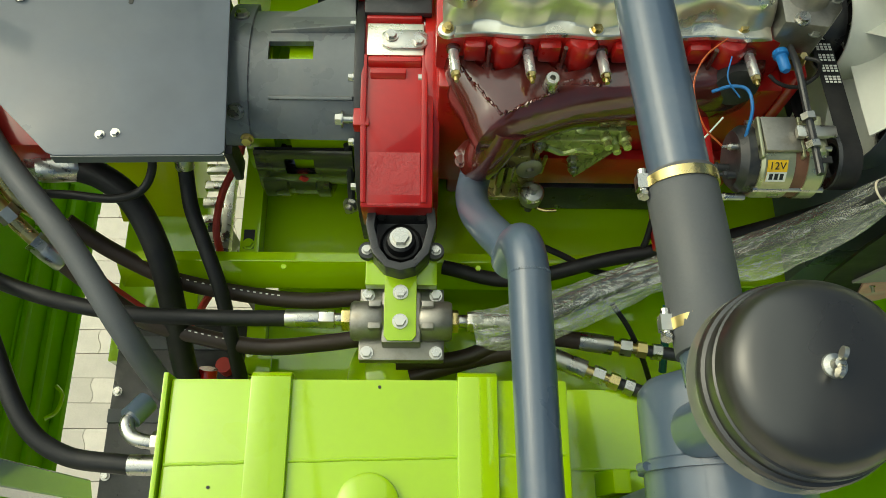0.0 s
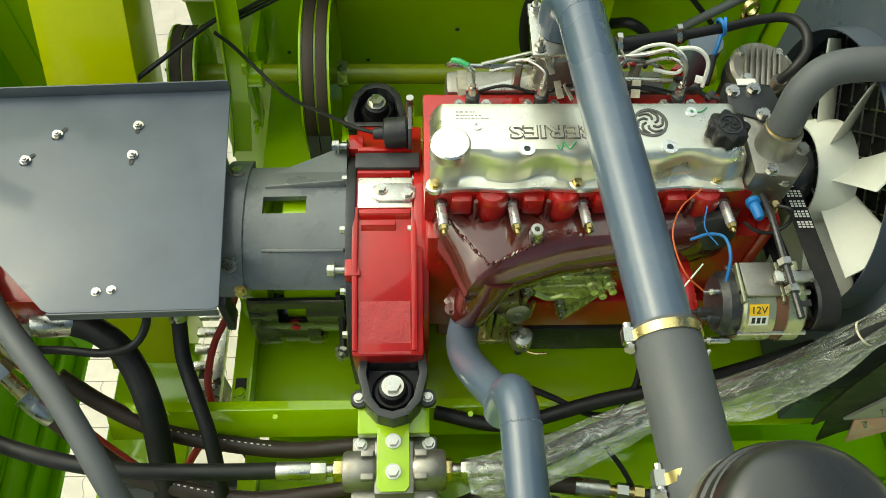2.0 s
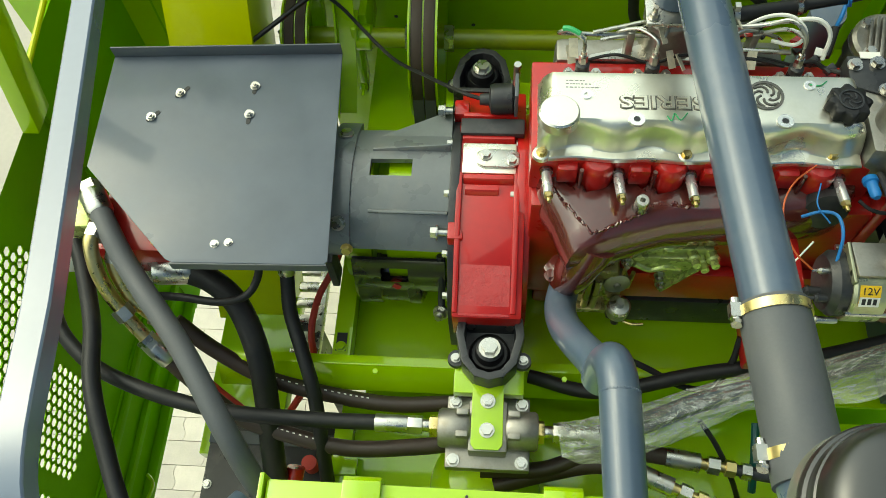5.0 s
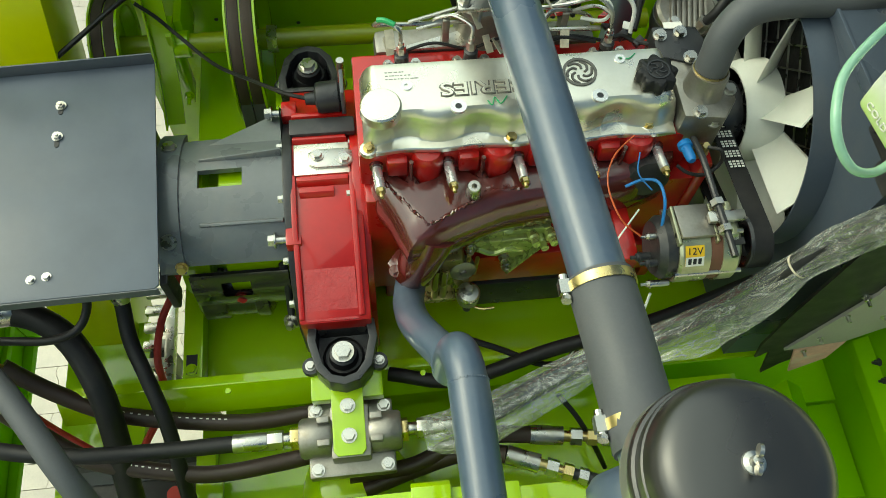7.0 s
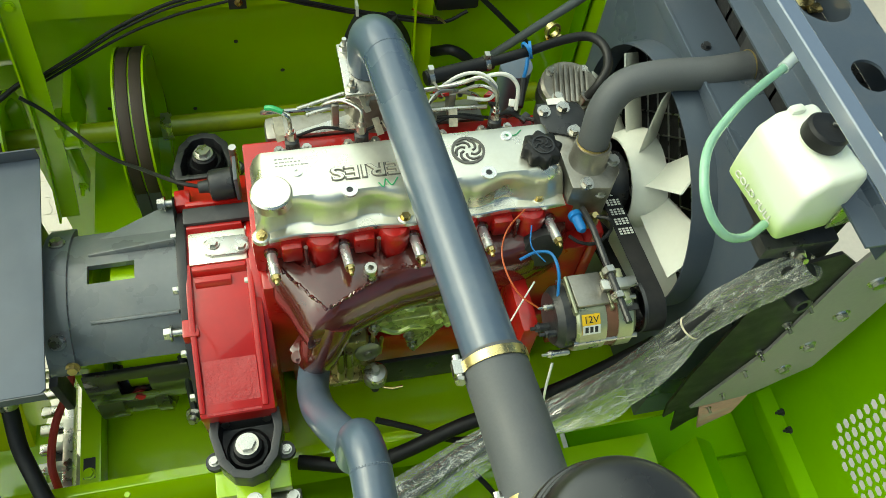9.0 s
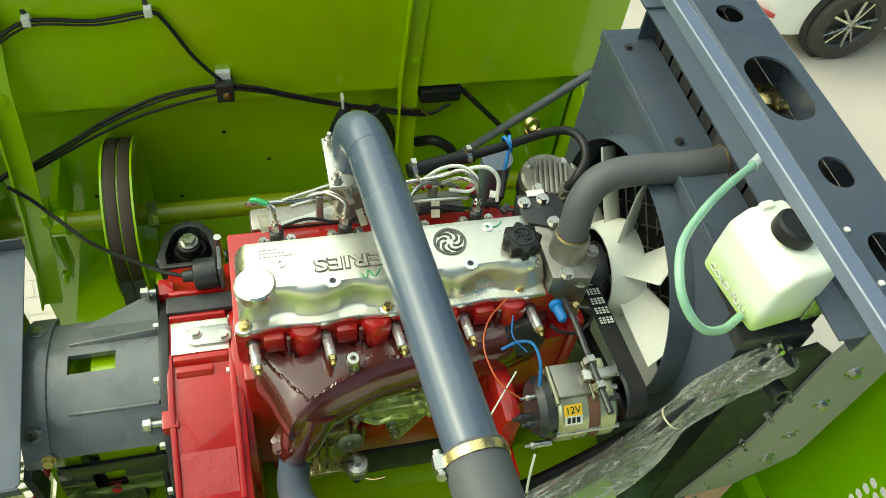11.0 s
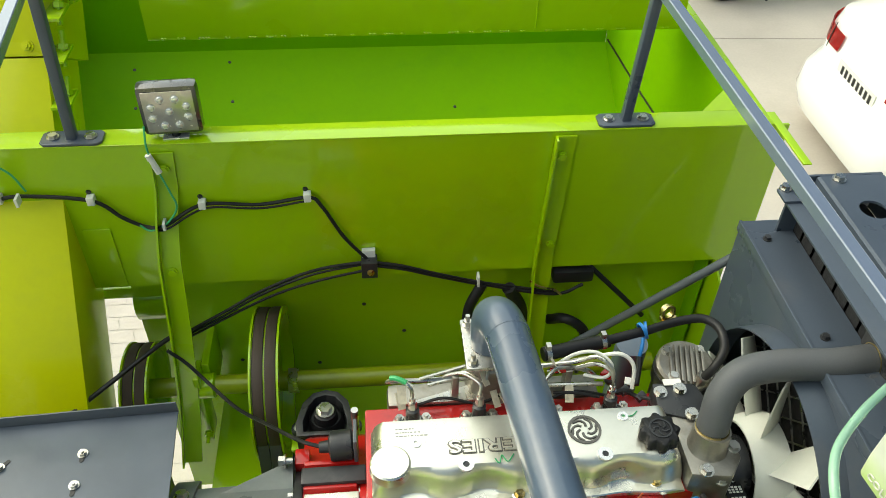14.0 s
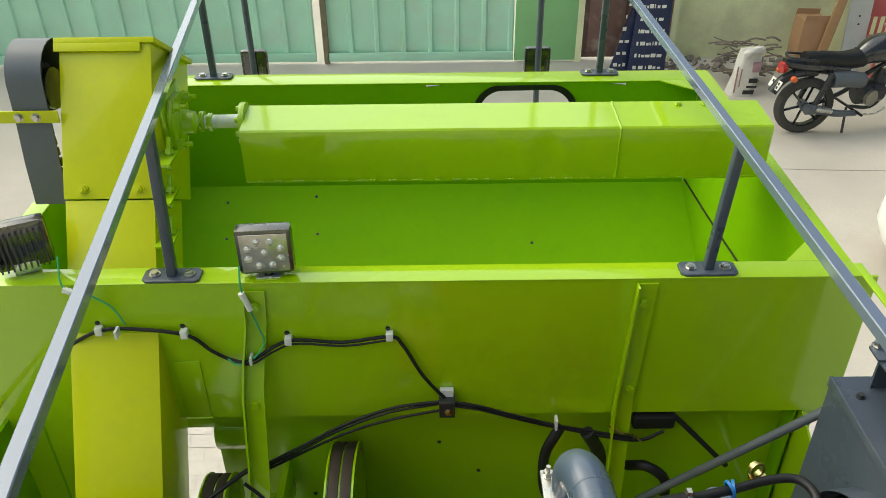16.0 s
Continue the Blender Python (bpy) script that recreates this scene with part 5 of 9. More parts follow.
tube(bm, [(0.653, 0.80, 2.85), (0.67, 0.785, 2.86), (0.675, 0.775, 2.835), (0.65, 0.765, 2.815), (0.62, 0.77, 2.815), (0.60, 0.785, 2.82)], 0.0035, 8)
part("sender_wire", bm, RUBBER, front)

# belt and fan
WY, WZ, WR = 0.935, 2.715, 0.062
belt = thing("fan_belt", (0.712, 0.8, 2.7), "black ribbed fan belt with white print", "belt")
d0 = Vector((WY - AY, WZ - AZ))
dist = d0.length
base_a = math.atan2(d0.y, d0.x)
off = math.acos((WR - 0.046) / dist)
loop = []
for i in range(17):
    a = base_a + off - 2 * off * i / 16
    loop.append((WY + WR * math.cos(a), WZ + WR * math.sin(a)))
for i in range(17):
    a = base_a - off - (2 * math.pi - 2 * off) * i / 16
    loop.append((AY + 0.046 * math.cos(a), AZ + 0.046 * math.sin(a)))
bm = B()
cen = Vector(((WY + AY) / 2, (WZ + AZ) / 2))
ringv = []
for y, z in loop:
    p = Vector((y, z))
    q = p + (p - cen).normalized() * 0.006
    ringv.append([bm.verts.new((0.706, *p)), bm.verts.new((0.738, *p)), bm.verts.new((0.741, *q)), bm.verts.new((0.703, *q))])
for a, b in zip(ringv, ringv[1:] + ringv[:1]):
    for k in range(4):
        bm.faces.new((a[k], a[(k + 1) % 4], b[(k + 1) % 4], b[k]))
part("band", bm, RUBBER, belt)
s0, s1 = (loop[0], loop[33]) if loop[0][1] + loop[33][1] > loop[16][1] + loop[17][1] else (loop[16], loop[17])
for i in range(7):
    t = 0.02 + 0.085 * i
    y, z = s0[0] + (s1[0] - s0[0]) * t, s0[1] + (s1[1] - s0[1]) * t
    nrm = Vector((-(s1[1] - s0[1]), s1[0] - s0[0])).normalized()
    nrm = nrm if nrm.y > 0 else -nrm
    bm = B()
    for j in range(4):
        for k in range(3):
            yy, zz = y + (s1[0] - s0[0]) * 0.02 * k, z + (s1[1] - s0[1]) * 0.02 * k
            c = V(0.7085 + 0.0074 * j, yy, zz) + V(0, nrm.x, nrm.y) * 0.0063
            box(bm, (c.x, c.y - 0.0017, c.z - 0.0004), (c.x + 0.005, c.y + 0.0017, c.z + 0.0006))
    part("print_block", bm, WHITE, belt)
fan = thing("cooling_fan", (0.75, 0.935, 2.76), "off white nylon nine bladed cooling fan", "fan")
FY, FZ = 0.935, 2.765
bm = B()
lathe(bm, (0.70, FY, FZ), (1, 0, 0), [(0, 0), (0.030, 0), (0.030, 0.02), (0.055, 0.022), (0.060, 0.03), (0.060, 0.062), (0.045, 0.066), (0, 0.066)], 32)
part("fan_hub", bm, BLACK_CAST, fan, "dark hub")
bm = B()
lathe(bm, (0.755, FY, FZ), (1, 0, 0), [(0.055, 0.050), (0.084, 0.046), (0.086, 0.0), (0.090, 0.0), (0.096, 0.010), (0.101, 0.030), (0.101, 0.070), (0.096, 0.070), (0.055, 0.056), (0.055, 0.050)], 48)
part("nylon_ring", bm, WHITE_PLASTIC, fan, angle=50)
# added black liner that paints the deep hole of the ring dark
bm = B()
lathe(bm, (0.757, FY, FZ), (1, 0, 0), [(0.0845, 0.0), (0.0855, 0.001), (0.0835, 0.043), (0.05, 0.045), (0.05, 0.043), (0.082, 0.041), (0.0845, 0)], 40)
part("clutch_drum", bm, BLACK_CAST, fan, "black liner painting the shade deep in the ring")
blade = None
for i in range(9):
    a = radians(40 * i + 4)
    bm = B()
    grid = []
    for r in range(7):
        rr = 0.096 + (0.252 - 0.096) * r / 6
        row = []
        for c in range(5):
            s = (c / 4 - 0.5) * (0.062 + 0.040 * r / 6)
            tw = radians(52 - 14 * r / 6)
            row.append((rr, s * math.cos(tw), s * math.sin(tw) * -1 + 0.006 * math.cos((c / 4 - 0.5) * 3)))
        grid.append(row)
    for th in (0, 0.004):
        vs = [[bm.verts.new((0.800 + p[2] + th, FY + p[0] * math.cos(a) - p[1] * math.sin(a), FZ + p[0] * math.sin(a) + p[1] * math.cos(a))) for p in row] for row in grid]
        for u in range(6):
            for c in range(4):
                bm.faces.new((vs[u][c], vs[u + 1][c], vs[u + 1][c + 1], vs[u][c + 1]))
        if th == 0:
            keep = vs
    edge = lambda g: [g[0][c] for c in range(5)] + [g[u][4] for u in range(1, 7)] + [g[6][c] for c in range(3, -1, -1)] + [g[u][0] for u in range(5, 0, -1)]
    e0, e1 = edge(keep), edge(vs)
    for k in range(len(e0)):
        bm.faces.new((e0[k], e0[(k + 1) % len(e0)], e1[(k + 1) % len(e0)], e1[k]))
    part("blade", bm, WHITE_PLASTIC, fan)

# flywheel housing
hs = thing("flywheel_housing", (-0.04, CY, 2.25), "red cast flywheel housing between engine and coupling", "housing")
bm = B()
prism(bm, [(0.655, 2.44), (0.645, 2.555), (0.655, 2.562), (0.735, 2.597), (0.745, 2.606), (0.82, 2.640), (0.95, 2.655), (1.08, 2.645), (1.17, 2.61), (1.225, 2.54), (1.225, 2.44), (1.15, 2.25), (0.75, 2.25)], "x", -0.118, 0.024)
part("casting", bm, RED, hs, bevel=0.006)
bm = B()
ARC = [(0.945 + 0.255 * math.cos(radians(a)), 2.41 + 0.255 * math.sin(radians(a))) for a in range(0, 181, 12)]
prism(bm, ARC + [(0.70, 2.25), (1.19, 2.25)], "x", 0.006, 0.036)
part("rear_flange", bm, RED, hs, bevel=0.004)
bm = B()
prism(bm, ARC + [(0.70, 2.25), (1.19, 2.25)], "x", -0.132, -0.112)
part("front_flange", bm, BLACK_CAST, hs, "dark gasket face flange", bevel=0.003)
SLOPE = [(0.652, 2.556), (0.735, 2.597), (0.82, 2.640), (0.925, 2.653)]
for x0, x1 in ((-0.1175, -0.106), (0.0, 0.012)):
    bm = B()
    prism(bm, [(y, z - 0.01) for y, z in SLOPE] + [(y, z + 0.009) for y, z in reversed(SLOPE)], "x", x0, x1)
    part("side_lip", bm, RED, hs, bevel=0.003)
bm = B()
prism(bm, [(0.650, 2.545), (0.648, 2.558), (0.735, 2.6005), (0.752, 2.606), (0.752, 2.59)], "x", -0.104, -0.002)
part("rough_face", bm, RED_ROUGH, hs, "orange peel red paint")
for y, x0, x1, h in ((0.912, -0.104, 0.0, 0.011), (0.888, -0.10, -0.03, 0.006), (1.012, -0.11, 0.0, 0.010), (1.068, -0.11, 0.005, 0.012)):
    bm = B()
    prism(bm, [(y - 0.012, 2.645), (y + 0.012, 2.645), (y + 0.007, 2.653 + h), (y - 0.004, 2.653 + h)], "x", x0, x1)
    part("cross_rib", bm, RED, hs, bevel=0.003)
bm = B()
box(bm, (-0.108, 0.925, 2.64), (0.004, 1.0, 2.6585))
part("machined_pad", bm, ALU, hs, "bare silver machined pad", bevel=0.003)
bm = B()
prism(bm, [(-0.078, 0.945), (-0.064, 0.937), (0.0, 0.937), (0.01, 0.945), (0.01, 0.972), (0.0, 0.98), (-0.064, 0.98), (-0.078, 0.972)], "z", 2.6585, 2.666)
cp = part("inspection_plate", bm, ZINC, hs, "plated inspection plate", bevel=0.002)
for x, y in ((-0.060, 0.964), (-0.006, 0.951)):
    bm = B()
    bolt(bm, (x, y, 2.666), (0, 0, 1), 0.010, 0.008)
    part("plate_bolt", bm, ZINC, cp)
for y, z in ((0.805, 2.615), (1.095, 2.640)):
    bm = B()
    box(bm, (-0.132, y - 0.022, z - 0.03), (-0.10, y + 0.018, z + 0.018))
    part("lug", bm, RED, hs, bevel=0.005)
    bm = B()
    cyl(bm, (-0.13, y, z), (-0.168, y, z), 0.008, n=12)
    bolt(bm, (-0.152, y, z), (-1, 0, 0), 0.012, 0.012)
    part("setting_bolt", bm, ZINC, hs)
for a in (20, 48, 75, 105, 135, 160):
    bm = B()
    y, z = 0.945 + 0.24 * math.cos(radians(a)), 2.41 + 0.24 * math.sin(radians(a))
    bolt(bm, (0.006, y, z), (-1, 0, 0), 0.009, 0.010)
    part("flange_bolt", bm, ZINC, hs)
    bm = B()
    bolt(bm, (-0.132, y, z), (-1, 0, 0), 0.008, 0.009)
    part("flange_bolt", bm, ZINC, hs)
bm = B()
box(bm, (-0.115, 1.015, 2.655), (0.02, 1.055, 2.672))
part("dark_bracket", bm, BLACK_CAST, hs, bevel=0.005)
sol = thing("stop_solenoid", (-0.03, 1.10, 2.64), "dark grey stop solenoid with cable", "solenoid")
bm = B()
lathe(bm, (-0.058, 1.094, 2.685), (1, 0.05, 0), [(0, 0), (0.012, -0.02), (0.014, 0), (0.031, 0.004), (0.033, 0.012), (0.033, 0.048), (0.026, 0.054), (0, 0.054)], 24)
part("body", bm, BLACK_CAST, sol)
bm = B()
box(bm, (-0.004, 1.065, 2.63), (0.004, 1.125, 2.735))
part("bracket", bm, CHARCOAL, sol, bevel=0.002)
bm = B()
cyl(bm, (0.0, 1.14, 2.66), (0.0, 1.14, 2.745), 0.008, n=12)
part("plunger", bm, ZINC, sol)


def engine_mount(x, y, z, side):
    m = thing("engine_mount", (x, y, z - 0.12), "black cast engine mount round a rubber bush", "mount", "engine mounts")
    bm = B()
    out = [(x - 0.066, y + 0.068), (x - 0.07, y + 0.03), (x - 0.055, y - 0.03), (x - 0.03, y - 0.058), (x, y - 0.066), (x + 0.03, y - 0.058), (x + 0.055, y - 0.03), (x + 0.07, y + 0.03), (x + 0.066, y + 0.068)]
    inn = [(x - 0.050, y + 0.056), (x - 0.053, y + 0.028), (x - 0.041, y - 0.02), (x - 0.024, y - 0.043), (x, y - 0.05), (x + 0.024, y - 0.043), (x + 0.041, y - 0.02), (x + 0.053, y + 0.028), (x + 0.050, y + 0.056)]
    if side < 0:
        out = [(a, 2 * y - b) for a, b in out]
        inn = [(a, 2 * y - b) for a, b in inn]
    k = len(out)
    L = [[bm.verts.new((*p, h)) for p in q] for q, h in ((out, z - 0.075), (out, z - 0.012), (inn, z - 0.012), (inn, z - 0.07))]
    for a, b in zip(L, L[1:]):
        for i in range(k):
            bm.faces.new((a[i], a[(i + 1) % k], b[(i + 1) % k], b[i]))
    bm.faces.new(L[3])
    part("bracket", bm, BLACK_CAST, m, bevel=0.002)
    bm = B()
    lathe(bm, (x, y, z - 0.10), (0, 0, 1), [(0.042, 0), (0.042, 0.06), (0.038, 0.072), (0.036, 0.062), (0.030, 0.062), (0.027, 0.085), (0.018, 0.09), (0, 0.09)], 32)
    part("bush", bm, RUBBER, m)
    bm = B()
    bolt(bm, (x, y, z - 0.012), (0, 0, 1), 0.0165, 0.012)
    part("bolt", bm, ZINC, m)
    for dx in (-0.076, 0.076):
        bm = B()
        lathe(bm, (x + dx * 0.9, y - 0.004, z - 0.078), (0, 0, 1), [(0.019, 0), (0.018, 0.012), (0, 0.012)], 18)
        ear = part("ear", bm, BLACK_CAST, m)
        bm = B()
        bolt(bm, (x + dx * 0.92, y - 0.004, z - 0.066), (0, 0, 1), 0.008, 0.008)
        part("ear_bolt", bm, ZINC, ear)
    for dx in (-0.04, 0.04):
        bm = B()
        bolt(bm, (x + dx, y + side * 0.062, z - 0.035), (0, -side, 0.4), 0.009, 0.008)
        part("bracket_bolt", bm, ZINC, m)
    return m


engine_mount(-0.038, 0.593, 2.535, 1)
engine_mount(-0.08, 1.298, 2.551, -1)

# coupling housing
BELL_GREY = mat("worn grey casting paint", (0.125, 0.137, 0.142), 0.32, vary=0.2, scale=11.0, bump=0.12, bump_scale=90, coat=0.4,
                dirt=(0.22, 0.21, 0.18), dirt_amount=0.4, dirt_scale=13)
bell = thing("coupling_housing", (-0.26, CY, 2.25), "dark grey cast coupling housing with slotted top", "housing")
bm = B()
XS = [-0.338 + 0.206 * i / 28 for i in range(29)]
AS = [-56 + 92 * i / 46 for i in range(47)]


def bell_pt(x, a, r):
    return (x, CY + r * math.sin(radians(a)), CZ + r * math.cos(radians(a)))


def in_slot(x, a):
    return -0.300 < x < -0.212 and -9 < a < 4


for r in (0.190, 0.176):
    g = [[bm.verts.new(bell_pt(x, a, r + 0.004 * (x + 0.338) / 0.2)) for a in AS] for x in XS]
    for i in range(len(XS) - 1):
        for j in range(len(AS) - 1):
            if not in_slot((XS[i] + XS[i + 1]) / 2, (AS[j] + AS[j + 1]) / 2):
                bm.faces.new((g[i][j], g[i + 1][j], g[i + 1][j + 1], g[i][j + 1]))
    if r == 0.190:
        gout = g
for i in range(len(XS) - 1):
    for j in (0, len(AS) - 1):
        bm.faces.new((gout[i][j], gout[i + 1][j], g[i + 1][j], g[i][j]))
for i in range(len(XS) - 1):
    for j in range(len(AS) - 1):
        if in_slot((XS[i] + XS[i + 1]) / 2, (AS[j] + AS[j + 1]) / 2):
            for (p, q, n2) in (((i, j), (i + 1, j), (0, -1)), ((i, j + 1), (i + 1, j + 1), (0, 1)), ((i, j), (i, j + 1), (-1, 0)), ((i + 1, j), (i + 1, j + 1), (1, 0))):
                ni, nj = i + n2[0], j + n2[1]
                if not in_slot((XS[ni] + XS[ni + 1]) / 2, (AS[nj] + AS[nj + 1]) / 2):
                    bm.faces.new((gout[p[0]][p[1]], gout[q[0]][q[1]], g[q[0]][q[1]], g[p[0]][p[1]]))
part("shell", bm, BELL_GREY, bell)
bm = B()
for r0, r1 in ((0.176, 0.197),):
    d = []
    for x in (-0.388, -0.338):
        for r in (r1, r0):
            d.append([bm.verts.new(bell_pt(x, -60 + 108 * i / 40, r)) for i in range(41)])
    o0, i0, o1, i1 = d
    for i in range(40):
        for a, b in ((o0, o1), (o1, i1), (i1, i0), (i0, o0)):
            bm.faces.new((a[i], a[i + 1], b[i + 1], b[i]))
    for k in (0, 40):
        bm.faces.new((o0[k], o1[k], i1[k], i0[k]))
part("clamp_ring", bm, BELL_GREY, bell, bevel=0.002)
for a, x in ((-39, -0.362), (24, -0.362)):
    bm = B()
    p = V(*bell_pt(x, a, 0.197))
    bolt(bm, p, (0, math.sin(radians(a)), math.cos(radians(a))), 0.012, 0.008)
    part("ring_bolt", bm, ZINC, bell)
for a in (-31, 12):
    bm = B()
    p, q = V(*bell_pt(-0.30, a, 0.19)), V(*bell_pt(-0.134, a, 0.19))
    u = V(0, math.sin(radians(a)), math.cos(radians(a)))
    w = V(0, math.cos(radians(a)), -math.sin(radians(a))) * 0.005
    vs = [bm.verts.new(c) for c in (p - w, p + w, q + w, q - w)] + [bm.verts.new(c) for c in (p - w * 0.6 + u * 0.005, p + w * 0.6 + u * 0.005, q + w * 0.6 + u * 0.022, q - w * 0.6 + u * 0.022)]
    for f in ((0, 1, 2, 3), (4, 7, 6, 5), (0, 4, 5, 1), (1, 5, 6, 2), (2, 6, 7, 3), (3, 7, 4, 0)):
        bm.faces.new([vs[i] for i in f])
    part("rib", bm, BELL_GREY, bell, bevel=0.002)
bm = B()
vs = [V(*bell_pt(-0.29, 22, 0.19)), V(*bell_pt(-0.134, 22, 0.19)), V(-0.134, 1.09, 2.675), V(-0.134, 1.115, 2.62), V(-0.29, 1.03, 2.63)]
a = [bm.verts.new(v) for v in vs]
b = [bm.verts.new(v - V(0, 0.004, 0.012)) for v in vs]
bm.faces.new(a)
bm.faces.new(b[::-1])
for i in range(5):
    bm.faces.new((a[i], b[i], b[(i + 1) % 5], a[(i + 1) % 5]))
part("gusset", bm, BELL_GREY, bell)
bm = B()
lathe(bm, (-0.37, CY, CZ), (1, 0, 0), [(0.0, 0), (0.12, 0), (0.155, 0.01), (0.158, 0.07), (0.12, 0.075), (0.12, 0.10), (0.162, 0.105), (0.162, 0.235), (0, 0.235)], 44)
part("coupling_drum", bm, GREEN, bell, "green painted coupling drum")
bm = B()
for r in (0.186, 0.176):
    g2 = [[bm.verts.new(bell_pt(-0.34 + 0.2 * i / 10, -125 + 60 * j / 16, r)) for j in range(17)] for i in range(11)]
    for i in range(10):
        for j in range(16):
            if not (3 <= i <= 5 and 10 <= j <= 13):
                bm.faces.new((g2[i][j], g2[i + 1][j], g2[i + 1][j + 1], g2[i][j + 1]))
part("lower_shell", bm, BLACK, bell, "black lower guard")
bm = B()
lathe(bm, (-0.348, 0.845, 2.385), (1, 0, 0), [(0, 0), (0.078, 0), (0.092, 0.010), (0.092, 0.060), (0.086, 0.064), (0.086, 0.120), (0.092, 0.124), (0.092, 0.150), (0.070, 0.160), (0, 0.160)], 44)
drum = part("starter_drum", bm, BLACK, bell, "black gloss drum below the housing")
part("terminal", cyl(B(), (-0.262, 0.775, 2.43), (-0.245, 0.760, 2.45), 0.010, n=12), RED_HOSE, drum, "red terminal boot")
bm = B()
box(bm, (-0.392, 0.755, 2.44), (-0.375, 0.80, 2.56))
part("side_arm", bm, BLACK_CAST, bell, bevel=0.004)
bm = B()
bolt(bm, (-0.345, 0.785, 2.57), (0, -1, 0.4), 0.010, 0.010)
part("arm_bolt", bm, BRASS, bell)
bm = B()
tube(bm, [(-0.150, 0.79, 2.54), (-0.148, 0.76, 2.47), (-0.150, 0.735, 2.40)], 0.008, 10)
part("link_rod", bm, BLACK_CAST, bell)
bm = B()
bolt(bm, (-0.150, 0.725, 2.39), (-0.3, -1, 0.5), 0.014, 0.012, stud=0.01)
part("link_nut", bm, ZINC, bell)

# plate over the hydraulic pump
plate = thing("pump_cover_plate", (-0.6, 0.95, 2.68), "dark grey sheet steel cover plate with slotted bolts", "plate")
bm = B()
prism(bm, [(-0.894, 1.178), (-0.384, 1.200), (-0.352, 0.689), (-0.36, 0.682), (-0.655, 0.676), (-0.67, 0.683), (-0.88, 0.888)], "z", 2.694, 2.699)
SHEET_GREY = mat("dented dark grey sheet", (0.10, 0.116, 0.142), 0.40, vary=0.22, scale=6.0, bump=0.6, bump_scale=14, coat=0.25, rough_vary=0.14, spec=0.35,
                 dirt=(0.12, 0.12, 0.115), dirt_amount=0.2, dirt_scale=7)
part("sheet", bm, SHEET_GREY, plate, bevel=0.0015)
bm = B()
prism(bm, [(-0.894, 1.178), (-0.384, 1.200), (-0.384, 1.204), (-0.894, 1.182)], "z", 2.694, 2.728)
part("folded_lip", bm, CHARCOAL, plate, bevel=0.0015)
bm = B()
prism(bm, [(-0.66, 0.677), (-0.355, 0.684), (-0.355, 0.680), (-0.66, 0.673)], "z", 2.674, 2.697)
part("folded_lip", bm, CHARCOAL, plate)
for x, y, a, ln in ((-0.562, 1.103, -90, 0.016), (-0.562, 1.028, -90, 0.020), (-0.772, 1.015, 50, 0.018), (-0.722, 1.08, 50, 0.020)):
    bm = B()
    c, s = math.cos(radians(a)), math.sin(radians(a))
    pts = []
    for i in range(9):
        t = radians(a - 90 + 180 * i / 8)
        pts.append((x + ln * c + 0.0045 * math.cos(t), y + ln * s + 0.0045 * math.sin(t)))
    for i in range(9):
        t = radians(a + 90 + 180 * i / 8)
        pts.append((x + (-0.5 * ln * c if a > 0 else 0) + 0.0045 * math.cos(t), y + (-0.5 * ln * s if a > 0 else 0) + 0.0045 * math.sin(t)))
    prism(bm, pts, "z", 2.6985, 2.7003)
    part("slot", bm, INK, plate, "dark adjusting slot")
    bm = B()
    bolt(bm, (x, y, 2.700), (0, 0, 1), 0.008, 0.006, stud=0.003)
    part("bolt", bm, ZINC, plate)
for x, y in ((-0.578, 0.718), (-0.551, 0.722)):
    bm = B()
    bolt(bm, (x, y, 2.699), (0, 0, 1), 0.0065, 0.005)
    part("bolt", bm, ZINC, plate)
bm = B()
box(bm, (-0.87, 0.95, 2.50), (-0.40, 1.10, 2.694))
part("support", bm, BLACK_CAST, plate, bevel=0.004)

# intake pipe and air cleaner
ip = thing("intake_pipe", (0.31, 0.8, 2.961), "blue grey painted steel air intake pipe", "pipe")
bm = B()
tube(bm, [(0.276, 1.122, 2.962), (0.276, 1.122, 3.005), (0.279, 1.112, 3.038), (0.286, 1.085, 3.056), (0.293, 1.045, 3.058)], 0.041, 28)
part("elbow", bm, STEEL_GREY, ip)
bm = B()
cyl(bm, (0.293, 1.047, 3.058), (0.345, 0.45, 3.05), 0.0405, n=32)
part("straight_tube", bm, STEEL_GREY, ip)
bm = B()
for i in range(48):
    a = 2 * math.pi * i / 48
    dd, u, w = grid_basis((0.052, -0.6, 0))
    o = u * math.cos(a) + w * math.sin(a)
    lathe(bm, V(0.293, 1.047, 3.058) + o * 0.0405, o, [(0.0034, -0.001), (0.0024, 0.0006), (0, 0.001)], 5)
part("weld_bead", bm, STEEL_GREY, ip)
sleeve = thing("rubber_sleeve", (0.35, 0.35, 3.0), "grey cloth wrapped rubber air hose with clamps", "hose")
bm = B()
tube(bm, [(0.342, 0.475, 3.05), (0.350, 0.38, 3.05), (0.354, 0.30, 3.052), (0.358, 0.235, 3.058)], 0.0465, 30)
part("hose", bm, RUBBER_GREY, sleeve)
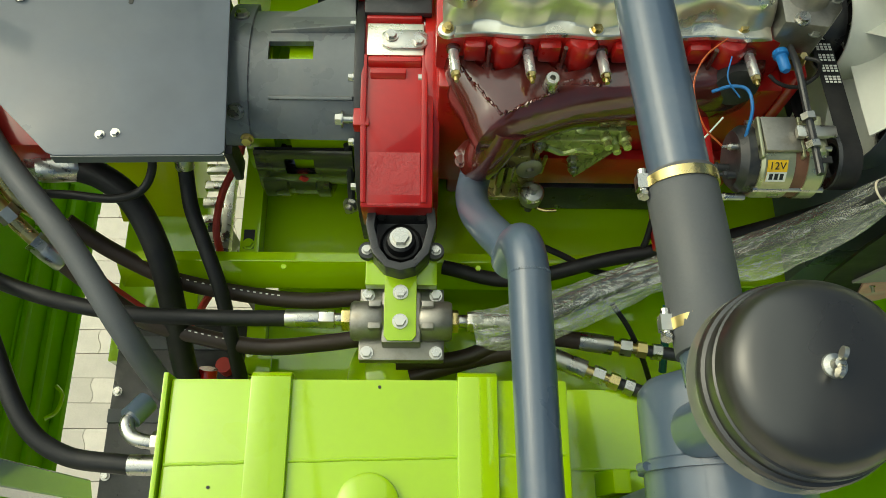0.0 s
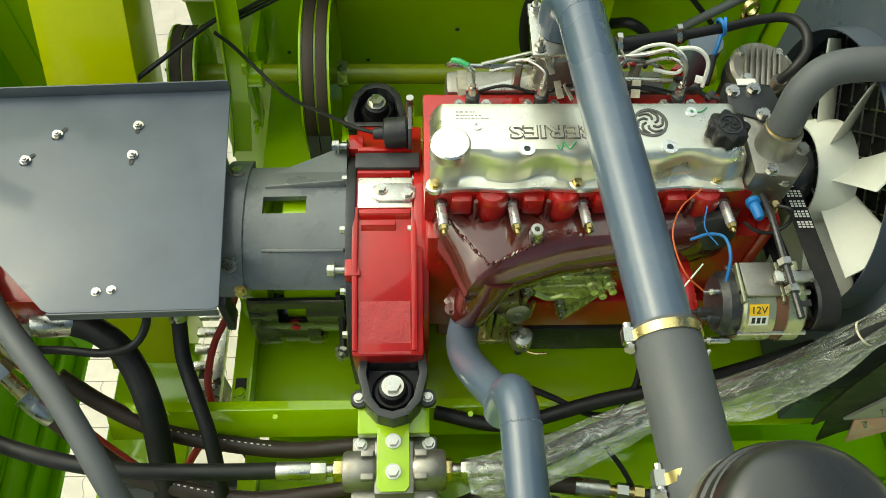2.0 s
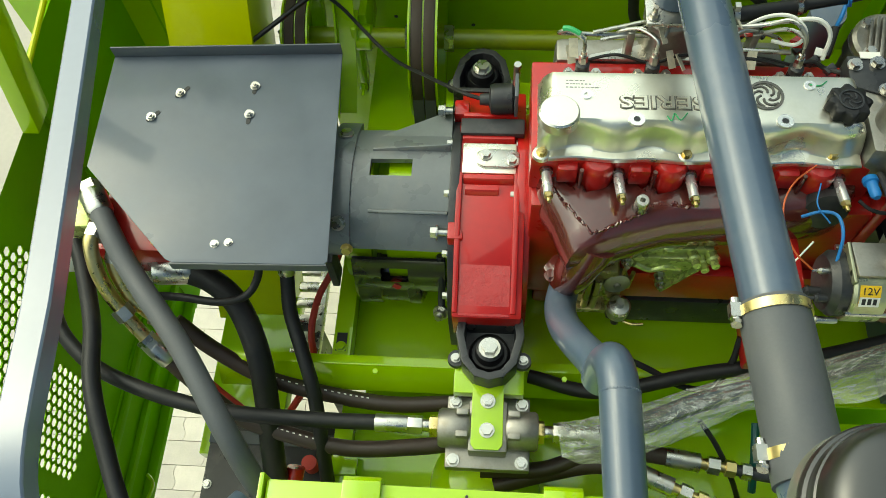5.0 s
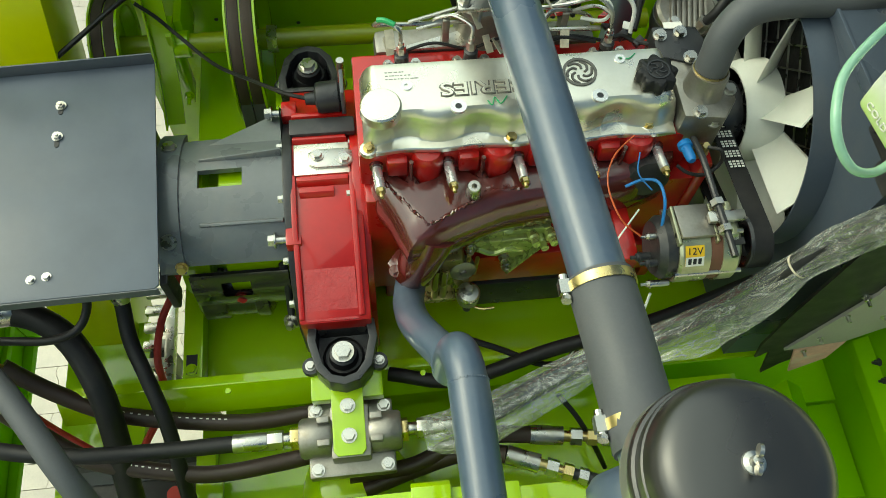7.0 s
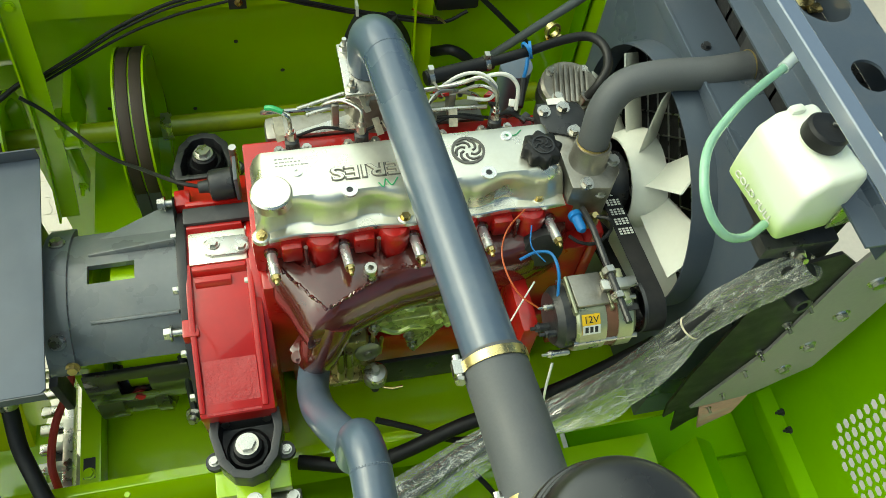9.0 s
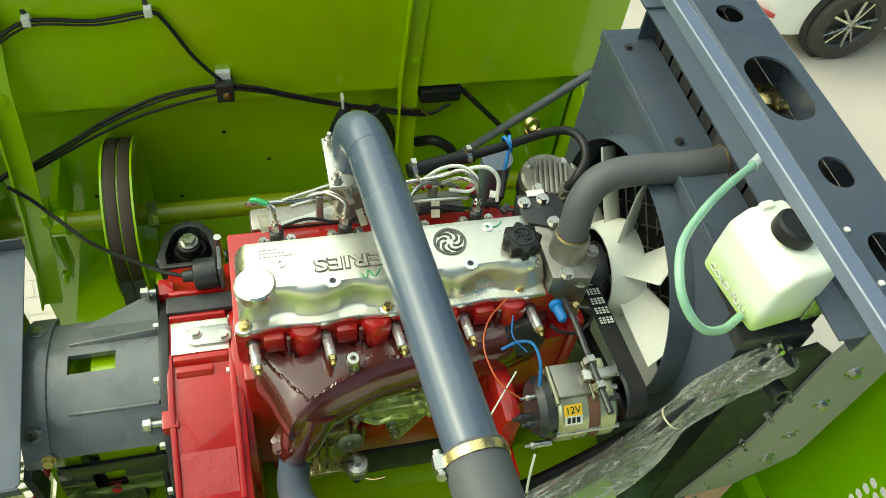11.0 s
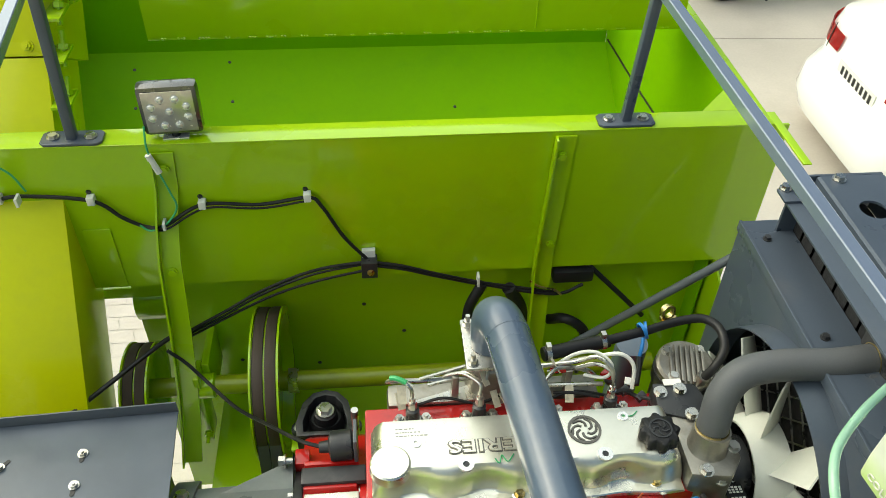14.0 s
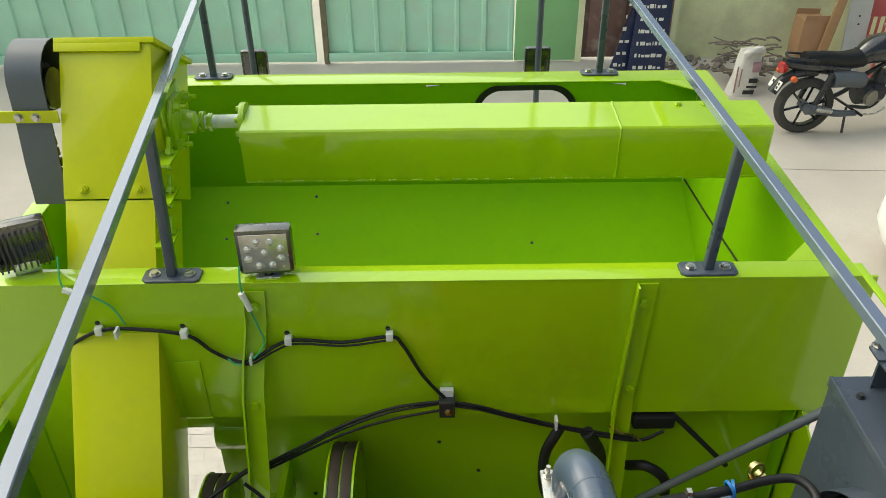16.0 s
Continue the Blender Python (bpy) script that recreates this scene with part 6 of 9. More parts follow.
for y, x in ((0.462, 0.3435), (0.272, 0.3555)):
    bm = B()
    lathe(bm, (x, y, 3.0505), (0.06, -1, 0), [(0.0465, -0.007), (0.0488, -0.007), (0.0488, 0.007), (0.0465, 0.007)], 34)
    cl = part("hose_clamp", bm, BRASS, sleeve, "yellow passivated band clamp")
    bm = B()
    box(bm, (x - 0.060, y - 0.010, 3.045), (x - 0.044, y + 0.010, 3.062))
    cyl(bm, (x - 0.052, y - 0.018, 3.055), (x - 0.052, y + 0.018, 3.055), 0.006, n=10)
    bolt(bm, (x - 0.052, y - 0.016, 3.055), (-0.3, -1, 0.3), 0.008, 0.006, False)
    part("clamp_screw", bm, ZINC, cl)
ac = thing("air_cleaner", (0.375, 0.165, 2.34), "blue grey air cleaner canister under a black domed cap", "air cleaner")
AC = (0.372, 0.162)
CAN = (0.432, 2.845)
bm = B()
lathe(bm, (CAN[0], 0.252, CAN[1]), (0.01, -1, 0), [(0, -0.004), (0.070, -0.003), (0.100, 0.006), (0.112, 0.020), (0.114, 0.036), (0.114, 0.118), (0.117, 0.121), (0.117, 0.132), (0.114, 0.135), (0.114, 0.52), (0, 0.52)], 56)
part("canister", bm, STEEL_GREY, ac)
bm = B()
lathe(bm, (CAN[0], 0.125, CAN[1]), (0.01, -1, 0), [(0.114, 0), (0.1205, 0.0), (0.1205, 0.008), (0.114, 0.008)], 56)
cyl(bm, (CAN[0] - 0.118, 0.122, CAN[1] + 0.028), (CAN[0] - 0.122, 0.122, CAN[1] + 0.006), 0.0065, n=10)
part("mounting_band", bm, STEEL_GREY, ac)
bm = B()
prism(bm, [(CAN[0] - 0.06, 2.34), (CAN[0] + 0.06, 2.34), (CAN[0] + 0.08, 2.77), (CAN[0] - 0.08, 2.77)], "y", 0.06, 0.11)
part("saddle", bm, FRAME_GREY, ac, bevel=0.004)
bm = B()
lathe(bm, (*AC, 2.93), (0, 0, 1), [(0.038, 0), (0.036, 0.26), (0.050, 0.275), (0, 0.275)], 32)
part("riser", bm, STEEL_GREY, ac)
bm = B()
cyl(bm, (0.362, 0.20, 3.055), (0.356, 0.262, 3.055), 0.042, n=28)
part("inlet_neck", bm, STEEL_GREY, ac)
bm = B()
lathe(bm, (*AC, 3.196), (0, 0, 1), [(0.050, 0.010), (0.096, 0.006), (0.1015, 0.008), (0.1025, 0.011), (0.101, 0.014), (0.098, 0.036), (0.090, 0.037)], 56)
part("clear_lip", bm, mat("smoky clear plastic lip", (0.13, 0.135, 0.11), 0.22, vary=0.1, coat=0.5), ac, "smoky plastic lip")
bm = B()
lathe(bm, (*AC, 3.222), (0, 0, 1), [(0.092, 0), (0.0985, 0.003), (0.1005, 0.009), (0.1005, 0.015), (0.0985, 0.019), (0.0950, 0.0205), (0.0945, 0.023), (0.0955, 0.030), (0.0945, 0.040), (0.0925, 0.0415), (0.0920, 0.044),
                                  (0.0905, 0.055), (0.087, 0.064), (0.080, 0.0715), (0.070, 0.076), (0.055, 0.0795), (0.03, 0.0825), (0, 0.0835)], 64)
dome = part("dome", bm, mat("black satin dome enamel", (0.016, 0.015, 0.014), 0.30, vary=0.15, bump=0.01, coat=0.0, spec=0.9, rough_vary=0.04, dirt=(0.07, 0.055, 0.04), dirt_amount=0.15, dirt_scale=9), ac, "black gloss domed cover", angle=40)
bm = B()
lathe(bm, (*AC, 3.305), (0, 0, 1), [(0.012, 0), (0.011, 0.002), (0.006, 0.004), (0.005, 0.012), (0, 0.013)], 20)
part("wing_washer", bm, ZINC, dome)
for k in (-1, 1):
    bm = B()
    lathe(bm, (AC[0] + k * 0.003, AC[1] + k * 0.008, 3.319), (1, -0.3, 0), [(0, -0.002), (0.0065, -0.002), (0.0065, 0.002), (0, 0.002)], 18)
    part("wing", bm, ZINC, dome)


# ---- engine bay: frame, deck and side panels ----
frame_ob = thing("engine_frame", (0.2, 0.56, 1.9), "lime green welded angle frame under the engine", "frame", kind="structure")
bm = B()
prism(bm, [(0.572, 2.27), (0.577, 2.27), (0.613, 2.334), (0.633, 2.334), (0.633, 2.339), (0.611, 2.339)], "x", -0.66, 0.464)
part("front_rail", bm, GREEN, frame_ob, bevel=0.002)
bm = B()
prism(bm, [(1.26, 2.44), (1.34, 2.44), (1.34, 2.36), (1.334, 2.36), (1.334, 2.434), (1.26, 2.434)], "x", -0.17, 0.95)
part("rear_rail", bm, GREEN, frame_ob, bevel=0.002)
bm = B()
box(bm, (-0.405, 0.60, 2.24), (-0.362, 1.26, 2.30))
part("cross_bar", bm, GREEN, frame_ob, bevel=0.003)
bm = B()
bolt(bm, (-0.385, 0.665, 2.30), (0, 0, 1), 0.010, 0.008)
part("frame_bolt", bm, GREEN, frame_ob)
bm = B()
box(bm, (-0.373, 0.655, 2.3), (-0.397, 0.70, 2.302))
part("frame_slot", bm, INK, frame_ob)
bm = B()
box(bm, (-0.11, 0.52, 2.425), (0.035, 0.61, 2.455))
part("mount_pad", bm, GREEN, frame_ob, bevel=0.003)
bm = B()
box(bm, (-0.15, 1.25, 2.44), (-0.01, 1.34, 2.47))
part("mount_pad", bm, GREEN, frame_ob, bevel=0.003)
for x, z in ((-0.28, 2.4), (0.12, 2.4)):
    bm = B()
    bolt(bm, (x, 0.567, 2.425), (0, 0, 1), 0.006, 0.004, False)
    part("frame_rivet", bm, GREEN, frame_ob)
bm = B()
box(bm, (-0.402, 0.600, 2.215), (0.95, 1.655, 2.228))
solo("deck", bm, GREEN, "olive green engine deck sheet", "deck", kind="structure")
bm = B()
box(bm, (-0.40, 0.30, 2.095), (0.92, 0.594, 2.11))
solo("lower_deck", bm, GREEN, "olive green lower deck sheet", "deck", kind="structure")
bm = B()
box(bm, (-0.405, 0.30, 2.11), (-0.36, 0.55, 2.15))
box(bm, (-0.40, 0.40, 2.15), (-0.34, 0.46, 2.17))
solo("deck_edge", bm, GREEN, "lime green folded deck edge", "deck", kind="structure", bevel=0.003)
bm = B()
lathe(bm, (-0.04, 0.40, 2.11), (0, 0, 1), [(0.13, 0), (0.12, 0.06), (0.08, 0.11), (0, 0.13)], 28)
solo("gear_cover", bm, GREEN, "dull green rounded gear cover under the valve", "cover")


def hex_panel(name, x, y0, y1, z0, z1, clusters, label, tilt=0.0):
    """A side door of sheet steel with rounded clusters of hexagon holes."""
    door_ob = thing(name, (x, (y0 + y1) / 2, z0), label, "panel", kind="structure")
    s = 0.0165
    bm = B()
    wy, wz = s * 1.5, s * math.sqrt(3)
    cols = int((y1 - y0) / wy) + 1
    rws = int((z1 - z0) / wz) + 1
    cache = {}

    def vert(y, z, xx):
        k = (round(y, 4), round(z, 4), xx)
        if k not in cache:
            cache[k] = bm.verts.new((xx, min(max(y, y0), y1), min(max(z, z0), z1)))
        return cache[k]
    for c in range(cols + 1):
        for r in range(rws + 1):
            cy, cz = y0 + c * wy, z0 + r * wz + (wz / 2 if c % 2 else 0)
            hole = any((abs(cy - a) / ra) ** 4 + (abs(cz - b) / rb) ** 4 < 1 for a, b, ra, rb in clusters)
            corner = [(cy + s * math.cos(radians(60 * k)), cz + s * math.sin(radians(60 * k))) for k in range(6)]
            if hole:
                small = [(cy + 0.74 * s * math.cos(radians(60 * k)), cz + 0.74 * s * math.sin(radians(60 * k))) for k in range(6)]
                inn = [bm.verts.new((x, *p)) for p in small]
                inn2 = [bm.verts.new((x + 0.003, *p)) for p in small]
                out = [vert(*p, x) for p in corner]
                for k in range(6):
                    for f in ((out[k], out[(k + 1) % 6], inn[(k + 1) % 6], inn[k]), (inn[k], inn[(k + 1) % 6], inn2[(k + 1) % 6], inn2[k])):
                        if len(set(f)) == 4:
                            bm.faces.new(f)
            else:
                out = [vert(*p, x) for p in corner]
                u = []
                for v in out:
                    if v not in u:
                        u.append(v)
                if len(u) > 2 and len({(round(v.co.y, 5), round(v.co.z, 5)) for v in u}) > 2:
                    try:
                        bm.faces.new(u)
                    except ValueError:
                        pass
    part("perforated_sheet", bm, PANEL, door_ob)
    return door_ob


left = hex_panel("side_panel_west", -1.10, -0.35, 1.10, 1.84, 2.62,
                 [(0.50, 2.12, 0.13, 0.13), (0.23, 2.09, 0.11, 0.12), (0.62, 2.45, 0.17, 0.14), (0.28, 2.42, 0.14, 0.14), (-0.05, 2.2, 0.12, 0.2)],
                 "lime green side door with hexagon perforations")
bm = B()
box(bm, (-1.10, 1.10, 1.45), (-1.09, 1.60, 2.70))
box(bm, (-1.10, -0.35, 1.45), (-1.094, 1.10, 1.84))
part("plain_sheet", bm, PANEL, left)
for z, d in ((1.52, 0.03), (1.66, 0.016), (1.80, 0.012)):
    bm = B()
    box(bm, (-1.094, -0.35, z), (-1.094 + d, 1.10, z + 0.03))
    part("fold", bm, PANEL, left, bevel=0.003)
bm = B()
prism(bm, [(1.02, 2.62), (1.10, 2.62), (1.25, 3.1), (1.17, 3.1)], "x", -1.099, -1.06)
part("stiffener", bm, GREEN, left, bevel=0.003)
bm = B()
tube(bm, [(-1.085, 1.15, 2.70), (-1.085, 1.40, 2.74), (-1.085, 1.62, 2.775)], 0.007, 10)
part("stay_rod", bm, YELLOW_GREEN, left)
bm = B()
tube(bm, [(-1.06, 0.48, 1.62), (-1.03, 0.45, 1.64), (-1.03, 0.40, 1.66), (-1.06, 0.38, 1.66)], 0.006, 8)
part("latch_loop", bm, GREEN, left)
bm = B()
box(bm, (-1.42, 1.60, 1.5), (-0.88, 1.612, 2.72))
solo("wing_panel", bm, GREEN, "dull green panel under the tank", "panel", kind="structure")

right = hex_panel("side_panel_east", 1.22, -0.35, 0.60, 2.05, 2.75, [(0.33, 2.52, 0.13, 0.15), (0.03, 2.52, 0.13, 0.15)],
                  "lime green side door with hexagon perforations")
bm = B()
box(bm, (1.22, -0.35, 1.45), (1.226, 0.66, 2.05))
box(bm, (1.22, 0.60, 2.05), (1.226, 0.66, 2.75))
box(bm, (1.22, -0.35, 2.75), (1.226, 0.66, 3.0))
part("plain_sheet", bm, PANEL, right)
bm = B()
prism(bm, [(1.22, 2.235), (1.193, 2.205), (1.193, 2.165), (1.22, 2.150)], "y", -0.35, 0.62)
part("pressed_fold", bm, PANEL, right, bevel=0.003)
for y in (0.537, 0.491):
    bm = B()
    bolt(bm, (1.22, y + 0.012, 2.19 + 0.05), (-1, 0, 0), 0.007, 0.009, stud=0.008)
    part("bolt", bm, BLACK_CAST, right)
bm = B()
box(bm, (0.78, 0.28, 1.98), (1.215, 0.52, 2.0))
prism(bm, [(0.92, 1.98), (1.03, 1.98), (1.03, 2.20), (0.96, 2.28)], "y", 0.30, 0.52)
box(bm, (0.74, 0.525, 2.0), (1.215, 0.70, 2.012))
solo("floor_box", bm, PANEL, "green floor box beside the radiator", "panel", kind="structure", bevel=0.003)

bm = B()
for x0, x1, z0, z1 in ((-0.93, -0.868, 2.712, 2.90), (-0.625, -0.56, 2.712, 2.90)):
    box(bm, (x0, 1.5865, z0), (x1, 1.5895, z1))
solo("wall_flange", bm, GREEN, "lime green welded flange beside the elevator", "flange", kind="structure", bevel=0.001)


def strap(path, name, label):
    s = thing(name, path[0], label, "strap", "tank straps")
    bm = B()
    w, fl = 0.050, 0.024
    ringv = []
    for i, p in enumerate(path):
        x, y, z = p
        ringv.append([bm.verts.new(c) for c in ((x, y, z), (x + w, y, z), (x + w, y - 0.005, z), (x + 0.005, y - 0.005, z), (x + 0.005, y - fl, z), (x, y - fl, z))])
    for a, b in zip(ringv, ringv[1:]):
        for k in range(6):
            bm.faces.new((a[k], a[(k + 1) % 6], b[(k + 1) % 6], b[k]))
    bm.faces.new(ringv[0])
    bm.faces.new(ringv[-1][::-1])
    part("angle_bar", bm, GREEN, s)
    return s


s1 = strap([(-0.424, 1.588, 3.112), (-0.430, 1.588, 3.02), (-0.446, 1.575, 2.92), (-0.4545, 1.550, 2.833), (-0.459, 1.505, 2.64), (-0.464, 1.465, 2.50), (-0.472, 1.42, 2.355), (-0.486, 1.39, 2.235)], "tank_strap", "lime green angle strap bolted to the tank")
for p, d in (((-0.428, 1.538, 2.80), (0, -1, 0.15)), ((-0.40, 1.580, 3.07), (0, -1, 0))):
    bm = B()
    bolt(bm, p, d, 0.010, 0.006)
    part("bolt", bm, GREEN, s1)
bm = B()
box(bm, (-0.425, 1.45, 2.24), (-0.410, 1.52, 2.50))
part("foot_bracket", bm, GREEN, s1, bevel=0.003)
bm = B()
bolt(bm, (-0.412, 1.43, 2.30), (0, -1, 0), 0.010, 0.012, stud=0.02)
part("foot_bolt", bm, GREEN, s1)
s2 = strap([(0.478, 1.588, 3.122), (0.474, 1.588, 3.02), (0.462, 1.586, 2.76), (0.460, 1.575, 2.70), (0.458, 1.55, 2.50), (0.455, 1.52, 2.22)], "tank_strap", "lime green angle strap bolted to the tank")
for p, d in (((0.50, 1.580, 2.80), (0, -1, 0)), ((0.497, 1.580, 3.07), (0, -1, 0))):
    bm = B()
    bolt(bm, p, d, 0.010, 0.006)
    part("bolt", bm, GREEN, s2)

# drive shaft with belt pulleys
# darker copy of the yellow green paint; the shade under the tank is in it
SHADED_SHAFT_GREEN = mat("yellow green shaft paint with shade mixed in", (0.25, 0.31, 0.004), 0.38, vary=0.12, scale=8.0, bump=0.04, coat=0.2, dirt=(0.12, 0.13, 0.03), dirt_amount=0.5, dirt_scale=9)
shaft = thing("drive_shaft", (-0.2, 1.48, 2.2), "lime green cross shaft with belt pulleys", "shaft")
bm = B()
cyl(bm, (-0.62, 1.48, 2.44), (0.80, 1.48, 2.44), 0.026, n=22)
part("tube", bm, SHADED_SHAFT_GREEN, shaft)
for x in (-0.288, -0.186):
    bm = B()
    cyl(bm, (x, 1.48, 2.44), (x + 0.025, 1.48, 2.44), 0.036, n=6)
    part("lock_nut", bm, ZINC, shaft)


def pulley(x0, x1, r, name, rim):
    p = part(name, lathe(B(), (x0, 1.48, 2.44), (1, 0, 0), [(0.03, 0.030), (r - 0.030, 0.030), (r - 0.020, 0.002), (r - 0.006, 0), (r - 0.006, x1 - x0), (r - 0.020, x1 - x0 - 0.002),
                                                        (r - 0.030, x1 - x0 - 0.030), (0.03, x1 - x0 - 0.030)], 64), GREEN, shaft)
    for a in (x0 - 0.003, x1 - 0.002):
        part("rim", ring(B(), (a, 1.48, 2.44), (1, 0, 0), r - 0.02, r + 0.003, 0.005, 64), rim, p, "lime green pulley rim")
    w = (x1 - x0 - 0.010) / 2
    for k in range(2):
        a = x0 + 0.0035 + k * (w + 0.003)
        bm = B()
        lathe(bm, (a, 1.48, 2.44), (1, 0, 0), [(r - 0.018, 0), (r - 0.001, 0.001), (r, 0.003), (r, w - 0.003), (r - 0.001, w - 0.001), (r - 0.018, w)], 64)
        part("v_belt", bm, BROWN_BELT, p, "dark brown V belt")
    return p


pulley(-0.259, -0.193, 0.200, "pulley", GREEN)
pulley(-0.588, -0.526, 0.122, "small_pulley", GREEN)
bm = B()
for x in (-0.2545, -0.2245):
    bm = B()
    prism(bm, [(1.281, 2.44), (1.296, 2.44), (1.26, 2.236), (1.245, 2.236)], "x", x, x + 0.0275)
    part("v_belt_run", bm, RUBBER_GREY, shaft, "belt strand running down")
bm = B()
box(bm, (-0.41, 1.50, 2.36), (-0.39, 1.65, 2.50))
part("bearing_bracket", bm, GREEN, shaft, bevel=0.004)
bm = B()
lathe(bm, (-0.40, 1.48, 2.44), (1, 0, 0), [(0.032, -0.02), (0.034, -0.015), (0.034, 0.02), (0.028, 0.024), (0.026, 0.024)], 26)
part("bearing", bm, GREEN, shaft)
bm = B()
cyl(bm, (-0.59, 1.72, 2.56), (-0.50, 1.72, 2.56), 0.075, n=28)
solo("roller", bm, GREEN, "olive green roller behind the strap", "roller")
bm = B()
box(bm, (-0.75, 1.66, 2.60), (-0.40, 1.69, 2.635))
solo("cross_bar", bm, GREEN, "dark green cross bar under the tank", "bar", bevel=0.003)
bm = B()
box(bm, (-0.83, 0.50, 1.80), (-0.61, 0.98, 1.86))
box(bm, (-0.82, 0.52, GROUND), (-0.74, 0.60, 1.80))
solo("chassis_plate", bm, GREEN, "dark olive chassis plate below the hoses", "plate", kind="structure", bevel=0.003)
rung = thing("step_ladder", (-0.53, 0.85, GROUND), "galvanised channel step rail below the deck", "ladder")
bm = B()
box(bm, (-0.525, 0.68, 1.985), (-0.50, 1.10, 2.02))
part("side_rail", bm, ZINC, rung, bevel=0.003)
for i in range(8):
    bm = B()
    box(bm, (-0.585, 0.69 + 0.05 * i, 1.985), (-0.525, 0.715 + 0.05 * i, 2.005))
    part("tread", bm, ZINC, rung, bevel=0.003)
bm = B()
box(bm, (-0.57, 0.80, GROUND), (-0.52, 0.86, 1.985))
part("leg", bm, BLACK_CAST, rung)

# brace between tank and radiator
bm = B()
cyl(bm, (0.90, 1.40, 2.905), (0.56, 1.55, 2.42), 0.011, n=14)
solo("stay_tube", bm, CHARCOAL, "dark grey stay tube braced to the radiator", "tube")
loop_ob = thing("drain_hose", (0.3, 1.55, 2.4), "black rubber hoses looped under the tank", "hose")
for pts, r in (([(0.33, 1.56, 2.69), (0.295, 1.55, 2.60), (0.30, 1.54, 2.48), (0.34, 1.53, 2.40)], 0.014), ([(0.40, 1.56, 2.67), (0.44, 1.57, 2.58), (0.455, 1.57, 2.46)], 0.018),
               ([(0.53, 1.60, 2.50), (0.57, 1.56, 2.54), (0.62, 1.55, 2.50), (0.63, 1.55, 2.42)], 0.014), ([(0.60, 1.60, 2.72), (0.70, 1.58, 2.62), (0.78, 1.56, 2.54)], 0.007)):
    bm = B()
    tube(bm, pts, r, 12)
    part("hose", bm, RUBBER, loop_ob)
bm = B()
box(bm, (0.52, 1.575, 2.66), (0.63, 1.64, 2.70))
part("junction", bm, RUBBER, loop_ob, bevel=0.01)

# ---- wiring along the tank ----
har = thing("wiring_harness", (-0.3, 1.58, 2.6), "black wiring harness clipped along the tank wall", "cable")
for pts, r in (([(-0.86, 1.579, 2.958), (-0.82, 1.579, 2.985), (-0.775, 1.579, 3.005), (-0.715, 1.579, 3.012), (-0.577, 1.579, 2.992), (-0.52, 1.579, 2.94), (-0.473, 1.577, 2.912), (-0.424, 1.560, 2.926),
                 (-0.334, 1.579, 2.969), (-0.205, 1.579, 2.963), (-0.093, 1.579, 2.978), (-0.062, 1.579, 2.95), (-0.015, 1.578, 2.852), (0.045, 1.572, 2.772)], 0.0046),
               ([(-0.46, 1.571, 2.905), (-0.42, 1.558, 2.918), (-0.36, 1.571, 2.95), (-0.31, 1.573, 2.965), (-0.2, 1.573, 2.957), (-0.1, 1.573, 2.972)], 0.0028),
               ([(0.045, 1.565, 2.782), (-0.095, 1.560, 2.763), (-0.228, 1.556, 2.706), (-0.33, 1.54, 2.652), (-0.43, 1.53, 2.596)], 0.0042),
               ([(0.045, 1.565, 2.776), (-0.10, 1.556, 2.753), (-0.228, 1.552, 2.698), (-0.33, 1.54, 2.640), (-0.43, 1.53, 2.586)], 0.0032),
               ([(0.04, 1.560, 2.758), (-0.097, 1.553, 2.731), (-0.229, 1.55, 2.680), (-0.43, 1.53, 2.576)], 0.0034),
               ([(0.04, 1.565, 2.780), (0.12, 1.562, 2.765), (0.20, 1.56, 2.737), (0.32, 1.56, 2.697), (0.42, 1.56, 2.672), (0.52, 1.555, 2.652)], 0.0038),
               ([(0.04, 1.565, 2.770), (0.13, 1.562, 2.752), (0.22, 1.56, 2.722), (0.33, 1.56, 2.688), (0.52, 1.555, 2.645), (0.60, 1.57, 2.66)], 0.0045),
               ([(-0.43, 1.53, 2.60), (-0.469, 1.50, 2.608), (-0.53, 1.44, 2.602), (-0.604, 1.38, 2.58), (-0.698, 1.32, 2.542), (-0.793, 1.27, 2.511), (-0.86, 1.24, 2.49)], 0.0062),
               ([(-0.468, 1.462, 2.605), (-0.43, 1.455, 2.565), (-0.389, 1.43, 2.53), (-0.30, 1.34, 2.52), (-0.20, 1.22, 2.60), (-0.12, 1.12, 2.675), (-0.075, 1.095, 2.685)], 0.0045),
               ([(-0.62, 1.48, 2.46), (-0.60, 1.46, 2.40), (-0.66, 1.44, 2.35)], 0.008)):
    bm = B()
    tube(bm, pts, r, 8)
    part("cable", bm, RUBBER, har)
for x, z in ((-0.775, 3.008), (-0.577, 2.996), (-0.334, 2.972), (-0.093, 2.982)):
    bm = B()
    box(bm, (x - 0.0085, 1.570, z - 0.012), (x + 0.0085, 1.5895, z + 0.010), None)
    cl = part("clip", bm, WHITE, har, "white plastic clip", bevel=0.002)
    bm = B()
    bolt(bm, (x - 0.004, 1.5895, z + 0.014), (0, -1, 0), 0.0045, 0.003)
    part("clip_screw", bm, BLACK_CAST, cl)
bm = B()
box(bm, (0.022, 1.552, 2.735), (0.062, 1.588, 2.785))
cb = part("cable_bracket", bm, BLACK_CAST, har, "dark cable bracket", bevel=0.002)
bm = B()
box(bm, (0.025, 1.575, 2.785), (0.058, 1.5885, 2.806))
part("pale_tab", bm, WHITE, cb)
bm = B()
bolt(bm, (0.045, 1.552, 2.755), (0, -1, 0), 0.007, 0.005)
part("bracket_bolt", bm, BRASS, cb)
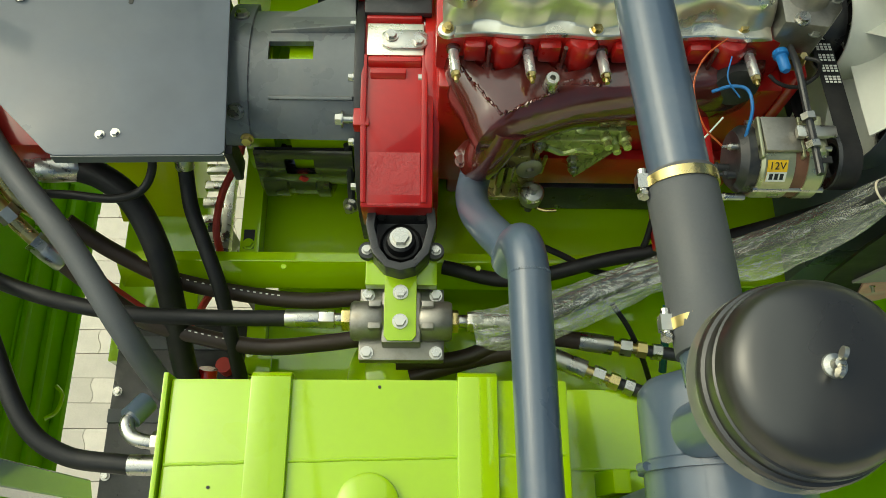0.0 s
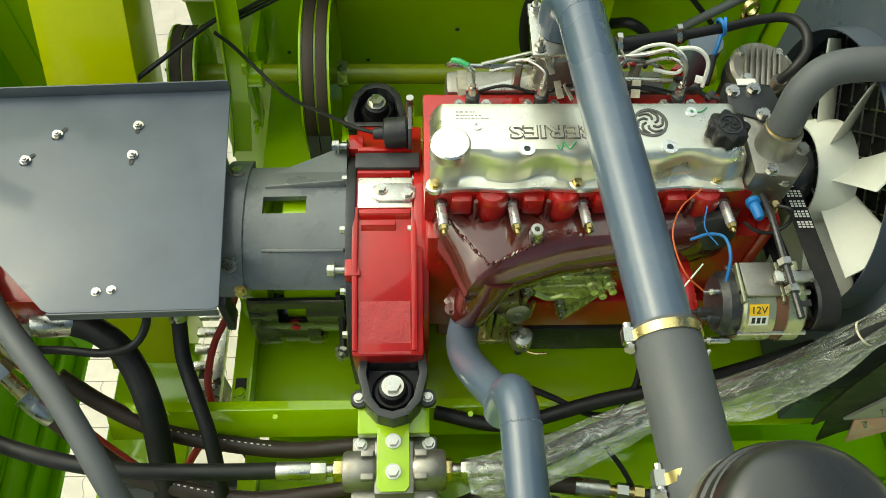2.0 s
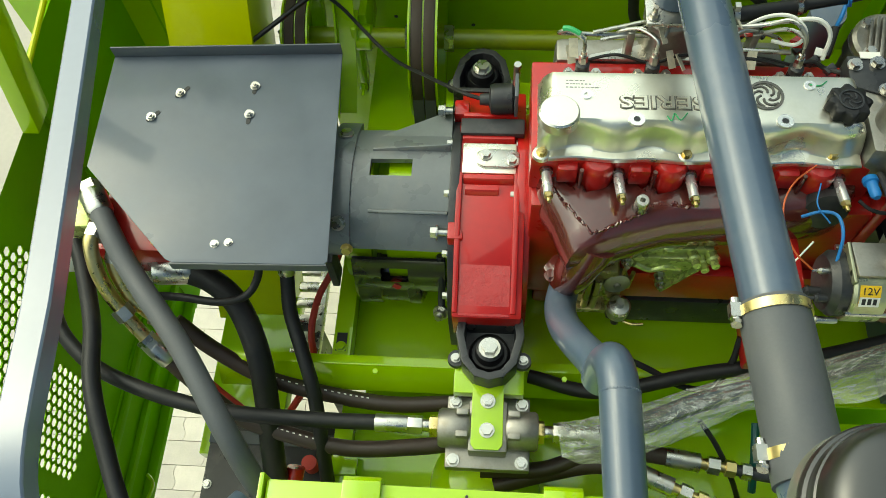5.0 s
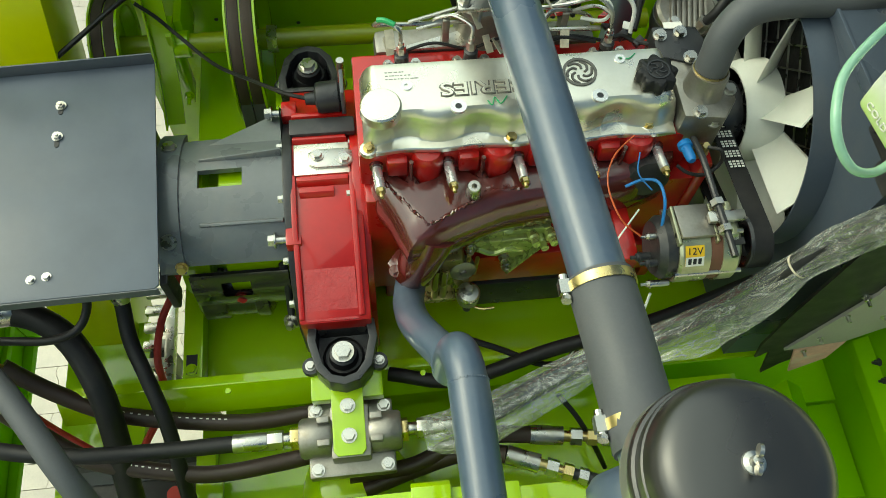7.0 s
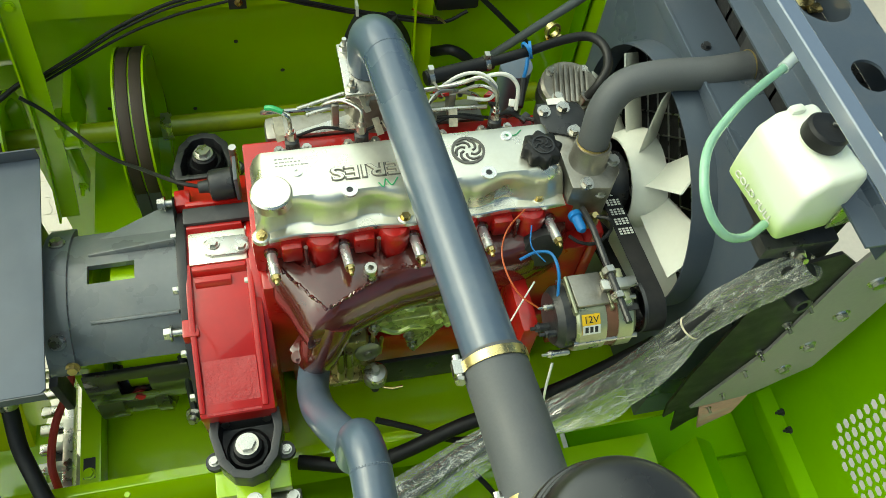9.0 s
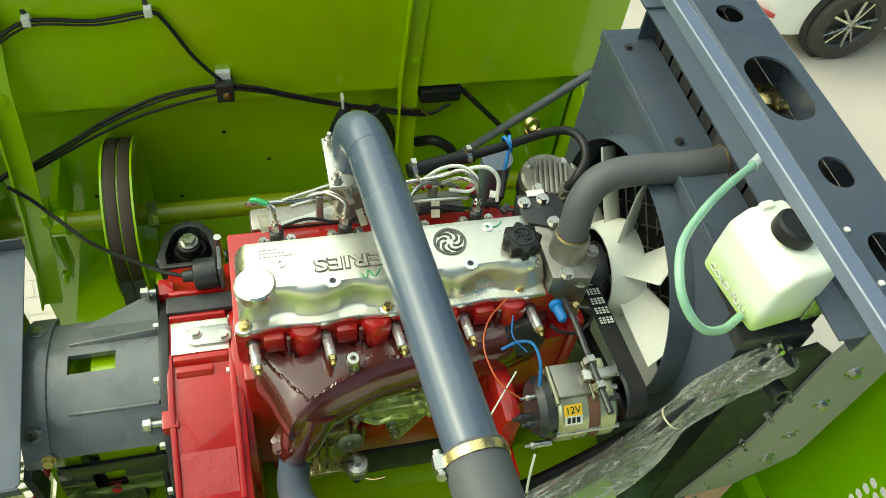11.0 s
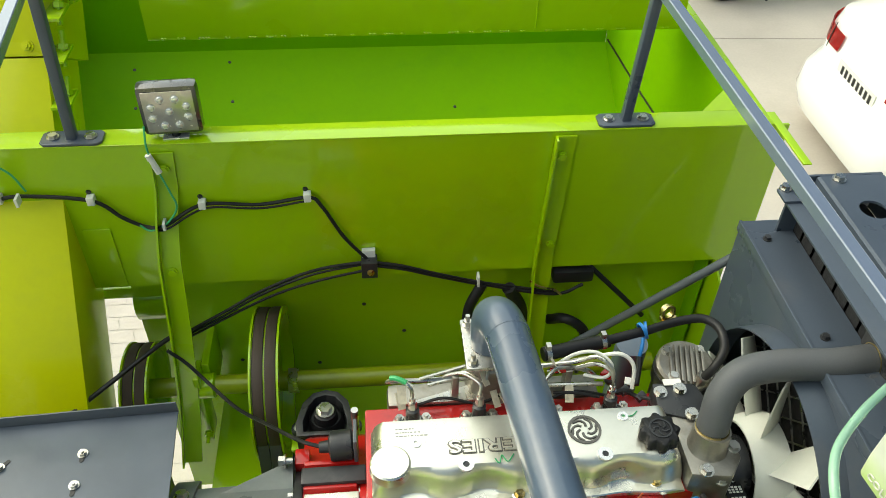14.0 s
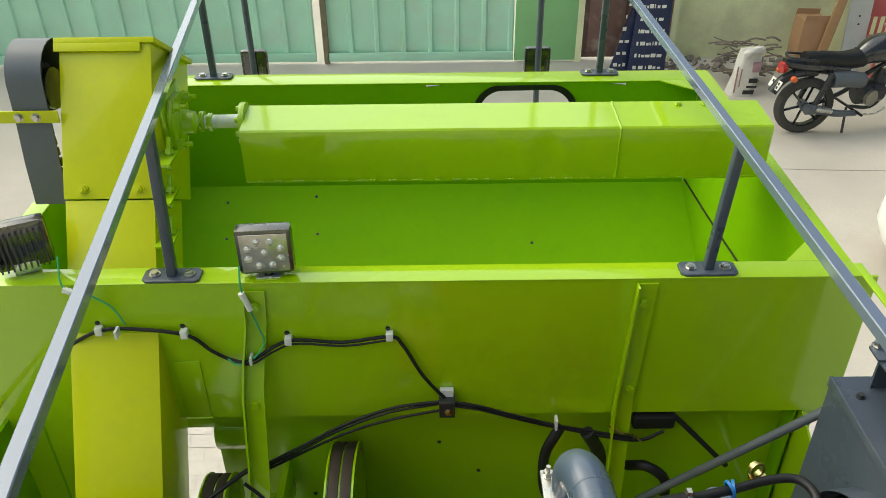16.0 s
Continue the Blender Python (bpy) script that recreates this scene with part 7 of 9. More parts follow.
for pts, r, m_, l in (([(-0.426, 1.60, 3.172), (-0.424, 1.575, 3.13), (-0.413, 1.572, 3.08), (-0.395, 1.565, 3.019), (-0.388, 1.562, 2.977), (-0.415, 1.556, 2.938), (-0.46, 1.566, 2.908), (-0.485, 1.575, 2.918)], 0.0024, GREEN_WIRE, "green wire"),
                      ([(-0.84, 1.62, 3.19), (-0.825, 1.575, 3.14), (-0.78, 1.575, 3.118), (-0.73, 1.576, 3.08), (-0.708, 1.576, 3.028)], 0.0024, GREEN_WIRE, "green wire")):
    bm = B()
    tube(bm, pts, r, 6)
    part("wire", bm, m_, har, l)
for a, b in (((-0.424, 1.570, 3.118), (-0.409, 1.570, 3.070)), ((-0.825, 1.572, 3.132), (-0.795, 1.572, 3.12))):
    bm = B()
    sweep(bm, [a, b], 0.0075, 8)
    part("connector", bm, WHITE, har, "white plug connector")
for x, z, h in ((-0.725, 3.014, 0.012), (0.318, 2.70, 0.022), (-0.424, 2.93, 0.010)):
    bm = B()
    box(bm, (x - 0.003, 1.548, z - 0.010), (x + 0.003, 1.572, z + h))
    part("cable_tie", bm, WHITE, har, "white cable tie")
bm = B()
tube(bm, [(0.455, 1.562, 2.69), (0.48, 1.555, 2.675), (0.52, 1.553, 2.662), (0.54, 1.55, 2.645)], 0.003, 6)
part("cable_tie", bm, BRASS, har, "yellowed cable tie")


# ---- square work lamps on the rim ----
def work_lamp(at, turn, label):
    m = Matrix.Translation(at) @ Matrix.Rotation(radians(turn), 4, "Z")
    lamp = thing("work_lamp", at, label, "lamp", "work lamps")

    def p(name, bm, material, parent=lamp, label="", bevel=0.0):
        bm.transform(m)
        return part(name, bm, material, parent, label, bevel)
    bm = B()
    box(bm, (-0.064, -0.02, 0.012), (0.064, 0.02, 0.132))
    h = p("housing", bm, BLACK, bevel=0.014)
    bm = B()
    box(bm, (-0.053, -0.0225, 0.023), (0.053, -0.0202, 0.121))
    p("reflector", bm, LENS, h, "clear lens over bright reflector", 0.006)
    for i in range(9):
        a = radians(45 * i + 22.5)
        x, z = (0.040 * math.cos(a), 0.072 + 0.034 * math.sin(a)) if i < 8 else (0.0, 0.074)
        bm = B()
        lathe(bm, (x, -0.0225, z), (0, -1, 0), [(0.0095, 0), (0.0095, 0.0015), (0.0075, 0.0015), (0.0065, 0.0035), (0.0035, 0.005), (0, 0.005)], 14)
        p("diode", bm, BRIGHT, h)
        bm = B()
        lathe(bm, (x, -0.0228, z - 0.0085), (0, -1, 0), [(0.0035, 0), (0.0025, 0.001), (0, 0.001)], 8)
        p("diode_seat", bm, INK, h)
    for i in range(9):
        bm = B()
        box(bm, (-0.052 + 0.0125 * i, 0.02, 0.02), (-0.048 + 0.0125 * i, 0.036, 0.112))
        p("fin", bm, BLACK, h)
    bm = B()
    box(bm, (-0.028, -0.02, 0.0), (0.028, 0.022, 0.004))
    box(bm, (-0.028, 0.016, 0.0), (0.028, 0.022, 0.03))
    p("bracket", bm, BRIGHT, bevel=0.001)
    bm = B()
    bolt(bm, (0, -0.006, 0.004), (0, 0, 1), 0.007, 0.006)
    p("bracket_bolt", bm, BLACK_CAST)
    return lamp


work_lamp((-0.366, 1.622, TZ1 + 0.004), 4, "square black work lamp with clear diode lens on the rim")
work_lamp((-0.935, 1.655, TZ1 + 0.004), 205, "square black finned work lamp turned sideways on the rim")
for x in (-0.82, 0.484):
    lp = thing("lamp_pole", (x, 3.7, GROUND), "slate grey pole with a black finned work lamp", "pole", "lamp poles")
    part("pole", cyl(B(), (x, 3.66, GROUND), (x, 3.66, 4.6), 0.014, n=14), FRAME_GREY, lp)
    bm = B()
    box(bm, (x - 0.062, 3.68, 2.80), (x + 0.062, 3.72, 2.93))
    lh = part("lamp_housing", bm, BLACK, lp, bevel=0.02)
    for i in range(8):
        part("fin", box(B(), (x - 0.056 + 0.0152 * i, 3.662 + 0.02, 2.81), (x - 0.050 + 0.0152 * i, 3.681, 2.925)), BLACK, lh)

# ---- fuel tank ----
ft = thing("fuel_tank", (-0.08, 0.0, 2.2), "lime green box fuel tank with ribs and weld line", "tank")
bm = B()
box(bm, (-0.445, -0.30, 2.12), (0.27, 0.310, 2.545))
part("body", bm, GREEN, ft, bevel=0.008)
bm = B()
box(bm, (-0.456, -0.31, 2.105), (-0.447, 0.318, 2.556))
part("end_flange", bm, GREEN, ft, bevel=0.002)
for x in (-0.300, 0.070):
    bm = B()
    prism(bm, [(-0.30, 2.545), (0.300, 2.545), (0.310, 2.535), (0.310, 2.12), (0.322, 2.12), (0.322, 2.545), (0.312, 2.557), (-0.30, 2.557)], "x", x, x + 0.072)
    part("rib", bm, GREEN, ft, bevel=0.003)
for xa, xb in ((-0.44, -0.302), (-0.226, 0.068), (0.144, 0.26)):
    rnd = random.Random(int(xa * 1000))
    path = [V(xa + (xb - xa) * i / 24, 0.158 + rnd.uniform(-0.0008, 0.0008) + 0.02 * (xa + (xb - xa) * i / 24 + 0.44) / 0.7, 2.5445) for i in range(25)]
    part("weld_line", sweep(B(), path, lambda q: 0.0032 + 0.0005 * math.sin(60 * q), 8), GREEN, ft)
bm = B()
lathe(bm, (-0.085, 0.09, 2.545), (0, 0, 1), [(0.056, 0), (0.054, 0.012), (0.048, 0.016), (0, 0.017)], 36)
part("filler_boss", bm, GREEN, ft)
for x, y in ((-0.245, 0.16), (-0.36, 0.12), (-0.07, 0.295)):
    bm = B()
    bolt(bm, (x, y, 2.545), (0, 0, 1), 0.003, 0.002, False)
    part("speck", bm, INK, ft)
low = thing("side_tank", (0.52, 0.02, 2.10), "lime green low box beside the fuel tank", "tank")
part("body", box(B(), (0.272, -0.3, 2.10), (0.78, 0.335, 2.34)), GREEN, low, bevel=0.006)
part("top_seam", box(B(), (0.280, 0.17, 2.340), (0.60, 0.175, 2.3455)), GREEN, low, bevel=0.0015)
part("end_seam", box(B(), (0.60, -0.29, 2.340), (0.605, 0.325, 2.3445)), GREEN, low, bevel=0.0015)
bm = B()
prism(bm, [(0.350, 2.34), (0.410, 2.34), (0.402, 2.43), (0.366, 2.44)], "y", 0.12, 0.165)
solo("lifting_lug", bm, GREEN, "lime green lifting lug", "lug", bevel=0.004)
fit = thing("tank_fitting", (-0.5, 0.2, 2.4), "plated elbow fittings on the fuel tank", "fitting")
bm = B()
tube(bm, [(-0.456, 0.205, 2.47), (-0.49, 0.205, 2.475), (-0.525, 0.215, 2.475), (-0.54, 0.24, 2.47), (-0.53, 0.262, 2.455)], 0.0135, 14)
part("elbow", bm, ZINC, fit)
for p, q, r in (((-0.459, 0.205, 2.47), (-0.488, 0.205, 2.472), 0.021), ((-0.459, 0.168, 2.44), (-0.478, 0.168, 2.44), 0.021)):
    bm = B()
    cyl(bm, p, q, r, n=6)
    part("union_nut", bm, ZINC, fit, bevel=0.001)
bm = B()
cyl(bm, (-0.478, 0.168, 2.44), (-0.535, 0.168, 2.44), 0.0195, n=20)
part("ferrule", bm, ZINC, fit)
bm = B()
cyl(bm, (-0.535, 0.25, 2.468), (-0.515, 0.285, 2.445), 0.022, n=20)
part("collar", bm, STEEL_GREY, fit)

# ---- hydraulics ----
valve = thing("hydraulic_valve", (-0.04, 0.45, 2.38), "dull aluminium hydraulic valve under a green strap", "valve")
bm = B()
box(bm, (-0.122, 0.375, 2.385), (0.05, 0.525, 2.415))
part("base", bm, ALU_RAW, valve, bevel=0.005)
for x in (-0.105, 0.033):
    for y in (0.390, 0.510):
        bm = B()
        bolt(bm, (x, y, 2.415), (0, 0, 1), 0.010, 0.010)
        part("base_bolt", bm, ZINC, valve)
for x0, x1 in ((-0.137, -0.072), (0.0, 0.065)):
    bm = B()
    lathe(bm, (x0, 0.452, 2.43), (1, 0, 0), [(0, 0), (0.036, 0), (0.040, 0.006), (0.040, x1 - x0 - 0.006), (0.036, x1 - x0), (0, x1 - x0)], 30)
    part("gland", bm, ALU_RAW, valve)
bm = B()
box(bm, (-0.075, 0.40, 2.40), (0.003, 0.505, 2.458))
part("body", bm, ALU_RAW, valve, bevel=0.006)
for x in (-0.088, 0.016):
    for y in (0.43, 0.475):
        bm = B()
        box(bm, (x - 0.012, y - 0.006, 2.44), (x + 0.012, y + 0.006, 2.476))
        part("fin", bm, ALU_RAW, valve, bevel=0.002)
bm = B()
prism(bm, [(-0.070, 0.56), (-0.070, 0.412), (-0.062, 0.402), (-0.014, 0.402), (-0.006, 0.412), (-0.006, 0.56)], "z", 2.462, 2.468)
st = part("strap", bm, GREEN, valve, "lime green flat strap", bevel=0.0015)
for y in (0.500, 0.440):
    bm = B()
    bolt(bm, (-0.038, y, 2.468), (0, 0, 1), 0.0115, 0.009)
    part("strap_bolt", bm, ZINC, st)
for p, q, r, n_, m_ in (((-0.137, 0.455, 2.43), (-0.155, 0.455, 2.43), 0.024, 6, BRASS), ((-0.155, 0.455, 2.43), (-0.172, 0.455, 2.43), 0.013, 16, ZINC), ((-0.170, 0.455, 2.43), (-0.20, 0.455, 2.43), 0.020, 6, ZINC),
                     ((-0.20, 0.455, 2.43), (-0.268, 0.456, 2.43), 0.0185, 20, ZINC), ((0.065, 0.452, 2.43), (0.078, 0.452, 2.43), 0.024, 6, BRASS), ((0.078, 0.452, 2.43), (0.098, 0.452, 2.43), 0.013, 16, ZINC),
                     ((0.096, 0.452, 2.43), (0.128, 0.451, 2.43), 0.021, 6, ZINC), ((0.128, 0.451, 2.43), (0.20, 0.45, 2.43), 0.018, 20, ZINC)):
    bm = B()
    cyl(bm, p, q, r, n=n_)
    part("fitting", bm, m_, valve, "plated hose fitting", bevel=0.001)


def hose_thing(name, pts, r, label, material=None, ends=(0, 0), print_=False, n=14):
    h = thing(name, pts[0], label, "hose", "hydraulic hoses")
    path = smooth_path(pts, 10)
    bm = B()
    sweep(bm, path, r, n)
    part("tube", bm, material or RUBBER, h)
    for e, (i, j) in zip(ends, ((0, 3), (-1, -4))):
        if e:
            d = (path[j] - path[i]).normalized()
            bm = B()
            lathe(bm, path[i] - d * 0.002, d, [(0, 0), (r * 1.18, 0), (r * 1.22, e * 0.1), (r * 1.18, e * 0.9), (r * 1.02, e)], 20)
            f = part("ferrule", bm, ZINC, h, "plated crimp ferrule")
            bm = B()
            cyl(bm, path[i] - d * 0.002, path[i] - d * 0.028, r * 1.2, n=6)
            part("swivel_nut", bm, ZINC, f)
    if print_:
        bm = B()
        a = len(path) // 3
        for k in range(a, min(len(path) - 2, a + 16)):
            d = (path[k + 1] - path[k]).normalized()
            side = d.cross(V(0, 0, 1)).normalized()
            c = path[k] + V(0, 0.15, 1).normalized() * (r + 0.0004)
            vs = [bm.verts.new(c + d * u + side * w) for u, w in ((0, -0.0013), (0.006, -0.0013), (0.006, 0.0013), (0, 0.0013))]
            bm.faces.new(vs)
        part("print", bm, WHITE, h, "small pale print")
    return h


hose_thing("suction_hose", [(-0.895, 0.865, 2.62), (-0.84, 0.785, 2.625), (-0.775, 0.695, 2.61), (-0.645, 0.545, 2.60), (-0.545, 0.405, 2.57), (-0.50, 0.335, 2.50), (-0.478, 0.30, 2.42), (-0.47, 0.28, 2.3)], 0.0235,
           "thick black hydraulic hose running down from the pump", RUBBER_GREY, (0.06, 0))
hose_thing("return_hose", [(-0.955, 0.80, 2.53), (-0.925, 0.735, 2.52), (-0.885, 0.62, 2.50), (-0.855, 0.49, 2.49), (-0.80, 0.36, 2.47), (-0.735, 0.24, 2.45), (-0.655, 0.185, 2.44), (-0.535, 0.168, 2.44)], 0.0185,
           "black hydraulic hose bending to the fuel tank", RUBBER, (0.0, 0.0))
hose_thing("pressure_hose", [(-1.00, 0.86, 2.47), (-1.03, 0.76, 2.45), (-1.00, 0.65, 2.44), (-0.93, 0.575, 2.435), (-0.85, 0.53, 2.43), (-0.72, 0.488, 2.43), (-0.57, 0.462, 2.43), (-0.40, 0.456, 2.43), (-0.268, 0.456, 2.43)], 0.0165,
           "black hydraulic hose ending in the valve", RUBBER, (0, 0))
hose_thing("pump_hose", [(-0.77, 0.60, 2.43), (-0.69, 0.545, 2.36), (-0.60, 0.49, 2.30), (-0.50, 0.465, 2.27), (-0.35, 0.44, 2.26), (-0.20, 0.445, 2.28), (-0.10, 0.455, 2.30)], 0.0185,
           "dark printed hydraulic hose lying under the valve", mat("brown black hose cover", (0.035, 0.022, 0.017), 0.5, vary=0.2, bump=0.15, bump_scale=220), (0.05, 0), True)
hose_thing("pump_hose", [(-0.74, 0.665, 2.42), (-0.66, 0.625, 2.35), (-0.54, 0.58, 2.30), (-0.38, 0.553, 2.28), (-0.25, 0.54, 2.28), (-0.12, 0.545, 2.29), (0.02, 0.55, 2.29)], 0.0185,
           "dark printed hydraulic hose passing behind the valve", bpy.data.materials["brown black hose cover"], (0.0, 0), True)
hose_thing("drop_hose", [(-0.77, 0.752, 2.50), (-0.715, 0.752, 2.50), (-0.65, 0.735, 2.49), (-0.59, 0.69, 2.46), (-0.545, 0.60, 2.40), (-0.53, 0.50, 2.30), (-0.53, 0.40, 2.16), (-0.53, 0.36, 2.0)], 0.0275,
           "thick black hose arching down beside the frame", RUBBER, (0.085, 0))
hose_thing("drop_hose", [(-0.495, 0.80, 2.50), (-0.492, 0.76, 2.46), (-0.485, 0.70, 2.42), (-0.458, 0.63, 2.39), (-0.425, 0.54, 2.34), (-0.405, 0.43, 2.25), (-0.40, 0.35, 2.12)], 0.0165,
           "black printed hose hanging beside the frame", RUBBER, (0.05, 0), True)
hose_thing("vent_hose", [(-0.755, 0.665, 2.56), (-0.68, 0.665, 2.555), (-0.60, 0.66, 2.55), (-0.545, 0.675, 2.555), (-0.52, 0.71, 2.58), (-0.515, 0.74, 2.63)], 0.0085,
           "thin black vent hose under the cover plate", RUBBER, (0, 0))
hose_thing("pressure_hose", [(-0.05, 0.40, 2.30), (0.08, 0.405, 2.30), (0.18, 0.435, 2.33), (0.26, 0.442, 2.35), (0.335, 0.435, 2.35)], 0.0185,
           "dark hydraulic hose with plated end fittings", bpy.data.materials["brown black hose cover"], (0, 0))
hose_thing("pressure_hose", [(-0.02, 0.37, 2.28), (0.09, 0.40, 2.29), (0.18, 0.415, 2.32), (0.235, 0.41, 2.34), (0.28, 0.398, 2.35)], 0.0185,
           "dark hydraulic hose with plated end fittings", bpy.data.materials["brown black hose cover"], (0, 0))
for k, (a, d) in enumerate((((0.335, 0.435, 2.35), (0.98, -0.14, 0.0)), ((0.28, 0.398, 2.35), (0.93, -0.37, 0.0)))):
    a, d = V(*a), V(*d).normalized()
    f = thing("hose_end", a, "plated hose end with brass unions", "fitting", "hose ends")
    h = 0
    for ln, r, n_, m_ in ((0.07, 0.020, 20, ZINC), (0.016, 0.012, 14, BRASS), (0.024, 0.019, 6, ZINC), (0.012, 0.011, 14, BRASS), (0.02, 0.018, 6, BRASS), (0.012, 0.012, 14, BLACK_CAST), (0.02, 0.018, 6, ZINC)):
        bm = B()
        cyl(bm, a + d * h, a + d * (h + ln), r, n=n_)
        part("union" if n_ == 6 else "ferrule", bm, m_, f)
        h += ln
    bm = B()
    cyl(bm, a + d * h, a + d * (h + 0.12), 0.014, n=12)
    part("stub", bm, BLACK_CAST, f)
redh = thing("red_cable", (-0.4, 0.85, 2.35), "red rubber sheathed battery cable", "cable")
bm = B()
tube(bm, [(-0.385, 0.90, 2.42), (-0.41, 0.84, 2.37), (-0.445, 0.77, 2.34), (-0.455, 0.69, 2.32), (-0.45, 0.62, 2.26), (-0.50, 0.55, 2.20), (-0.56, 0.50, 2.12)], 0.0085, 10)
part("sheath", bm, RED_HOSE, redh)
redp = thing("red_pipe", (-0.75, 0.62, 2.35), "red painted hydraulic pipe", "pipe")
bm = B()
tube(bm, [(-0.80, 0.66, 2.36), (-0.70, 0.575, 2.30), (-0.60, 0.51, 2.26), (-0.52, 0.46, 2.20)], 0.013, 12)
part("pipe", bm, RED_HOSE, redp)
bm = B()
cyl(bm, (-0.50, 0.36, 2.10), (-0.49, 0.42, 2.13), 0.022, n=16)
part("end_cap", bm, RED_LAMP, redp)
hp = thing("hydraulic_pump", (-0.83, 0.8, 2.45), "red hydraulic pump with elbow fittings under the plate", "pump")
bm = B()
box(bm, (-0.885, 0.755, 2.43), (-0.675, 0.95, 2.585))
part("body", bm, RED, hp, bevel=0.012)
bm = B()
lathe(bm, (-0.745, 0.785, 2.585), (0, -0.2, 1), [(0.02, 0), (0.018, 0.008), (0, 0.009)], 18)
part("plug", bm, LABEL_YELLOW, hp, "yellow plastic plug")
for pts in ([(-0.865, 0.785, 2.62), (-0.87, 0.75, 2.62), (-0.86, 0.70, 2.57), (-0.83, 0.655, 2.50), (-0.77, 0.60, 2.43)], [(-0.835, 0.755, 2.58), (-0.84, 0.73, 2.56), (-0.82, 0.69, 2.50), (-0.78, 0.665, 2.45), (-0.74, 0.655, 2.42)]):
    bm = B()
    tube(bm, pts, 0.0155, 14)
    part("elbow", bm, BRASS, hp)
    for i in (0, 3):
        a, b = V(*pts[i]), V(*pts[i + 1])
        d = (b - a).normalized()
        bm = B()
        cyl(bm, a - d * 0.004, a + d * 0.024, 0.022, n=6)
        part("union_nut", bm, ZINC, hp)
bm = B()
box(bm, (-0.955, 0.80, 2.50), (-0.90, 0.87, 2.60))
part("port_block", bm, OLIVE_METAL, hp, bevel=0.006)
bm = B()
tube(bm, [(-0.93, 0.86, 2.58), (-0.965, 0.875, 2.58), (-0.99, 0.84, 2.55), (-0.985, 0.79, 2.52)], 0.009, 10)
part("pilot_hose", bm, RUBBER, hp)
bm = B()
cyl(bm, (-0.955, 0.80, 2.53), (-0.985, 0.765, 2.48), 0.024, n=18)
part("white_cap", bm, WHITE_PLASTIC, hp, "off white hose cap")

# cooler hose wrapped in loose clear film
film = bpy.data.materials.new("crumpled clear plastic film")
film.use_nodes = True
FN, FL = film.node_tree.nodes, film.node_tree.links.new
fco = FN.new("ShaderNodeTexCoord")
fmp = FN.new("ShaderNodeMapping")
fmp.vector_type = "TEXTURE"
fmp.inputs["Rotation"].default_value = (0.0, -0.74, 0.13)
fmp.inputs["Scale"].default_value = (0.70, 0.022, 0.026)
fn = FN.new("ShaderNodeTexNoise")
fn.inputs["Scale"].default_value, fn.inputs["Detail"].default_value, fn.inputs["Distortion"].default_value = 1.0, 3.0, 0.15
fridge = FN.new("ShaderNodeMath")
fridge.operation, fridge.inputs[1].default_value = "SUBTRACT", 0.5
fab = FN.new("ShaderNodeMath")
fab.operation = "ABSOLUTE"
# white diffuse along the fold ridges paints the film's glints over a thin haze
fglint = FN.new("ShaderNodeMapRange")
fglint.inputs["From Min"].default_value, fglint.inputs["From Max"].default_value = 0.0, 0.035
fglint.inputs["To Min"].default_value, fglint.inputs["To Max"].default_value = 0.30, 0.10
fbp = FN.new("ShaderNodeBump")
fbp.inputs["Strength"].default_value, fbp.inputs["Distance"].default_value = 0.35, 0.012
fgl = FN.new("ShaderNodeBsdfGlossy")
fgl.inputs["Roughness"].default_value = 0.16
ftr = FN.new("ShaderNodeBsdfTransparent")
ftr.inputs["Color"].default_value = (0.97, 0.98, 0.93, 1)
fdf = FN.new("ShaderNodeBsdfDiffuse")
fdf.inputs["Color"].default_value = (0.86, 0.89, 0.82, 1)
fm1, fm2 = FN.new("ShaderNodeMixShader"), FN.new("ShaderNodeMixShader")
fm1.inputs[0].default_value = 0.14
FL(fco.outputs["Object"], fmp.inputs["Vector"])
FL(fmp.outputs[0], fn.inputs["Vector"])
FL(fn.outputs["Fac"], fridge.inputs[0])
FL(fridge.outputs[0], fab.inputs[0])
FL(fab.outputs[0], fglint.inputs["Value"])
FL(fglint.outputs[0], fm2.inputs[0])
FL(fab.outputs[0], fbp.inputs["Height"])
FL(fbp.outputs[0], fgl.inputs["Normal"])
FL(ftr.outputs[0], fm1.inputs[1])
FL(fgl.outputs[0], fm1.inputs[2])
FL(fm1.outputs[0], fm2.inputs[1])
FL(fdf.outputs[0], fm2.inputs[2])
FL(fm2.outputs[0], FN["Material Output"].inputs["Surface"])

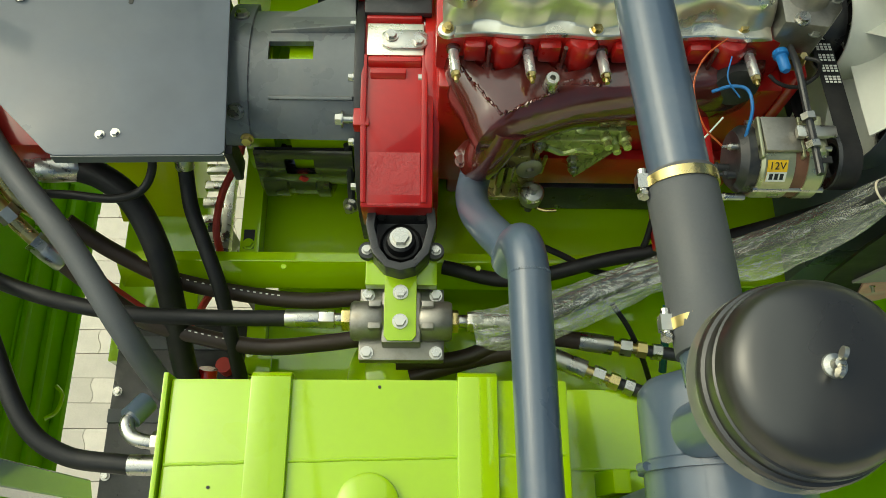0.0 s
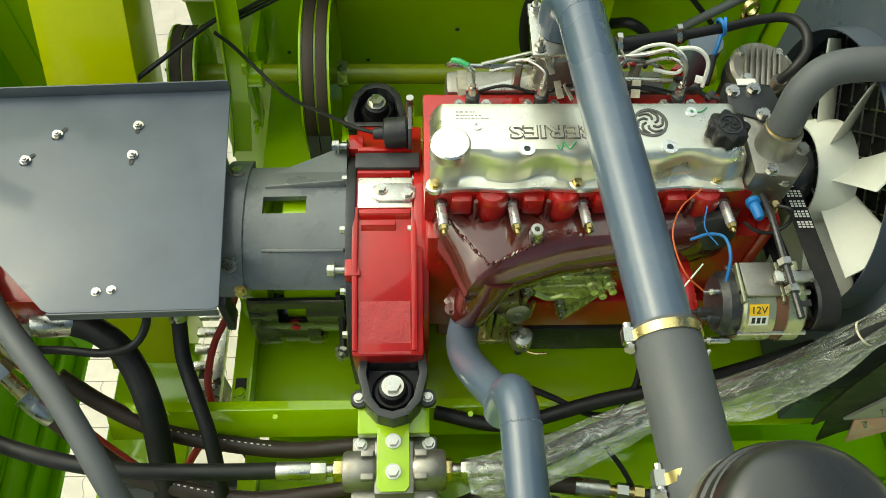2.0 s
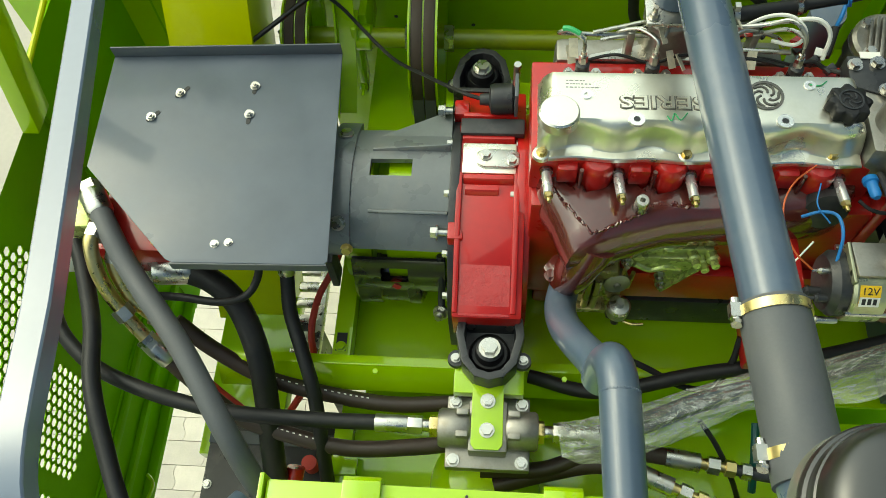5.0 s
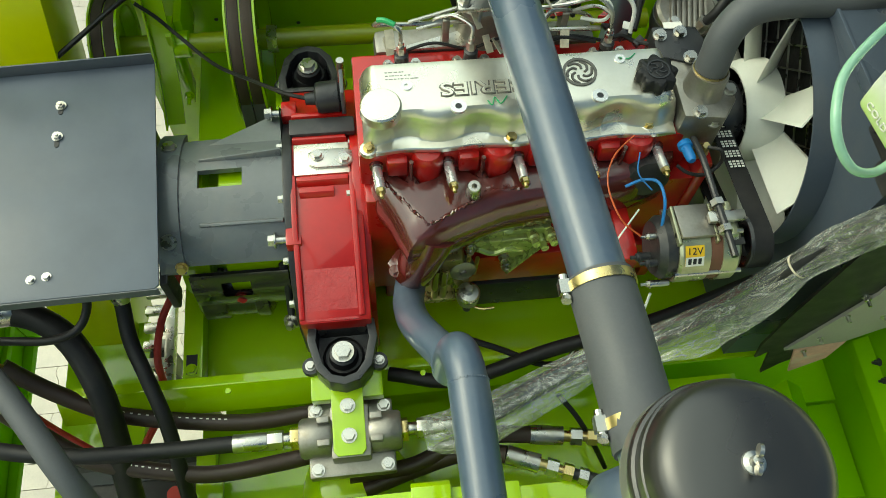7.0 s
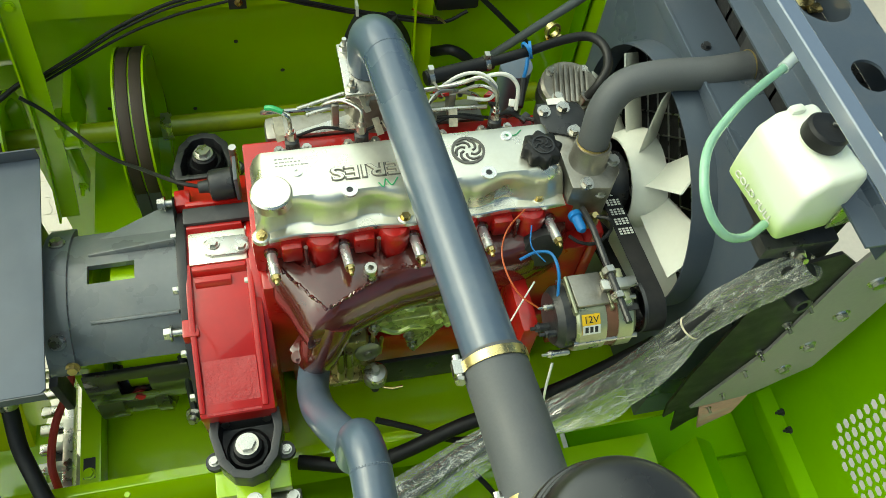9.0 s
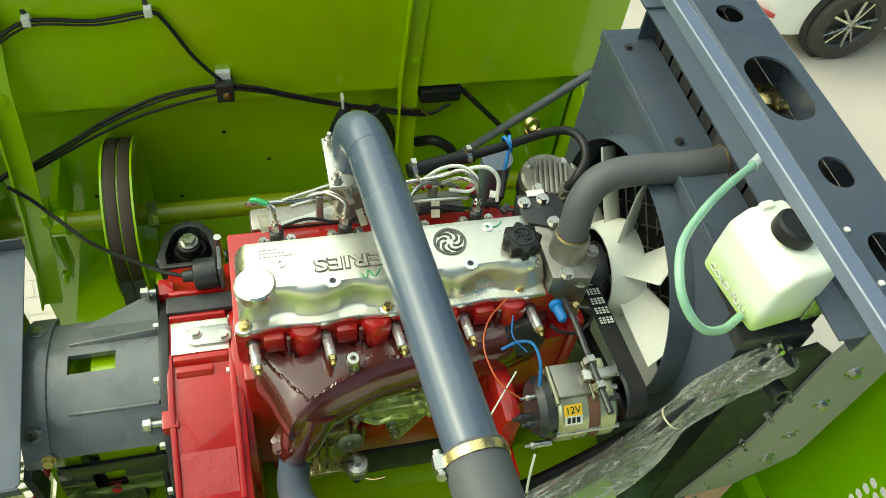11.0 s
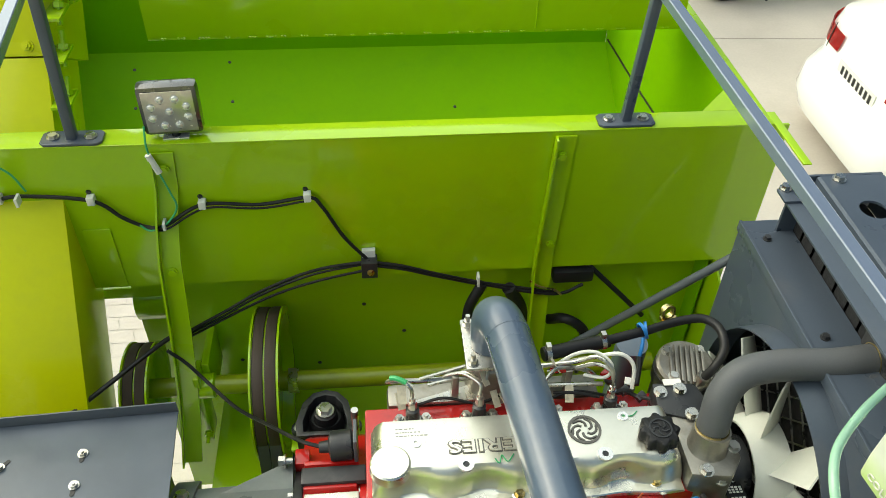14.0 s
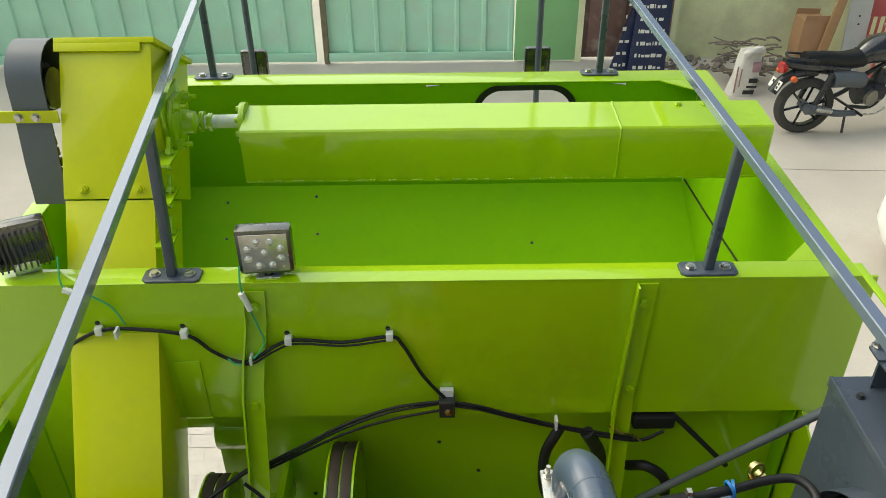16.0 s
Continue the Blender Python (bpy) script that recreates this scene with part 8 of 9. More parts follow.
def crumpled(path, r, seed, drop, pinch=0.0):
    """A loose sleeve that hangs off its hose in long folds."""
    bm = B()
    n = 48
    sweep(bm, path, r, n)
    bm.verts.ensure_lookup_table()
    m = len(path)
    hang = V(0.25, -0.80, -0.45).normalized()
    for i in range(m):
        c = path[i]
        s = i / (m - 1)
        full = drop * (math.sin(math.pi * min(1.0, s * 1.15)) ** 0.7 if s < 0.86 else 0.12) * (1 + 0.25 * noise.noise(V(s * 7 + seed, 0, 0)))
        if pinch:
            full *= 1 - 0.85 * min(1.0, max(0.0, (s - 0.30) / 0.23))
        for k in range(n):
            v = bm.verts[i * n + k]
            d = (v.co - c).normalized()
            a = 2 * math.pi * k / n + 0.8 * s
            f = noise.noise(V(s * 2.0 + seed, math.cos(a) * 2.2, math.sin(a) * 2.2)) * 0.30
            f += (abs(noise.noise(V(s * 3.0 + seed, math.cos(a) * 6, math.sin(a) * 6))) - 0.2) * 0.30
            w = max(0.0, d.dot(hang)) ** 2.2
            q = r * (1 - pinch * math.exp(-((s - 0.53) / 0.05) ** 2))
            v.co = c + d * q * (1.0 + f) + hang * full * w * (1 + 0.5 * f)
    return bm


ch = thing("cooler_hose", (0.6, 0.6, 2.5), "black cooler hose wrapped in loose clear plastic film", "hose")
HP = [(0.19, 0.452, 2.43), (0.27, 0.475, 2.44), (0.40, 0.527, 2.45), (0.53, 0.560, 2.47), (0.615, 0.572, 2.53), (0.713, 0.569, 2.68), (0.808, 0.580, 2.86), (0.852, 0.564, 2.97), (0.885, 0.552, 3.03)]
bm = B()
tube(bm, HP, 0.021, 16)
part("hose", bm, RUBBER, ch)
for a, b, sd in ((0, 4, 3), (3, 9, 8)):
    bm = B()
    seg = HP[a:b]
    if a == 0:
        seg = [(0.11, 0.44, 2.42)] + seg
    path = smooth_path(seg, 16)
    bm.free()
    bm = crumpled(path, 0.033 if a == 0 else 0.026, sd, 0.026 if a == 0 else 0.042, 0.0 if a == 0 else 0.2)
    part("film_sleeve", bm, film, ch, "crumpled clear plastic film")
bm = B()
lathe(bm, (0.775, 0.576, 2.795), (0.45, 0.03, 0.85), [(0.0215, -0.0015), (0.0235, -0.0015), (0.0235, 0.0015), (0.0215, 0.0015), (0.0215, -0.0015)], 24)
part("film_tie", bm, CREAM, ch, "yellowed tie round the film")
bm = B()
tube(bm, [(0.05, 0.60, 2.34), (0.2, 0.565, 2.36), (0.4, 0.60, 2.40), (0.62, 0.63, 2.44), (0.85, 0.68, 2.50), (1.0, 0.70, 2.6)], 0.016, 12)
solo("cooler_pipe", bm, RUBBER, "plain black rubber pipe behind the film wrapped hose", "hose")
bm = B()
tube(bm, [(0.40, 0.50, 2.40), (0.44, 0.46, 2.36), (0.48, 0.41, 2.30), (0.52, 0.38, 2.2)], 0.006, 8)
solo("loose_cable", bm, RUBBER, "thin black cable hanging by the deck", "cable")
bm = B()
tube(bm, [(0.545, 0.53, 2.30), (0.54, 0.46, 2.28), (0.545, 0.40, 2.22)], 0.009, 8)
solo("loose_cable", bm, mat("dark teal insulation", (0.01, 0.09, 0.09), 0.4), "dark teal cable hanging by the deck", "cable")

# ---- radiator, shroud and top frame ----
rad = thing("radiator", (0.95, 0.95, 2.228), "slate grey radiator with fan shroud and pierced top plate", "radiator")
SY, SZ, SR = 0.945, 2.755, 0.272
bm = B()
n = 64
y0, y1, z0, z1 = 0.60, 1.335, 2.26, 3.06
circ, rect = [], []
for i in range(n):
    a = 2 * math.pi * i / n
    c, s = math.cos(a), math.sin(a)
    circ.append((SY + SR * c, SZ + SR * s))
    k = min((y1 - SY if c > 0 else SY - y0) / max(1e-6, abs(c)), (z1 - SZ if s > 0 else SZ - z0) / max(1e-6, abs(s)))
    rect.append((SY + k * c, SZ + k * s))
A = [bm.verts.new((0.838, *p)) for p in circ]
R_ = [bm.verts.new((0.838, *p)) for p in rect]
for i in range(n):
    bm.faces.new((A[i], A[(i + 1) % n], R_[(i + 1) % n], R_[i]))
cor = [((y0, z0)), ((y0, z1)), ((y1, z1)), ((y1, z0))]
for cy, cz in cor:
    near = sorted(range(n), key=lambda i: (rect[i][0] - cy) ** 2 + (rect[i][1] - cz) ** 2)[:2]
    v = bm.verts.new((0.838, cy, cz))
    i, j = sorted(near)
    if (j - i) % n == 1 or (i - j) % n == 1:
        bm.faces.new((R_[i], R_[j], v))
shroud = part("shroud", bm, FRAME_GREY, rad)
part("shroud_top", box(B(), (0.8385, y0, z1 - 0.003), (0.935, y1, z1)), FRAME_GREY, shroud)
part("shroud_side", box(B(), (0.8385, y0, z0), (0.935, y0 + 0.003, z1 - 0.003)), FRAME_GREY, shroud)
part("shroud_side", box(B(), (0.8385, y1 - 0.003, z0), (0.935, y1, z1 - 0.003)), FRAME_GREY, shroud)
bm = B()
lathe(bm, (0.79, SY, SZ), (1, 0, 0), [(SR - 0.003, 0.0), (SR, 0.0), (SR + 0.003, 0.05), (SR, 0.053), (SR - 0.003, 0.05), (SR - 0.003, 0.0)], 72)
part("shroud_ring", bm, FRAME_GREY, shroud)
bm = B()
box(bm, (0.832, y0, z1 - 0.022), (0.838, y1, z1 + 0.003))
part("shroud_lip", bm, FRAME_GREY, shroud, bevel=0.001)
for y in (1.275, 1.0, 0.72):
    bm = B()
    bolt(bm, (0.87, y, z1), (0, 0, 1), 0.007, 0.006)
    part("shroud_bolt", bm, BLACK_CAST, shroud)
bm = B()
box(bm, (0.937, y0 + 0.02, 2.28), (0.985, y1 - 0.02, 3.10))
part("core", bm, mat("black radiator core", (0.012, 0.012, 0.013), 0.6, vary=0.2, scale=60, bump=0.4, bump_scale=300), rad)
for sgn in (1, -1):
    for i in range(22):
        bm = B()
        o = -0.75 + 0.07 * i
        pts = []
        for t in (-0.40, 0.40):
            yy, zz = SY + t, SZ + sgn * t + o
            pts.append(V(0.928, yy, zz))
        a, b = pts
        lo_t, hi_t = 0.0, 1.0
        d = b - a
        for ax, lo_, hi_ in ((1, y0 + 0.03, y1 - 0.03), (2, 2.30, 3.04)):
            t0, t1 = (lo_ - a[ax]) / d[ax], (hi_ - a[ax]) / d[ax]
            lo_t, hi_t = max(lo_t, min(t0, t1)), min(hi_t, max(t0, t1))
        if hi_t - lo_t < 0.05:
            continue
        sweep(bm, [a + d * lo_t, a + d * hi_t], 0.0022, 5)
        part("guard_wire", bm, ZINC, rad, "fine wire guard")
for i in range(14):
    y = 0.66 + 0.05 * i
    bm = B()
    box(bm, (0.937, y, 3.055), (0.968, y + 0.008, 3.125))
    part("tank_rib", bm, BLACK_CAST, rad)
    bm = B()
    bolt(bm, (0.945, y + 0.027, 3.102), (-0.4, 0, 1), 0.006, 0.005)
    part("tank_bolt", bm, ZINC, rad)
bm = B()
box(bm, (0.945, 0.62, 3.10), (1.07, 1.30, 3.128))
part("header_tank", bm, BLACK_CAST, rad, bevel=0.008)
bm = B()
box(bm, (0.93, 0.895, 3.02), (0.96, 0.99, 3.10))
part("inlet_neck", bm, BLACK_CAST, rad, bevel=0.01)

# top plate pierced by round and long holes
tp = thing("pierced_guard", (1.0, 0.95, 2.228), "slate grey folded frame over the radiator with cut holes", "frame")
HOLES = [(1.187, 0.027, 0.027), (0.978, 0.084, 0.047), (0.775, 0.034, 0.027), (0.60, 0.05, 0.03)]
PX0, PX1, HX = 0.945, 1.075, 1.003
bm = B()
cuts = [1.295]
for hy, hl, hr in HOLES:
    cuts += [hy + hl + 0.012, hy - hl - 0.012]
cuts.append(0.52)
for zt in (3.198, 3.203):
    for k in range(0, len(cuts), 2):
        vs = [bm.verts.new(p) for p in ((PX0, cuts[k], zt), (PX1, cuts[k], zt), (PX1, cuts[k + 1], zt), (PX0, cuts[k + 1], zt))]
        bm.faces.new(vs)
    for hy, hl, hr in HOLES:
        m_ = 40
        inner, outer2 = [], []
        for i in range(m_):
            a = 2 * math.pi * i / m_
            c, s = math.cos(a), math.sin(a)
            inner.append((HX + hr * c, hy + math.copysign(hl - hr, s) * (1 if abs(s) > 1e-9 else 0) + hr * s))
            kx = ((PX1 - HX) if c > 0 else (HX - PX0)) / max(1e-6, abs(c))
            ky = (hl + 0.012) / max(1e-6, abs(s))
            k = min(kx, ky)
            outer2.append((HX + k * c, hy + k * s))
        iv = [bm.verts.new((*p, zt)) for p in inner]
        ov = [bm.verts.new((*p, zt)) for p in outer2]
        for i in range(m_):
            bm.faces.new((iv[i], iv[(i + 1) % m_], ov[(i + 1) % m_], ov[i]))
        for cx in (PX0, PX1):
            for cy in (hy - hl - 0.012, hy + hl + 0.012):
                near = sorted(range(m_), key=lambda i: (outer2[i][0] - cx) ** 2 + (outer2[i][1] - cy) ** 2)[:2]
                i, j = sorted(near)
                if (j - i) in (1, m_ - 1):
                    bm.faces.new((ov[i], ov[j], bm.verts.new((cx, cy, zt))))
        if zt > 3.2:
            low = [bm.verts.new((*p, 3.198)) for p in inner]
            for i in range(m_):
                bm.faces.new((iv[i], iv[(i + 1) % m_], low[(i + 1) % m_], low[i]))
bmesh.ops.remove_doubles(bm, verts=bm.verts, dist=0.0002)
part("top_plate", bm, FRAME_GREY, tp)
bm = B()
prism(bm, [(PX0, 3.203), (PX0 - 0.006, 3.200), (PX0 - 0.006, 3.17), (PX0 - 0.001, 3.17), (PX0 - 0.001, 3.197)], "y", 0.52, 1.295)
part("fold", bm, FRAME_GREY, tp)
bm = B()
prism(bm, [(PX1, 3.203), (PX1 + 0.005, 3.20), (PX1 + 0.005, 3.12), (PX1, 3.12)], "y", 0.52, 1.295)
part("fold", bm, FRAME_GREY, tp)
bm = B()
prism(bm, [(0.874, 3.165), (0.915, 3.165), (0.915, 3.186), (0.920, 3.186), (0.920, 3.12), (0.915, 3.12), (0.915, 3.160), (0.874, 3.160)], "y", 0.50, 1.31)
part("angle_bar", bm, FRAME_GREY, tp, bevel=0.001)
for y in (1.28, 0.70):
    bm = B()
    box(bm, (0.868, y - 0.02, 3.165), (0.935, y + 0.02, 3.171))
    part("lug", bm, FRAME_GREY, tp, bevel=0.002)
bm = B()
bolt(bm, (0.978, 1.283, 3.203), (0, 0, 1), 0.010, 0.008)
part("bolt", bm, ZINC, tp)
bm = B()
bolt(bm, (0.885, 1.30, 3.171), (0, 0, 1), 0.009, 0.008)
part("bolt", bm, ZINC, tp)
bm = B()
box(bm, (0.90, 1.30, 2.228), (1.08, 1.306, 3.20))
part("side_upright", bm, FRAME_GREY, tp)
for y in (0.66, 0.56):
    bm = B()
    bolt(bm, (0.955, y, 3.203), (0, 0, 1), 0.005, 0.003, False)
    part("paint_chip", bm, WHITE, tp)
LEGM = mat("dusty brown grey leg sheet", (0.30, 0.28, 0.26), 0.5, vary=0.15, scale=8, bump=0.08, dirt=(0.30, 0.28, 0.25), dirt_amount=0.3)
bm = B()
prism(bm, [(0.905, 2.415), (1.03, 2.44), (1.13, 2.56), (1.13, 3.10), (1.0, 3.18), (0.97, 3.0), (0.965, 2.7)], "y", 0.545, 0.551)
leg = part("front_leg", bm, LEGM, tp, "dusty grey bolted leg sheet")
# added patch that stands for pale pink ground showing through the gap
bm = B()
prism(bm, [(0.930, 2.412), (1.035, 2.436), (1.040, 2.33), (0.985, 2.25)], "y", 0.5455, 0.5505)
part("primer_tip", bm, mat("pink ground tone", (0.62, 0.34, 0.30), 0.7, vary=0.25, scale=20, dirt=(0.6, 0.58, 0.52), dirt_amount=0.6, dirt_scale=12), tp, "added pink patch for the ground past the leg")
for z in (2.94, 2.82, 2.69, 2.58):
    bm = B()
    lathe(bm, (1.052, 0.545, z), (0, -1, 0), [(0, 0.0), (0.017, 0), (0.015, 0.003), (0, 0.004)], 20)
    bolt(bm, (1.052, 0.542, z), (0, -1, 0), 0.011, 0.007, False)
    part("leg_bolt", bm, ZINC, leg)
bm = B()
prism(bm, [(0.845, 2.44), (0.862, 2.36), (0.880, 2.40), (0.923, 2.24), (0.945, 2.30), (0.985, 2.36), (0.985, 3.0), (0.93, 3.05), (0.845, 3.02), (0.838, 2.6)], "y", 0.552, 0.558)
flap = part("rubber_flap", bm, RUBBER, tp, "black rubber sealing flap")
for z in (2.40, 2.48, 2.6, 2.68, 2.8, 2.88):
    bm = B()
    bolt(bm, (0.955 - 0.02 * (int(z * 50) % 2), 0.552, z), (0, -1, 0), 0.007, 0.007, stud=0.012)
    part("flap_bolt", bm, ZINC, flap)
bm = B()
lathe(bm, (0.900, 0.552, 2.93), (0.1, -1, 0.2), [(0.010, 0), (0.017, 0), (0.017, 0.030), (0.010, 0.030), (0.010, 0.0)], 20)
part("drain_stub", bm, BLACK_CAST, tp)
bm = B()
lathe(bm, (1.029, 1.028, 3.128), (0, 0, 1), [(0.028, 0), (0.030, 0.01), (0.030, 0.014), (0.022, 0.018), (0.012, 0.019), (0.010, 0.023), (0, 0.023)], 28)
rc = part("pressure_cap", bm, BRASS, rad, "plated pressure cap")
bm = B()
box(bm, (1.035, 0.988, 3.132), (1.062, 1.008, 3.140))
part("ear", bm, BRASS, rc, bevel=0.003)
bm = B()
box(bm, (0.992, 1.04, 3.132), (1.004, 1.06, 3.140))
part("ear", bm, BRASS, rc, bevel=0.003)

# ---- coolant bottle ----
milk = bpy.data.materials.new("milky polyethylene")
milk.use_nodes = True
mb = milk.node_tree.nodes["Principled BSDF"]
mb.inputs["Roughness"].default_value = 0.35
mb.inputs["Subsurface Weight"].default_value = 0.3
mb.inputs["Subsurface Radius"].default_value = (0.03, 0.03, 0.02)
mco = milk.node_tree.nodes.new("ShaderNodeTexCoord")
msep = milk.node_tree.nodes.new("ShaderNodeSeparateXYZ")
mns = milk.node_tree.nodes.new("ShaderNodeTexNoise")
mns.inputs["Scale"].default_value = 14
madd = milk.node_tree.nodes.new("ShaderNodeMath")
madd.operation = "MULTIPLY_ADD"
madd.inputs[1].default_value = 0.05
mramp = milk.node_tree.nodes.new("ShaderNodeMapRange")
mramp.inputs["From Min"].default_value, mramp.inputs["From Max"].default_value = 3.125, 3.185
mmix = milk.node_tree.nodes.new("ShaderNodeMix")
mmix.data_type = "RGBA"
mmix.inputs[6].default_value, mmix.inputs[7].default_value = (0.50, 0.70, 0.16, 1), (0.74, 0.77, 0.66, 1)
ml = milk.node_tree.links.new
ml(mco.outputs["Object"], msep.inputs[0])
ml(mco.outputs["Object"], mns.inputs["Vector"])
ml(mns.outputs["Fac"], madd.inputs[0])
ml(msep.outputs["Z"], madd.inputs[2])
ml(madd.outputs[0], mramp.inputs["Value"])
ml(mramp.outputs[0], mmix.inputs[0])
ml(mmix.outputs[2], mb.inputs["Base Color"])
bot = thing("coolant_bottle", (0.80, 0.62, 3.06), "milky white plastic coolant bottle with green coolant and black cap", "bottle")
M_ = pose(0.836, 0.640, 3.10, 0, 0, 8)
bm = B()
prism(bm, [(-0.060, 0.0), (-0.062, 0.05), (-0.058, 0.108), (-0.032, 0.134), (0.032, 0.136), (0.042, 0.118), (0.044, 0.0)], "y", -0.070, 0.068)
bmesh.ops.recalc_face_normals(bm, faces=bm.faces)
bmesh.ops.bevel(bm, geom=list(bm.edges), offset=0.016, segments=4, profile=0.5, affect="EDGES", clamp_overlap=True)
bm.transform(M_)
bd = part("body", bm, milk, bot, angle=60)
bm = B()
lathe(bm, M_ @ V(0.000, 0.006, 0.128), (0.12, 0.0, 1), [(0.030, 0), (0.030, 0.014), (0, 0.014)], 28)
part("neck", bm, milk, bd)
bm = B()
lathe(bm, M_ @ V(-0.004, 0.002, 0.138), (0.12, 0.0, 1), [(0.031, 0), (0.032, 0.004), (0.031, 0.020), (0.027, 0.024), (0, 0.025)], 32)
capb = part("cap", bm, RUBBER, bot, "black screw cap")
bm = B()
tube(bm, [M_ @ V(0.004, 0.004, 0.163), M_ @ V(0.014, -0.002, 0.170), M_ @ V(0.032, -0.012, 0.166)], 0.0035, 8)
part("vent_nipple", bm, BLACK_CAST, capb)
bm = B()
box(bm, (-0.018, 0.052, 0.118), (0.006, 0.066, 0.142))
bm.transform(M_)
part("spout_tab", bm, milk, bd, bevel=0.005)
letters("embossed_mark", "COLD FULL", 0.0165, 0.0010, M_ @ pose(-0.0635, 0.0, 0.026, 90, 0, -90) @ Matrix.Diagonal((1.15, 1, 1, 1)), WHITE, bd)
bm = B()
box(bm, (0.030, -0.075, 0.005), (0.086, -0.071, 0.060))
bm.transform(M_)
bk = part("bracket", bm, ZINC, bot, "plated bracket", bevel=0.002)
bm = B()
bolt(bm, M_ @ V(0.072, -0.075, 0.042), M_.to_3x3() @ V(0, -1, 0), 0.010, 0.008)
part("bracket_bolt", bm, ZINC, bk)
bm = B()
prism(bm, [(0.80, 3.06), (0.93, 3.06), (0.93, 2.90), (0.90, 2.90), (0.89, 3.02), (0.80, 3.03)], "y", 0.572, 0.625)
part("stand", bm, BLACK_CAST, bot, bevel=0.006)
bm = B()
box(bm, (0.80, 0.60, 3.06), (0.88, 0.68, 3.10))
part("stand_plate", bm, BLACK_CAST, bot, bevel=0.004)
for x, y, z in ((0.865, 0.572, 3.035), (0.905, 0.572, 2.98)):
    bm = B()
    bolt(bm, (x, y, z), (0, -1, 0.5), 0.010, 0.010, stud=0.012)
    part("stand_bolt", bm, ZINC, bot)
hz = thing("overflow_hose", (0.7, 0.65, 3.1), "clear green tinted overflow hose", "hose")
ghose = mat("green tinted clear hose", (0.42, 0.70, 0.50), 0.10, vary=0.12, scale=20, coat=0.5)
ghose.node_tree.nodes["Principled BSDF"].inputs["Transmission Weight"].default_value = 0.45
bm = B()
tube(bm, [(0.885, 0.815, 3.22), (0.85, 0.79, 3.222), (0.796, 0.757, 3.225), (0.735, 0.715, 3.225), (0.680, 0.665, 3.215), (0.657, 0.610, 3.20), (0.664, 0.575, 3.175), (0.690, 0.556, 3.15), (0.732, 0.562, 3.13), (0.775, 0.585, 3.118)], 0.0070, 14)
part("tube", bm, ghose, hz)
bm = B()
tube(bm, [(0.895, 0.822, 3.22), (0.88, 0.811, 3.2205), (0.85, 0.79, 3.222)], 0.0092, 14)
part("dry_end", bm, mat("clear hose", (0.45, 0.5, 0.48), 0.15, coat=0.5), hz, "clear empty hose end")

# ---- black battery box and chassis beam below the deck ----
bb = thing("battery_box", (-0.62, 0.32, GROUND), "black sheet steel battery box on the chassis", "box")
part("case", box(B(), (-0.785, -0.10, 1.60), (-0.45, 0.59, 1.885)), BLACK_CAST, bb, bevel=0.008)
part("lid", box(B(), (-0.79, -0.105, 1.886), (-0.445, 0.595, 1.905)), BLACK_CAST, bb, bevel=0.006)
for y in (0.10, 0.33, 0.52):
    part("lid_strap", box(B(), (-0.79, y, 1.9055), (-0.445, y + 0.035, 1.912)), RUBBER_GREY, bb, bevel=0.002)
for y in (0.02, 0.2, 0.41, 0.56):
    bm = B()
    bolt(bm, (-0.775, y, 1.906), (0, 0, 1), 0.009, 0.008)
    part("lid_bolt", bm, ZINC, bb)
for y in (0.0, 0.5):
    part("leg", box(B(), (-0.70, y, GROUND), (-0.64, y + 0.06, 1.60)), BLACK_CAST, bb)
part("terminal_clamp", cyl(B(), (-0.50, 0.47, 1.905), (-0.50, 0.47, 1.955), 0.02, n=16), RED_HOSE, bb, "red terminal cover")

# ---- plain body sheets that carry the machine down to the ground ----
bm = B()
box(bm, (-0.35, 0.32, GROUND), (0.70, 1.58, 2.09))
solo("lower_body", bm, GREEN, "olive green body sheets under the engine deck", "body", kind="structure")
bm = B()
box(bm, (-0.45, 1.72, GROUND), (0.90, 2.70, 2.26))
solo("tank_base", bm, GREEN, "olive green body sheets under the grain tank", "body", kind="structure")
bm = B()
box(bm, (-0.10, -0.12, GROUND), (0.45, 0.28, 2.16))
solo("tank_stand", bm, GREEN, "olive green stand under the fuel tank", "body", kind="structure")


# ---- white car parked beside the machine ----
TYRE = mat("dusty tyre rubber", (0.05, 0.047, 0.042), 0.8, vary=0.2, scale=20, bump=0.3, bump_scale=90)
GLASSY = mat("dark tinted glass", (0.01, 0.014, 0.013), 0.06, vary=0.05, bump=0, coat=0.5)
car = thing("parked_car", (5.6, 5.05, GROUND), "white saloon car parked with its tail towards the machine", "car")
CY0, CY1 = 4.20, 5.92
prof = [(3.72, 0.62), (3.56, 0.64), (3.50, 0.80), (3.53, 0.98), (3.63, 1.10), (3.67, 1.30), (3.72, 1.40), (3.95, 1.445), (4.35, 1.47), (4.95, 1.80), (5.6, 1.88), (6.3, 1.86), (7.0, 1.48), (7.8, 1.33), (8.05, 1.1), (8.08, 0.75), (8.0, 0.62)]
bm = B()
rows = []
for i in range(21):
    t = -1 + 2 * i / 20
    row = []
    for x, z in prof:
        side = abs(t) ** 5
        zz = GROUND - 0.4 + z
        sx_ = x + (0.30 if x < 5 else -0.30) * abs(t) ** 6 * (1.0 if z < 1.2 else 0.75)
        inset = 1.0 - (0.16 * max(0, z - 1.40) / 0.48) - 0.03 * max(0, 0.85 - z) / 0.25
        row.append(bm.verts.new((sx_, (CY0 + CY1) / 2 + t * (CY1 - CY0) / 2 * inset, zz - 0.03 * side)))
    rows.append(row)
